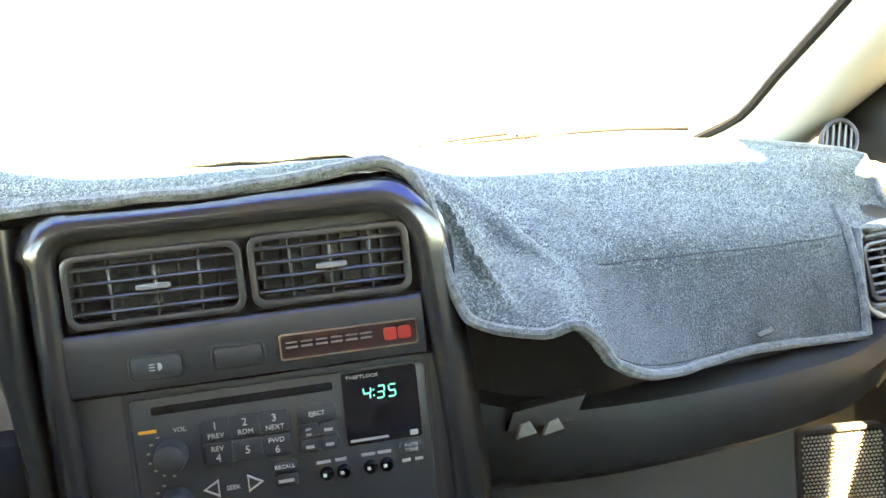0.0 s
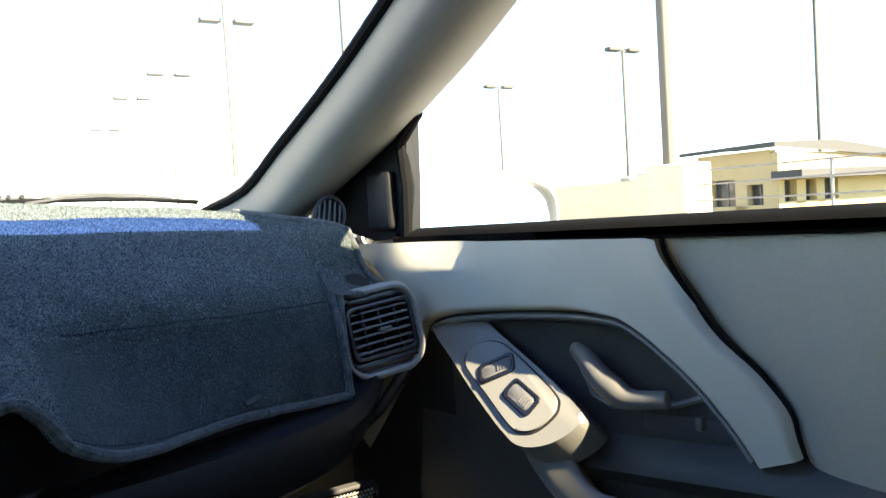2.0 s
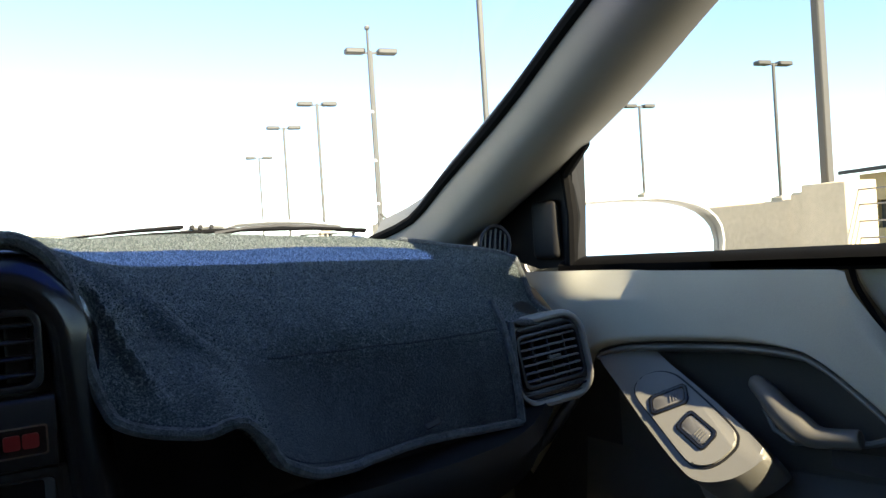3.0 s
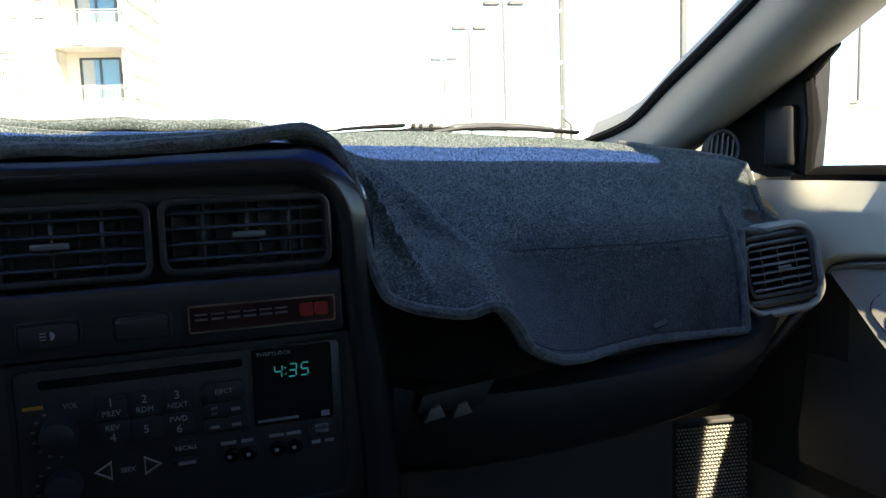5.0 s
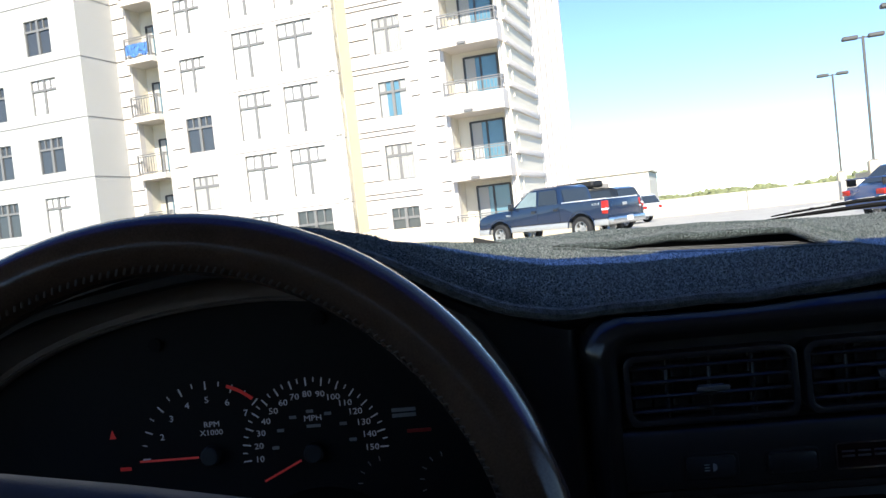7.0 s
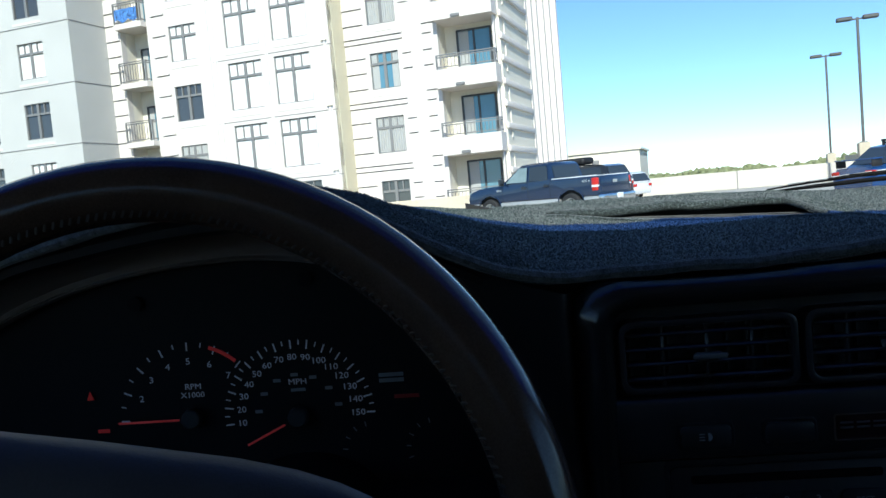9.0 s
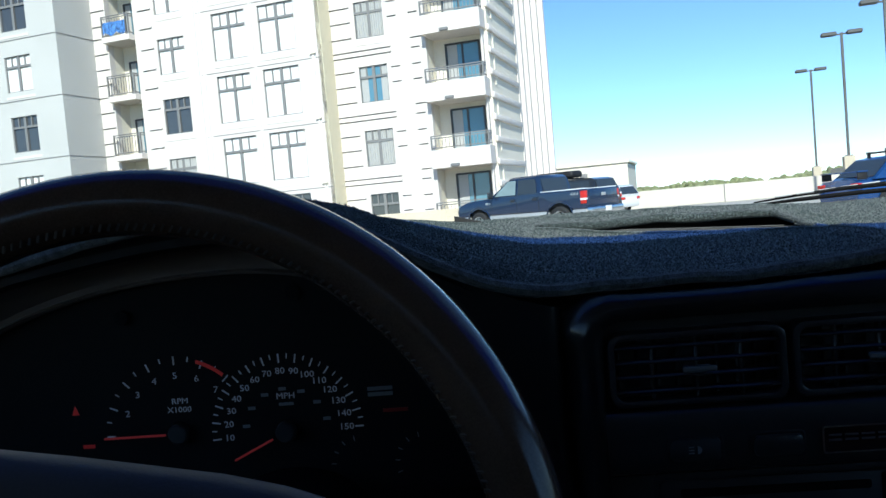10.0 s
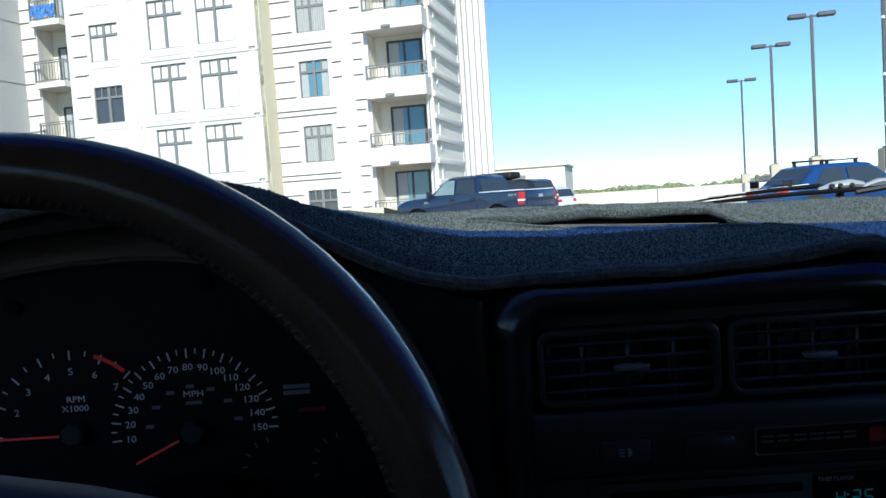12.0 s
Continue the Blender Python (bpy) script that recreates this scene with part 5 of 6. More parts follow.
for c in range(3):
    keycap(-.0585 + .0205 * c, -.0385 + .0205 * c, .0205, .0365)
    keycap(-.0585 + .0205 * c, -.0385 + .0205 * c, .0035, .0195)
keycap(.0085, .0365, .0235, .0365, .004)
for c in range(2):
    keycap(.0085 + .0142 * c, .0223 + .0142 * c, .0125, .0225)
    keycap(.0085 + .0142 * c, .0223 + .0142 * c, .0020, .0120)
for t, x, z, s in (("1", -.0485, .0315, .0078), ("PREV", -.0485, .0245, .0052), ("2", -.028, .0315, .0078), ("RDM", -.028, .0245, .0052), ("3", -.0075, .0315, .0078), ("NEXT", -.0075, .0245, .0052),
                   ("REV", -.0485, .0150, .0052), ("4", -.0485, .0082, .0078), ("5", -.028, .0110, .0078), ("FWD", -.0075, .0150, .0052), ("6", -.0075, .0082, .0078), ("EJECT", .0225, .0300, .0046),
                   ("VOL", -.072, .0330, .0046), ("SEEK", -.041, -.0145, .0046), ("RECALL", -.004, -.0055, .0042), ("AM", .0154, .0190, .003), ("FM", .0154, .0150, .003)):
    lettering(t, s, pose(x, -.0046, z), M["white_print"], radio, "lettering")
for x, z, w in ((-.094, .0335, .012), (.0154, .006, .006), (.0296, .017, .006), (.0296, .006, .006), (.0235, -.0065, .010), (.0360, -.0065, .008), (.0560, -.0060, .010), (.0680, -.0060, .010), (-.004, -.0160, .011), (.0835, -.0150, .006), (.0930, -.0150, .006)):
    bm = bmesh.new()
    box(bm, (x, -.0044 if w != .012 else -.0018, z), (w, .0006, .0022))
    part("print_bar", bm, M["orange_print"] if w == .012 else M["grey_print"], radio, smooth=False)
keycap(-.0125, .0045, -.0095, -.0015)
keycap(-.0125, .0045, -.0200, -.0115)
keycap(.0795, .0965, -.0110, .0, .005)
for x, z, r in ((-.080, .0150, .0115), (-.080, -.0200, .0115)):
    bm = bmesh.new()
    tube(bm, [(x, 0, z), (x, -.010, z), (x, -.014, z), (x, -.0155, z)], [r, r * .95, r * .88, r * .6], 24, up=(0, 0, 1))
    part("knob", bm, M["black"], radio)
    bm = bmesh.new()
    for k in range(7):
        a = radians(120 + 25 * k)
        box(bm, (x + 1.35 * r * math.cos(a), -.0016, z + 1.35 * r * math.sin(a)), (.0022, .0006, .0012))
    part("knob_scale", bm, M["grey_print"], radio, smooth=False)
for x in (.025, .0375, .057, .069):
    bm = bmesh.new()
    tube(bm, [(x, 0, -.0165), (x, -.004, -.0165), (x, -.0065, -.0165)], [.0052, .005, .0038], 14)
    k1 = part("small_knob", bm, M["gloss_black"], radio)
    # small white chip painted on as the knob's glint
    bm = bmesh.new()
    box(bm, (x - .0015, -.007, -.0158), (.0025, .0008, .0025), .0006)
    part("painted_glint", bm, M["white_print"], k1)
for s in (-1, 1):
    bm = bmesh.new()
    x = -.041 + s * .0150
    ring(bm, [(x - s * .005, -.021), (x + s * .006, -.0145), (x - s * .005, -.008)], [(x - s * .0042, -.0192), (x + s * .0042, -.0145), (x - s * .0042, -.0098)], -.0024, -.0008)
    part("seek_arrow", bm, M["white_print"], radio, smooth=False)
# climate panel below
hvac = empty("climate_panel", pose(.056, .7265, .755), "charcoal climate control panel under the radio", "control panel")
bm = bmesh.new()
prism(bm, rounded(-.104, .104, -.045, .045, .006), -.001, .02, .002)
part("faceplate", bm, M["charcoal"], hvac)
for x in (-.065, 0, .065):
    bm = bmesh.new()
    tube(bm, [(x, 0, 0), (x, -.014, 0), (x, -.018, 0)], [.021, .019, .016], 24)
    part("knob", bm, M["black"], hvac)

# ---- instrument cluster ----
cluster = empty("instrument_cluster", pose(-.37, .797, .965), "dark instrument cluster with backlit white dials", "instrument cluster")
bm = bmesh.new()
def hood_ring(f, y, low=-.085):
    """One ring round the dials, from the lens edge (0) to the rolled hood (1)."""
    pts = []
    for k in range(-3, 44):
        a = math.pi * min(1, max(0, k / 40))
        c = math.cos(a)
        x = .005 + c * ((.20 + .02 * f) if c > 0 else (.285 + .022 * f))
        z = .001 + (.126 + .030 * f) * math.sin(a) + (low * (-k if k < 0 else max(0, k - 40)) / 3)
        depth = y if c < 0 or y > -.008 else y * (1 - c) - .008 * c
        pts.append((x, depth, min(z, crest(x - .37)[1] - .965 - .026)))
    return pts


prism(bm, [(x, z) for x, y, z in hood_ring(0, 0)], .001, .012)
part("faceplate", bm, M["dial_black"], cluster)
bm = bmesh.new()
# rolled hood lining; its brown paints in the warm bounced light
grid_faces(bm, [hood_ring(f, y) for f, y in ((0, .004), (0, -.010), (.02, -.0125), (.06, -.0135), (.10, -.012), (.14, -.008), (.30, -.009), (.50, -.016), (.70, -.026), (.84, -.038), (.93, -.047), (1.0, -.0515), (1.08, -.054), (1.18, -.053), (1.30, -.046), (1.45, -.030))])
part("hood_liner", bm, M["liner"], cluster, "rolled hood lining, warm bounced light in its brown")
for x, z in ((-.085, .098), (.058, .108)):
    bm = bmesh.new()
    tube(bm, [(x, 0, z), (x, -.003, z)], .006, 12)
    part("trim_screw", bm, M["rubber"], cluster)


def dial(cx, cz, start, step, values, r_num, r_tick, size, minor=1):
    d = empty("dial_face", pose(cx, -.001, cz))
    d.parent = cluster
    n = (len(values) - 1) * (minor + 1)
    for k in range(n + 1):
        a = radians(start - step * k / (minor + 1))
        long_ = k % (minor + 1) == 0
        ln = .007 if long_ else .004
        tk = bmesh.new()
        box(tk, (0, 0, 0), (ln, .0006, .0011 if long_ else .0008), m=pose((r_tick - ln / 2) * math.cos(a), 0, (r_tick - ln / 2) * math.sin(a), 0, -math.degrees(a), 0))
        part("tick_mark", tk, M["dial_print"], d, smooth=False)
    for k, v in enumerate(values):
        a = radians(start - step * k)
        if v:
            lettering(v, size, pose(r_num * math.cos(a), 0, r_num * math.sin(a)), M["dial_print"], d, "numeral", squash=1.15)
    return d


speedo = dial(.043, -.003, 184, 13.15, [str(10 * k) for k in range(1, 16)], .0485, .0625, .0072)
lettering("MPH", .0068, pose(.001, 0, .028), M["dial_print"], speedo, "lettering", squash=1.15)
for k in range(1, 14, 2):
    a = radians(184 - 13.15 * k)
    bm = bmesh.new()
    box(bm, (.034 * math.cos(a), 0, .034 * math.sin(a)), (.006, .0004, .0026))
    part("print_bar", bm, M["grey_print"], speedo, smooth=False)
bm = bmesh.new()
box(bm, (.001, 0, .0215), (.012, .0004, .0024))
part("print_bar", bm, M["grey_print"], speedo, smooth=False)
tacho = dial(-.046, .001, 180, 22.5, ["", "2", "3", "4", "5", "6", "7"], .0465, .0625, .0075)
lettering("RPM", .0066, pose(.002, 0, .0255), M["dial_print"], tacho, "lettering", squash=1.15)
lettering("X1000", .0066, pose(.001, 0, .0185), M["dial_print"], tacho, "lettering", squash=1.15)
bm = bmesh.new()
rows = [[(r * math.cos(radians(a)), -.0004, r * math.sin(radians(a))) for r in (.0585, .0615)] for a in range(48, 73, 2)]
grid_faces(bm, rows)
part("red_zone", bm, M["warn_red"], tacho)
for ob, a0, r0, r1 in ((tacho, 180, .010, .062), (speedo, 205, .012, .048)):
    bm = bmesh.new()
    a = radians(a0)
    box(bm, (0, 0, 0), (r1 - r0, .001, .0016), m=pose((r0 + r1) / 2 * math.cos(a), -.006, (r0 + r1) / 2 * math.sin(a), 0, -math.degrees(a), 0))
    nd = part("needle", bm, M["needle"], ob)
    bm = bmesh.new()
    tube(bm, [(0, -.001, 0), (0, -.0075, 0), (0, -.0085, 0)], [.0085, .008, .0068], 18)
    part("needle_hub", bm, M["black"], nd)
for x, z, w, h, mt in ((-.133, .024, .006, .007, "warn_red"), (.132, .008, .020, .003, "red"), (.121, .026, .020, .003, "grey_print"), (.121, .0215, .020, .003, "grey_print"), (-.125, -.006, .010, .003, "warn_red")):
    bm = bmesh.new()
    if w == .006:
        prism(bm, [(x - .003, z - .003), (x + .003, z - .003), (x, z + .0045)], -.002, -.0015)
    else:
        box(bm, (x, -.001, z), (w, .0005, h))
    part("telltale", bm, M[mt], cluster, smooth=False)
for x in (.100, .152):
    for k in range(5):
        a = radians(200 - 25 * k)
        bm = bmesh.new()
        box(bm, (0, 0, 0), (.004, .0005, .0008), m=pose(x + .022 * math.cos(a), 0, -.035 + .022 * math.sin(a), 0, -math.degrees(a), 0))
        part("tick", bm, M["grey_print"], cluster, smooth=False)
# column shroud below the dials
bm = bmesh.new()
rows = [[(-.325 + w * math.cos(a), y, z + .055 * math.sin(a)) for a in [math.pi * k / 16 for k in range(17)]] for y, w, z in ((.53, .055, .885), (.62, .062, .885), (.72, .066, .88), (.82, .07, .875))]
grid_faces(bm, rows)
bmesh.ops.solidify(bm, geom=list(bm.faces), thickness=.005)
tagged(part("column_shroud", bm, M["black"]), "black plastic steering column shroud", "column shroud")
# dash below the cluster and at the driver's side
bm = bmesh.new()
rows = [[(x, y, z) for y, z in ((.80, .905), (.76, .90), (.74, .86), (.76, .70), (.85, .60))] for x in (-.68, -.5, -.3, -.12)]
grid_faces(bm, rows)
bmesh.ops.solidify(bm, geom=list(bm.faces), thickness=.01)
part("driver_knee_panel", bm, M["charcoal_soft"], dash)
# hood over the cluster: front lip that joins the console
bm = bmesh.new()
rows = []
for i in range(33):
    x = -.66 + .565 * i / 32
    yc, zc = crest(x)
    rows.append([(x, yc + a, zc - b) for a, b in ((.02, .010), (.001, .012), (-.004, .017), (-.002, .023), (.010, .026), (.055, .024))])
grid_faces(bm, rows)
bmesh.ops.solidify(bm, geom=list(bm.faces), thickness=.005)
part("cluster_hood", bm, M["charcoal_soft"], dash)
# soft column between the console and the dials; its far edge bounds the dial opening
bm = bmesh.new()
rows = []
for i in range(25):
    z = 1.075 - .36 * i / 24
    xl = spline((.70, .87, .93, .985, 1.03, 1.06, 1.08), (-.124, -.124, -.128, -.138, -.158, -.176, -.190), z)
    xr = -.1055 + .006 * max(0, min(1, (.95 - z) / .08))
    col = [(xr + .001, .760, z), (xr, .731, z), (xr - .0022, .7250, z), (xr - .0065, .7215, z), (xr * .65 + xl * .35, .7205, z), (xr * .3 + xl * .7, .7235, z), (xl + .004, .7285, z), (xl + .0008, .7350, z), (xl - .001, .7450, z), (xl - .002, .830, z)]
    rows.append([(x, y, min(q, crest(x)[1] - (.012 if y < .735 else .022))) for x, y, q in col])
grid_faces(bm, rows)
bmesh.ops.solidify(bm, geom=list(bm.faces), thickness=.003)
part("console_column", bm, M["charcoal"], dash)
# defroster grille in the top: long slats across the car
grille = bmesh.new()
for k in range(10):
    f = k / 9
    x1 = .170
    p, q = (-.13, 1.02 + .045 * f), (x1, .875 + .150 * f)
    pts = [(p[0] + (q[0] - p[0]) * w, p[1] + (q[1] - p[1]) * w) for w in (0, .5, 1)]
    tube(grille, [(x, y, top_mid(x) + .001 + .060 * (y - .93)) for x, y in pts], .0005, 5)
part("defroster_grille", grille, M["tab_grey"], dash, "slotted defroster grille")
bm = bmesh.new()
box(bm, (.01, .985, 1.066), (.30, .27, .006))
grid_faces(bm, [[(x, 1.105, 1.064), (x, 1.105, top_mid(x) + .014), (x, 1.113, top_mid(x) + .014), (x, 1.113, 1.064)] for x in [-.20 + .02 * k for k in range(22)]])
part("defroster_well", bm, M["black"], dash, smooth=False)
# dark housing behind the dials
bm = bmesh.new()
grid_faces(bm, [[(x, .845, .86), (x, .845, crest(x)[1] - .022)] for x in [-.66 + .0275 * k for k in range(20)]])
bmesh.ops.solidify(bm, geom=list(bm.faces), thickness=.008)
part("cluster_housing", bm, M["black"], dash)

# ---- fitted carpet mat on the dashboard ----
mat = empty("dashboard_mat", None, "dark grey-blue felt dashboard mat with bound edge", "dashboard mat")


def mat_hem(x):
    """The mat's front edge: depth and height."""
    xs = (-.66, -.50, -.34, -.25, -.20, -.15, -.10, .00, .10, .140, .160, .176, .184, .196, .220, .245, .264, .280, .300, .335, .380, .460, .560, .605)
    ys = (.772, .727, .714, .714, .717, .722, .727, .730, .730, .730, .730, .728, .722, .716, .706, .694, .686, .690, .704, .722, .740, .772, .803, .814)
    zs = (1.073, 1.115, 1.135, 1.122, 1.098, 1.076, 1.066, 1.066, 1.073, 1.077, 1.068, 1.040, .985, .955, .946, .944, .950, .938, .912, .895, .888, .884, .876, .873)
    y, z = spline(xs, ys, x), spline(xs, zs, x)
    # past the folds the hem is tucked back under the crest
    tuck = .045 * min(1, max(0, (x - .33) / .08)) * (1 - .6 * min(1, max(0, (x - .54) / .06)))
    return y + (y - .17) * tuck, z + (z - 1.06) * tuck


def mat_point(x, t):
    """t: 0 at the windscreen, 1 at the front hem."""
    yc, zc = crest(x)
    yf, zf = top_far(x)
    yf -= .055
    if x <= .608:
        yh, zh = mat_hem(x)
        over = min(1, max(0, (x - .14) / .05))
    else:
        yh, zh = yc - .004, zc + .003
        over = 0
    ym, zm = .93, top_mid(x)
    w = noise.noise((x * 9, t * 4, 1.7)) * .003 + noise.noise((x * 31, t * 14, 5.1)) * .0012
    cy, cz = yc + .004, zc + .007
    if over:
        # the crest is a sewn fold; below it the felt hangs almost flat
        sag = .006 * over
        low = .5 * min(1, max(0, (x - .30) / .06)) * min(1, max(0, (.52 - x) / .12))
        ks = (0, .25, .5, .62, .70, .73, .85, 1.0)
        y = spline(ks, (yf, yf * .5 + ym * .5, ym, ym * .42 + cy * .58, cy, cy + (yh - cy) * (.10 - .08 * low) - sag * .5 * (1 - low), cy + (yh - cy) * (.5 - .22 * low) - sag * (1 - low), yh), t)
        z = spline(ks, (zf + .006, zf * .45 + zm * .55 + .008, zm + .005, (zm + .005) * .48 + cz * .52 + .003, cz, cz + (zh - cz) * (.12 + .03 * low), cz + (zh - cz) * .54, zh), t)
    else:
        ks = (0, .25, .5, .68, .84, 1.0)
        y = spline(ks, (yf, yf * .5 + ym * .5, ym, cy + .032, cy + .010, yh), t)
        z = spline(ks, (zf + .006, zf * .45 + zm * .55 + .006, zm + .004, cz + (zm - cz) * .30, cz + .002, zh), t)
    # loose edge that stands up behind the defroster grille
    if -.2 < x < .22 and t < .5:
        edge = 1.045 + .010 * math.sin(x * 33)
        lump = .013 * math.exp(-((y - edge - .034) / (.046 if y < edge + .034 else .075)) ** 2) * math.exp(-((x - .015) / .175) ** 4)
        z += lump * (1 + .16 * math.sin(x * 47 + 1))
    # folds where the mat hangs beside the console
    fold = 0.0
    if over and t > .45:
        for x0, t0, x1, t1, wide, amp in ((.160, .50, .235, .92, .011, .014), (.172, .50, .300, .75, .0095, .020)):
            f = min(1, max(0, (x - x0) / (x1 - x0)))
            gap = (t - (t0 + (t1 - t0) * f)) * .30
            fade = math.sin(math.pi * f)
            fold += amp * fade * math.exp(-(gap / (wide * (1.5 if gap > 0 else .75))) ** 2)
    return Vector((x, y - fold, z + w + fold * .5))


xs_mat = sorted({round(-.655 + .0105 * i, 4) for i in range(121)} | {.605} | {round(.148 + .005 * i, 4) for i in range(42)})
xs_mat = [x for x in xs_mat if x <= .607]


def mat_sheet(xs, nt=84, tmax=1.0, tmin=0.0):
    return [[mat_point(x, tmin + (tmax - tmin) * k / nt) for k in range(nt + 1)] for x in xs]


def in_grille(x, y):
    return -.105 < x < .164 and near_cut(x) < y < far_cut(x)


def far_cut(x):
    return 1.051 + .010 * math.sin(x * 33) - 126 * max(0, x - .137) ** 2


def near_cut(x):
    return 1.044 - .54 * (x + .12)


PANEL_X = .303
bm = bmesh.new()
vs = grid_faces(bm, mat_sheet(xs_mat, 62, 62 / 84))
grid_faces(bm, mat_sheet([x for x in xs_mat if x <= PANEL_X], 22, 1.0, 62 / 84))
# the cut edges run smoothly through the nearest threads
for col in vs:
    x = col[0].co.x
    if -.105 < x < .164:
        for cut in (far_cut, near_cut):
            v = min(col, key=lambda q: abs(q.co.y - cut(x)))
            v.co.y = cut(x)
bmesh.ops.delete(bm, geom=[f for f in bm.faces if in_grille(f.calc_center_median().x, f.calc_center_median().y)], context="FACES")
bmesh.ops.remove_doubles(bm, verts=bm.verts, dist=1e-5)
bmesh.ops.recalc_face_normals(bm, faces=bm.faces)
bmesh.ops.solidify(bm, geom=list(bm.faces), thickness=0.006)
part("felt", bm, M["carpet_mat"], mat)
# separate piece of felt sewn on below the crest seam; its darker colour paints the shade
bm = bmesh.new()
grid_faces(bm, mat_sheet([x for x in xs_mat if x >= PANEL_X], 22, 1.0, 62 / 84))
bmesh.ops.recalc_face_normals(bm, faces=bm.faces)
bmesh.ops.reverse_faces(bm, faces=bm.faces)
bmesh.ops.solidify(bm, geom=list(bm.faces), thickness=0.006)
part("lower_panel", bm, M["shade_felt"], mat, "felt panel below the seam, shade in its colour")
# rolled lips of the cut-out over the defroster


def mat_at(x, y):
    """The felt's point above (x, y)."""
    a, b = 0.0, 0.6
    for k in range(24):
        m_ = (a + b) / 2
        if mat_point(x, m_).y > y:
            a = m_
        else:
            b = m_
    return mat_point(x, a)


bm = bmesh.new()
far_lip = [mat_at(x, far_cut(x)) + Vector((0, .003, -.003)) for x in [-.118 + .284 * k / 60 for k in range(61)]]
tube(bm, far_lip, [.0035 + .0025 * math.sin(math.pi * k / 60) for k in range(61)], 10)
part("cutout_lip", bm, M["carpet_mat"], mat)
bm = bmesh.new()
near_lip = [mat_at(x, near_cut(x)) + Vector((0, -.002, -.001)) for x in [-.108 + .270 * k / 60 for k in range(61)]]
tube(bm, near_lip, .0032, 8)
part("cutout_lip", bm, M["carpet_mat"], mat)
# short pile standing on the felt


def pile(name, rows, density, keep, seed):
    """Small leaning tufts of fibre, spread evenly over a sheet."""
    g = np.array([[tuple(p) for p in r] for r in rows])
    a, b, c = g[:-1, :-1].reshape(-1, 3), g[1:, :-1].reshape(-1, 3), g[:-1, 1:].reshape(-1, 3)
    mid = (a + b + c + g[1:, 1:].reshape(-1, 3)) / 4
    u, v = b - a, c - a
    nrm = np.cross(u, v)
    area = np.linalg.norm(nrm, axis=1)
    ok = (area > 1e-9) & np.array([keep(p[0], p[1]) for p in mid])
    a, u, v, nrm, area = a[ok], u[ok], v[ok], nrm[ok], area[ok]
    nrm /= area[:, None]
    nrm *= np.where(nrm @ np.array((0, -.5, 1.0)) < 0, -1, 1)[:, None]
    rg = np.random.default_rng(seed)
    count = np.floor(area * density + rg.random(len(area))).astype(int)
    i = np.repeat(np.arange(len(area)), count)
    n = len(i)
    root = a[i] + u[i] * rg.random((n, 1)) + v[i] * rg.random((n, 1)) - nrm[i] * .0004
    e1 = np.cross(nrm[i], rg.normal(size=(n, 3)))
    e1 /= np.linalg.norm(e1, axis=1)[:, None]
    e2 = np.cross(nrm[i], e1)
    r = .0005 + .0006 * rg.random((n, 1))
    tip = root + nrm[i] * (.0009 + .0012 * rg.random((n, 1))) + e1 * r * 1.4
    vs = np.stack([root + e1 * r, root - e1 * r * .5 + e2 * r * .87, root - e1 * r * .5 - e2 * r * .87, tip], 1).reshape(-1, 3)
    k = np.arange(n)[:, None, None] * 4
    fs = (k + np.array([[0, 1, 3], [1, 2, 3], [2, 0, 3]])[None]).reshape(-1, 3)
    me = bpy.data.meshes.new(name)
    me.from_pydata(vs.tolist(), [], fs.tolist())
    me.materials.append(M["pile"])
    ob = new(name, me)
    ob.parent = mat
    return tagged(ob, "short pale-flecked felt pile", kind="stuff")


hanging = lambda x, y: x > .2 and y < crest(x)[0] - .004
pile("pile", mat_sheet(xs_mat), 190000, lambda x, y: not in_grille(x, y) and not hanging(x, y), 4)
pile("pile", mat_sheet(xs_mat), 90000, lambda x, y: hanging(x, y) and x < PANEL_X, 6)
# pale tufts thinned here to keep the painted shade dark
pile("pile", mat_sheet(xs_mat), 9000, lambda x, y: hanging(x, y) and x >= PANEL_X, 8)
# end flap over the passenger vent
bm = bmesh.new()
rows = []
for i in range(12):
    x = .604 + .122 * i / 11
    row = []
    for k in range(30):
        t = k / 29
        p = mat_point(x, t)
        p.x -= .060 * (i / 11) * (1 - t) ** .7
        row.append(p)
    rows.append(row)
grid_faces(bm, rows)
bmesh.ops.recalc_face_normals(bm, faces=bm.faces)
bmesh.ops.solidify(bm, geom=list(bm.faces), thickness=0.006)
part("end_flap", bm, M["carpet_mat"], mat)
pile("pile", rows, 190000, lambda x, y: True, 5)
# bound edges
bm = bmesh.new()
hem = [mat_point(x, 1.0) + Vector((0, -.002, 0)) for x in xs_mat]
tube(bm, hem, .0045, 8)
part("binding", bm, M["binding"], mat, "paler stitched edge binding")
bm = bmesh.new()
tube(bm, [mat_point(.605, 1 - .34 * k / 12) + Vector((.001, -.002, 0)) for k in range(13)], .004, 8)
part("binding", bm, M["binding"], mat, "paler stitched edge binding")
bm = bmesh.new()
flap = []
for i in range(12):
    flap.append(mat_point(.604 + .122 * i / 11, 1.0) + Vector((0, -.002, .001)))
for k in range(12):
    t = 1 - k / 11 * .9
    p = mat_point(.726, t)
    p.x -= .060 * (1 - t) ** .7
    flap.append(p + Vector((.001, 0, .001)))
tube(bm, flap, .004, 8)
part("binding", bm, M["binding"], mat, "paler stitched edge binding")
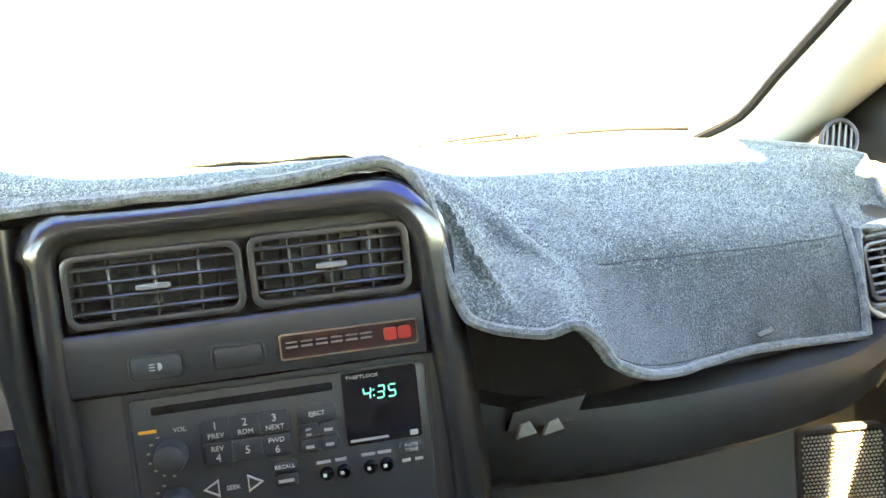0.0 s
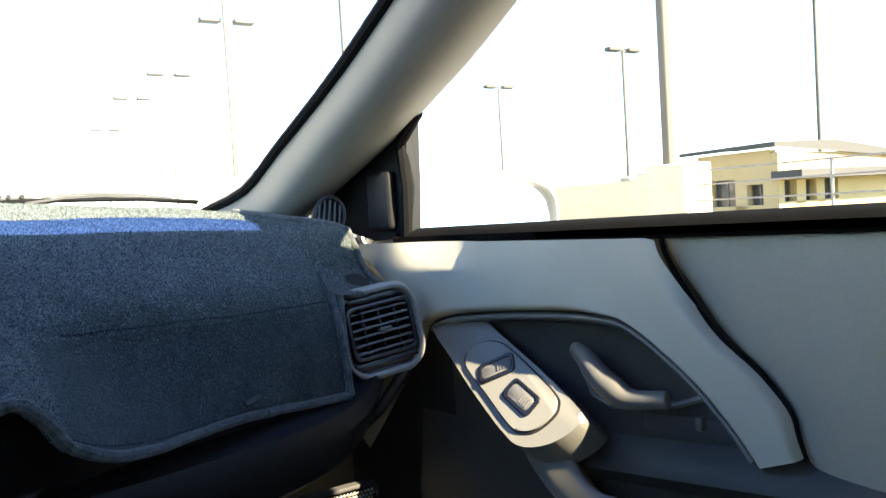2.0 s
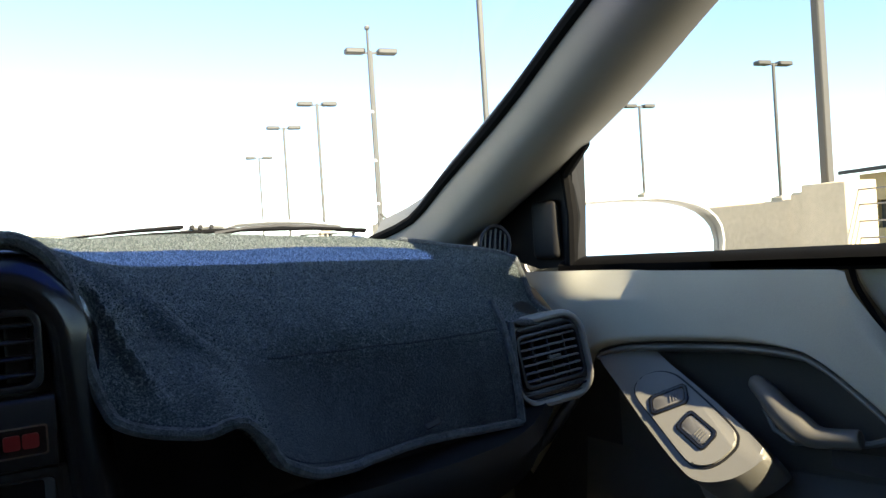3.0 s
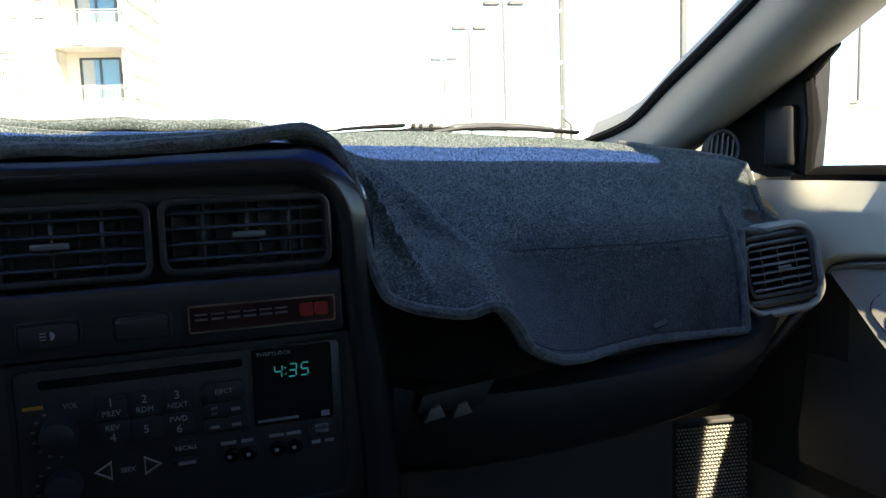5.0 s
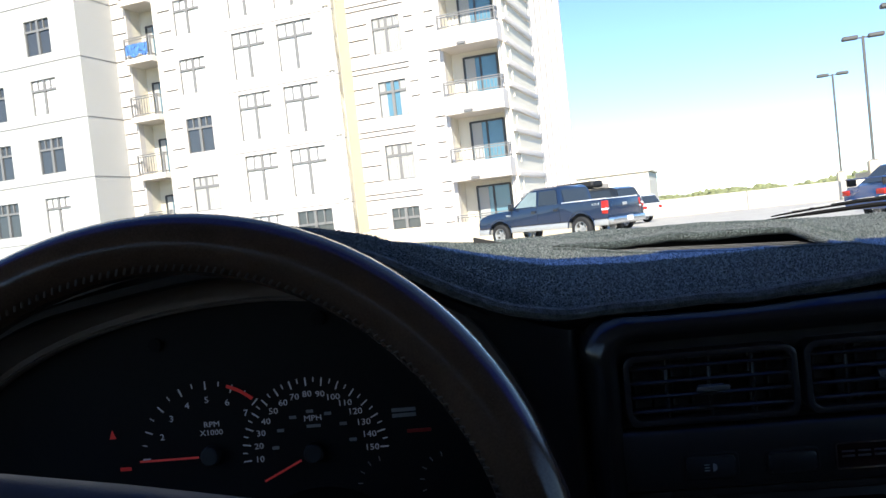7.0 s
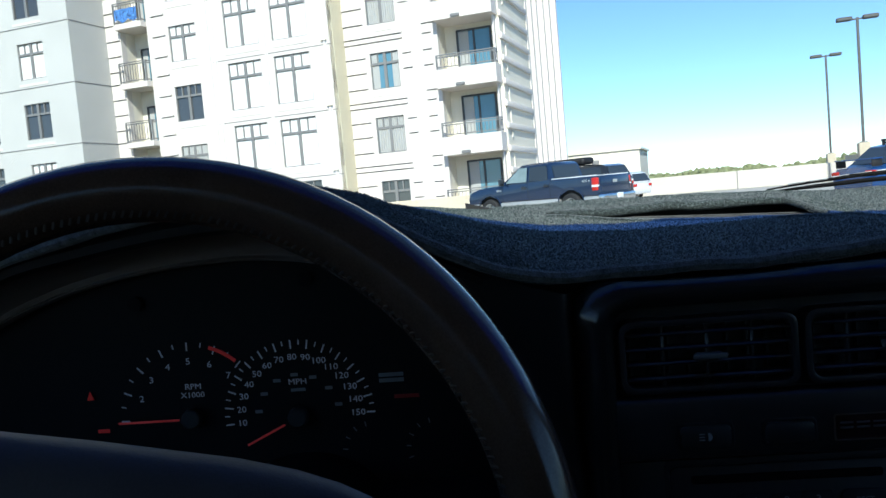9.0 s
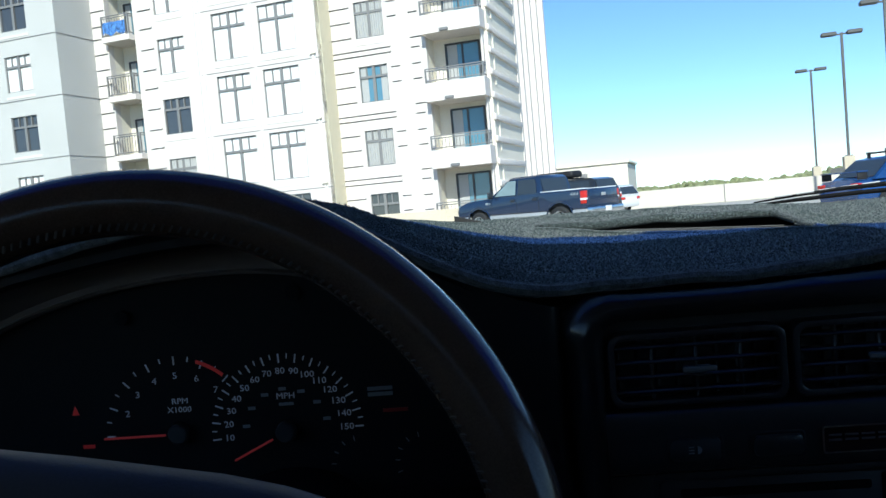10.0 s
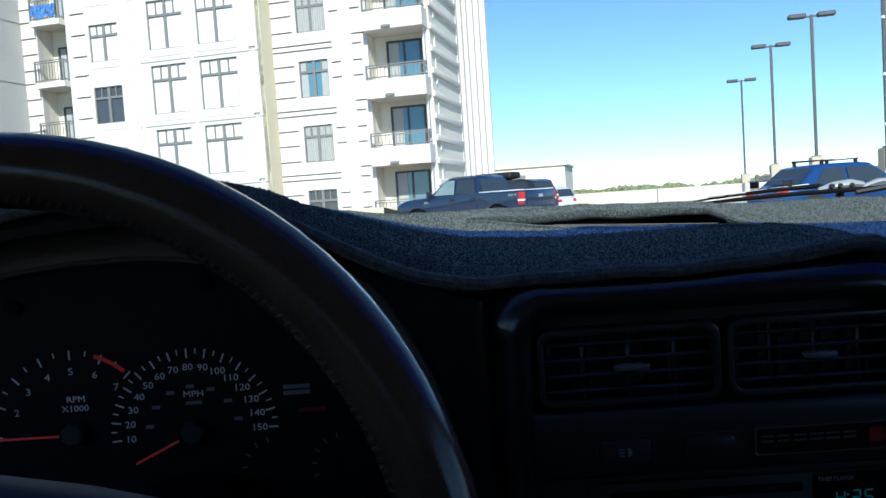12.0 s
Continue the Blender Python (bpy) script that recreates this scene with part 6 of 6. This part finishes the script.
# sewn seam along the passenger crest
bm = bmesh.new()
for k in range(60):
    x = .325 + .27 * k / 60
    a, b = mat_point(x, .735), mat_point(x + .003, .735)
    tube(bm, [a + Vector((0, -.004, .004)), b + Vector((0, -.004, .004))], .0009, 4)
tagged(part("seam", bm, M["black"], mat, smooth=False), "dark sewn seam")
bm = bmesh.new()
for k in range(120):
    x = .205 + .39 * k / 120
    p, q = mat_point(x, .955), mat_point(x + .0018, .955)
    tube(bm, [p + Vector((0, -.0055, 0)), q + Vector((0, -.0055, 0))], .0006, 4)
tagged(part("hem_stitching", bm, M["black"], mat, smooth=False), "dark hem stitching")
bm = bmesh.new()
p = mat_point(.485, .93)
box(bm, (0, 0, 0), (.022, .002, .006), .001, 1, m=pose(p.x, p.y - .0075, p.z, -30, -6, 18))
tagged(part("fabric_tag", bm, M["black"], mat), "small black sewn fabric tag")

# ---- steering wheel ----
wheel_m = pose(-.311, .482, .9715, -13.4, 0, 2)
steer = empty("steering_wheel", wheel_m, "black leather with warm sheen in its colour steering wheel with stitched rim", "steering wheel")
bm = bmesh.new()
R, r = .1778, .0150
rows = []
for k in range(96):
    a = k * math.tau / 96
    bump = 1 + .05 * math.sin(a * 2) ** 2
    rows.append([((R + r * bump * math.cos(b)) * math.cos(a), r * bump * math.sin(b), (R + r * bump * math.cos(b)) * math.sin(a)) for b in [q * math.tau / 16 for q in range(16)]])
grid_faces(bm, rows, close_u=True, close_v=True)
part("rim", bm, M["leather"], steer)
bm = bmesh.new()
for k in range(260):
    a = k * math.tau / 260
    c = R - r * .82
    o = Vector((math.cos(a), 0, math.sin(a)))
    t = Vector((-math.sin(a), 0, math.cos(a)))
    p = o * c + Vector((0, -r * .62, 0))
    tube(bm, [p - t * .0009 + o * .002, p + t * .0009 - o * .002 + Vector((0, .001, 0))], .0007, 4)
tagged(part("stitching", bm, M["thread"], steer, smooth=False), "fine leather stitching")
bm = bmesh.new()
tube(bm, [(0, -.02, 0), (0, .10, -.035), (0, .33, -.115)], [.03, .032, .034], 16)
part("column", bm, M["black"], steer)
# airbag cover
bm = bmesh.new()
rows = []
for k in range(11):
    q = k / 10
    s = math.cos(q * math.pi / 2) ** .45 if q < 1 else 0.0
    row = []
    for a in [j * math.tau / 40 for j in range(40)]:
        c, d = math.cos(a), math.sin(a)
        x = .004 + .142 * math.copysign(abs(c) ** .5, c) * (1 - .10 * (d < 0) * abs(d))
        z = -.018 + .084 * math.copysign(abs(d) ** .6, d) - .17 * x
        row.append((x * (1 - .55 * q ** 2.2), -.030 - .030 * q ** .8, .004 + z * (1 - .55 * q ** 2.2)))
    rows.append(row)
vs = grid_faces(bm, rows, close_v=True)
bm.faces.new(vs[-1])
part("airbag_cover", bm, M["cover_grey"], steer, "padded black airbag cover")
for sx, sz in ((-1, -.25), (1, -.25), (-.35, -1), (.35, -1)):
    bm = bmesh.new()
    v = Vector((sx, 0, sz)).normalized()
    tube(bm, [v * .07 + Vector((0, -.02, 0)), v * .12 + Vector((0, -.012, 0)), v * (R - .004)], [.022, .018, .014], 10, flat=.5, up=(0, 1, 0))
    part("spoke", bm, M["black"], steer)

# ---- passenger door ----
door = empty("door_1", None, "grey vinyl passenger door panel with armrest and handle", "car door", kind="structure")


def door_x(y, z):
    """The panel's inner skin: it bulges into the cabin below the glass."""
    b = math.exp(-(max(0, 1.0 - z) / .17) ** 2)
    flare = .46 * max(0, z - .982) * math.exp(-((y - .842) / .056) ** 4)
    return .785 + flare - .022 * b - .004 * max(0, (y - .80) / .13) ** 2


def panel(yz0, yz1, n=40, m=24):
    (y0, z0), (y1, z1) = yz0, yz1
    return [[(door_x(y0 + (y1 - y0) * i / n, z0 + (z1 - z0) * j / m), y0 + (y1 - y0) * i / n, z0 + (z1 - z0) * j / m) for j in range(m + 1)] for i in range(n + 1)]


def arch_z(y):
    """The upper edge of the armrest hollow."""
    return spline((.40, .45, .493, .508, .532, .566, .586, .610, .661, .711, .793, .848, .878, .89), (.72, .775, .841, .860, .887, .915, .929, .939, .942, .940, .934, .926, .913, .900), y)


# upper vinyl, from the arch to the sill; its rear edge follows the seam
def seam_y(z):
    return spline((.70, .80, .848, .862, .894, .929, .983, 1.003, 1.017, 1.03), (.40, .430, .445, .447, .468, .506, .543, .553, .556, .558), z)


bm = bmesh.new()
rows = []
NU, NV = 72, 30
for i in range(NU + 1):
    u = i / NU
    # inner edge along the arch, outer edge along the sill and then down the seam
    if u < .22:
        yl = 1.02 - .14 * u / .22
        zl = .905 - (yl - .88) * 1.2
    else:
        yl = .88 - .402 * (u - .22) / .78
        zl = arch_z(yl)
    if u < .62:
        yu, zu = 1.02 - .463 * u / .62, 1.014
    else:
        zu = 1.014 - .182 * (u - .62) / .38
        yu = seam_y(zu)
    row = []
    for j in range(NV + 1):
        f = j / NV
        y, z = yl + (yu - yl) * f, zl + (zu - zl) * f
        roll = .012 * max(0, 1 - f / .10) ** 2 + .014 * max(0, 1 - (1 - f) / .16) ** 2 * min(1, max(0, (u - .60) / .06)) * min(1, max(0, (1.0 - z) / .06))
        row.append((door_x(y, z) - .012 + roll, y, z))
    rows.append(row)
grid_faces(bm, rows)
bmesh.ops.recalc_face_normals(bm, faces=bm.faces)
part("upper_vinyl", bm, M["trim_grey"], door, "grained grey vinyl upper panel")
# rear vinyl insert behind the seam
bm = bmesh.new()
rows = []
for j in range(22):
    z = .80 + .224 * j / 21
    ymax = seam_y(z) + .004
    row = []
    for i in range(30):
        y = ymax - (ymax + .45) * (i / 29) ** 2.2
        roll = .004 * max(0, 1 - (ymax - y) / .010) ** 2 + .016 * math.exp(-(ymax - y) / .04) * min(1, max(0, (1.02 - z) / .06))
        row.append((door_x(y, z) - .009 + roll + .11 * max(0, z - .87), y, z))
    rows.append(row)
grid_faces(bm, rows)
bmesh.ops.solidify(bm, geom=list(bm.faces), thickness=-.008)
part("rear_vinyl", bm, M["insert_grey"], door, "grained grey vinyl rear panel")
bm = bmesh.new()
tube(bm, [(door_x(seam_y(z), z) + .001, seam_y(z) + .001, z) for z in [1.020 - .19 * k / 30 for k in range(31)]], .0026, 8)
part("panel_seam", bm, M["rubber"], door, "dark seam between the vinyl panels")
# dark core behind everything
bm = bmesh.new()
box(bm, (.815, .11, .645), (.03, 2.40, .75))
part("core", bm, M["trim_dark"], door, smooth=False)
# hollow behind the handle
bm = bmesh.new()
rows = []
for i in range(40):
    y = .87 - .44 * i / 39
    zt = arch_z(y)
    rows.append([(door_x(y, zt) - .004, y, zt), (.786, y, zt - .006), (.792, y, zt - .035), (.794, y, .76)])
grid_faces(bm, rows)
bmesh.ops.solidify(bm, geom=list(bm.faces), thickness=-.004)
part("handle_hollow", bm, M["trim_dark"], door)
# dark panel in front of the armrest
bm = bmesh.new()
grid_faces(bm, [[(.798 - .004 * math.sin(z * 9), y, z) for z in (.40, .55, .70, .80, .90)] for y in (1.10, 1.0, .93, .87, .80)])
bmesh.ops.solidify(bm, geom=list(bm.faces), thickness=-.006)
part("front_panel", bm, M["door_dark"], door, "dark plastic front panel")
# arch rim: the raised edge of the dark moulding, set under the vinyl's overhang
bm = bmesh.new()
rows = []
for k in range(57):
    y = .876 - .395 * k / 56
    z = arch_z(y)
    d = Vector((0, -.395 / 56, arch_z(y - .395 / 56) - z)).normalized()
    inn = Vector((0, -d.z, d.y))
    c = Vector((door_x(y, z), y, z))
    rows.append([c + inn * o + Vector((dx, 0, 0)) for o, dx in ((.002, .006), (.003, .000), (.0042, -.003), (.0058, -.0038), (.0074, -.003), (.009, .000), (.011, .006), (.013, .012))])
grid_faces(bm, rows)
part("arch_rim", bm, M["pod_grey"], door, "dim grey raised rim of the hollow")
# waist seal
bm = bmesh.new()
rows = []
for i in range(31):
    y = .925 - 1.38 * i / 30
    z = 1.016 + .006 * min(1, i / 12)
    d = .016 * math.exp(-((y - .842) / .062) ** 4)
    rows.append([(.778 + d, y, z - .008), (.757 + d, y, z - .006), (.7545 + d, y, z - .003), (.7545 + d, y, z + .004), (.758 + d, y, z + .008), (.768 + d * .7, y, z + .011), (.782 + d * .3, y, z + .014), (.795, y, z + .012), (.800, y, z)])
grid_faces(bm, rows)
bmesh.ops.solidify(bm, geom=list(bm.faces), thickness=.003)
part("waist_seal", bm, M["rubber"], door, "black rubber waist seal")
# sail panel in the window's front corner
bm = bmesh.new()
tri = [(1.10, 1.045), (.97, 1.016), (.906, 1.020), (.900, 1.10), (.898, 1.160), (.985, 1.125), (1.06, 1.105)]
a = [bm.verts.new((.764, y, z)) for y, z in tri]
b = [bm.verts.new((.785, y, z)) for y, z in tri]
bm.faces.new(a)
bm.faces.new(b[::-1])
for i in range(7):
    bm.faces.new((a[i], b[i], b[(i + 1) % 7], a[(i + 1) % 7]))
part("sail_panel", bm, M["black"], door, "black plastic sail panel", smooth=False)
bm = bmesh.new()
tube(bm, [(.766, .912, 1.022), (.764, .900, 1.08), (.762, .908, 1.135), (.750, .86, 1.165)], .008, 8)
part("glass_channel", bm, M["rubber"], door)
bm = bmesh.new()
box(bm, (.758, .945, 1.066), (.014, .048, .074), .007, 3)
part("sail_cover", bm, M["black"], door)

# armrest: a slanted pod with the switch plate, then the pull strap
def slab_along(pts_w, thick, name, mat, label="", bev=True):
    """A padded bar: rows of (centre, half width vector, up vector)."""
    bm = bmesh.new()
    rows = []
    n = len(pts_w)
    keys = [k / (n - 1) for k in range(n)]
    flat = [[*c, *hw, *up] for c, hw, up in pts_w]
    for k in range(6 * (n - 1) + 1):
        q = [spline(keys, [row[i] for row in flat], k / (6 * (n - 1))) for i in range(9)]
        c, hw, up = Vector(q[:3]), Vector(q[3:6]), Vector(q[6:])
        prof = [(-1, -.9)] + [(-math.copysign(abs(math.cos(a)) ** .55, math.cos(a)), math.sin(a) ** .7) for a in [math.pi * j / 16 for j in range(17)]] + [(1, -.9)]
        rows.append([c + hw * u + up * v for u, v in prof])
    vs = grid_faces(bm, rows, close_v=True)
    bm.faces.new(vs[0])
    bm.faces.new(vs[-1][::-1])
    return part(name, bm, mat, door, label)


UPV = Vector((-.80, -.05, .60)).normalized()
ALONG = Vector((.02, -.115, -.088))
ALONG = (ALONG - UPV * ALONG.dot(UPV)).normalized()
ACROSS = ALONG.cross(UPV).normalized()
PM = Matrix(((ALONG.x, -UPV.x, ACROSS.x, .738), (ALONG.y, -UPV.y, ACROSS.y, .735), (ALONG.z, -UPV.z, ACROSS.z, .868), (0, 0, 0, 1)))


def soft_outline(corners, n=6):
    """A smooth closed curve through a few corners."""
    out = []
    m = len(corners)
    for i in range(m):
        p0, p1, p2, p3 = (Vector(corners[(i + k) % m]) for k in (-1, 0, 1, 2))
        for k in range(n):
            t = k / n
            q = .5 * ((2 * p1) + (p2 - p0) * t + (2 * p0 - 5 * p1 + 4 * p2 - p3) * t * t + (3 * p1 - p0 - 3 * p2 + p3) * t ** 3)
            out.append((q.x, q.y))
    return out


bm = bmesh.new()
prism(bm, soft_outline([(-.150, .006), (-.132, -.014), (-.093, -.032), (-.050, -.0335), (.040, -.0345), (.100, -.031), (.108, -.020), (.098, .010), (.074, .033), (.044, .037), (-.020, .032), (-.083, .024), (-.138, .017)]), .0005, .050, .006, 4, m=PM)
pod = part("armrest_pod", bm, M["pod_grey"], door, "grey armrest pod")
outline = soft_outline([(-.067, .002), (-.058, -.015), (-.040, -.0255), (-.015, -.0285), (.058, -.0265), (.076, -.019), (.079, -.006), (.075, .011), (.064, .022), (.048, .0265), (-.005, .022), (-.056, .0165)])
plate = bmesh.new()
prism(plate, outline, -.0030, .006, .0018, 3, m=PM)
plate_ob = part("switch_plate", plate, M["plate_grey"], door, "grey switch plate")
gap = bmesh.new()
ring(gap, [(.005 + (x - .005) * 1.035, z * 1.075) for x, z in outline], [(x * 1.002, z * 1.004) for x, z in outline], -.0006, .004)
bmesh.ops.transform(gap, matrix=PM, verts=gap.verts)
part("plate_gap", gap, M["black"], plate_ob)
for u, w, turn, kind in ((-.0165, -.004, 58, "window_switch"), (.0355, -.001, 2, "lock_switch")):
    sm = PM @ pose(u, -.0030, w, 0, turn, 0)
    bm = bmesh.new()
    ring(bm, rounded(-.0225, .0225, -.0125, .0125, .006), rounded(-.0185, .0185, -.0085, .0085, .004), -.0022, .003, .001)
    bmesh.ops.transform(bm, matrix=sm, verts=bm.verts)
    sw = part(kind, bm, M["gloss_black"], plate_ob, "black rocker switch")
    bm = bmesh.new()
    prism(bm, rounded(-.0175, .0175, -.0075, .0075, .0035), -.0016, .003, .0012)
    for k in range(4):
        box(bm, (.003 + .0034 * k, -.0020, 0), (.0012, .0016, .010))
    bmesh.ops.transform(bm, matrix=sm, verts=bm.verts)
    part("rocker", bm, M["vent_grey"], sw)
# pull strap from the pod down to the pocket
slab_along([((.756, .690, .826), (.004, -.040, .024), UPV * .014), ((.752, .690, .806), (.004, -.026, .014), UPV * .014), ((.748, .676, .785), (.004, -.020, .014), UPV * .014), ((.746, .655, .766), (.003, -.012, .017), UPV * .013),
            ((.745, .620, .752), (.002, -.004, .018), UPV * .012), ((.745, .56, .756), (.002, .004, .016), UPV * .011), ((.745, .48, .768), (.002, .004, .016), UPV * .011), ((.748, .30, .79), (.002, .004, .018), UPV * .011), ((.75, -.1, .80), (.002, 0, .02), UPV * .011)], .02, "pull_strap", M["pod_grey"], "grey armrest pull")
# pocket behind the strap
bm = bmesh.new()
rows = [[(x, y, z + .02 * min(1, (.66 - y) / .3)) for x, z in ((.790, .815), (.772, .800), (.766, .785), (.780, .770))] for y in (.66, .6, .5, .4, .2, -.1)]
grid_faces(bm, rows)
bmesh.ops.solidify(bm, geom=list(bm.faces), thickness=.004)
part("pocket_ledge", bm, M["trim_dark"], door)
# inside handle: a curved lever in its cup
bm = bmesh.new()
lever, girth = [], []
for k in range(33):
    f = k / 32
    lever.append((spline((0, .3, .7, 1), (.768, .753, .749, .752), f), spline((0, .2, .45, .7, 1), (.664, .641, .612, .585, .549), f), spline((0, .2, .45, .7, 1), (.905, .896, .875, .866, .870), f)))
    girth.append(spline((0, .06, .3, .5, .75, .95, 1), (.003, .0075, .0110, .0125, .0085, .0078, .004), f))
tube(bm, lever, girth, 16, flat=1.1)
part("door_lever", bm, M["trim_dark"], door, "grey curved door lever")
bm = bmesh.new()
cup = [(.790, .668, .874), (.786, .655, .855), (.784, .635, .847), (.784, .598, .852), (.786, .560, .857), (.790, .530, .868)]
tube(bm, cup, .0035, 8)
part("cup_rim", bm, M["trim_dark"], door)
bm = bmesh.new()
box(bm, (.797, .55, .836), (.012, .105, .020), .003)
part("lock_slot", bm, M["door_dark"], door)
bm = bmesh.new()
box(bm, (.790, .540, .842), (.012, .008, .014), .003)
part("lock_slider", bm, M["trim_dark"], door)
# lower panel: dark moulding, carpet strip and the speaker
bm = bmesh.new()
rows = [[(x, y, z) for x, z in ((.792, .80), (.786, .74), (.780, .70), (.783, .66))] for y in (.93, .8, .6, .3, -.4)]
grid_faces(bm, rows)
bmesh.ops.solidify(bm, geom=list(bm.faces), thickness=.006)
part("lower_moulding", bm, M["trim_dark"], door)
bm = bmesh.new()
rows = [[(.794, y, .752), (.760, y, .752)] + [(.724 - .03 * (k / 6), y, .742 - .385 * k / 6) for k in range(7)] for y in (.66, .5, .2, -.4)]
grid_faces(bm, rows)
bmesh.ops.solidify(bm, geom=list(bm.faces), thickness=.006)
part("lower_carpet", bm, M["floor_carpet"], door, "grey carpeted lower door")
# speaker low in the footwell
speaker = empty("door_speaker", pose(.692, .985, .636, 0, 0, -10), "grey perforated speaker grille low in the footwell", "speaker grille")
bm = bmesh.new()
ring(bm, rounded(-.055, .055, -.16, .075, .012), rounded(-.050, .050, -.155, .070, .010), -.004, .01, .001)
part("frame", bm, M["door_dark"], speaker)
bm = bmesh.new()
for i in range(21):
    for j in range(46):
        x, z = -.048 + .0048 * i + (.0024 if j % 2 else 0), -.152 + .0048 * j
        if x < .049:
            v = [bm.verts.new((x + .0024 * dx, -.001 if dx or dz else -.003, z + .0026 * dz)) for dx, dz in ((-1, 0), (0, -1), (1, 0), (0, 1))]
            c = bm.verts.new((x, -.0032, z))
            for q in range(4):
                bm.faces.new((v[q], v[(q + 1) % 4], c))
part("mesh", bm, M["speaker"], speaker, smooth=False)
bm = bmesh.new()
box(bm, (0, .004, -.04), (.10, .002, .225))
part("backing", bm, M["black"], speaker, smooth=False)
# sill strip at the kick panel
bm = bmesh.new()
tube(bm, [(.606, .985, .715), (.598, .975, .66), (.588, .96, .55), (.58, .94, .35)], .009, 8, flat=1.8)
tagged(part("door_edge_trim", bm, M["trim_grey"]), "pale grey edge trim beside the footwell", "edge trim")
# trim strip that closes the dashboard's end
bm = bmesh.new()
tube(bm, [(.716, .856, .893), (.710, .852, .884), (.698, .850, .871), (.664, .855, .835), (.630, .87, .805)], [.004, .006, .006, .005, .004], 12, flat=1.3)
part("end_trim", bm, M["charcoal"], dash, "charcoal end strip")
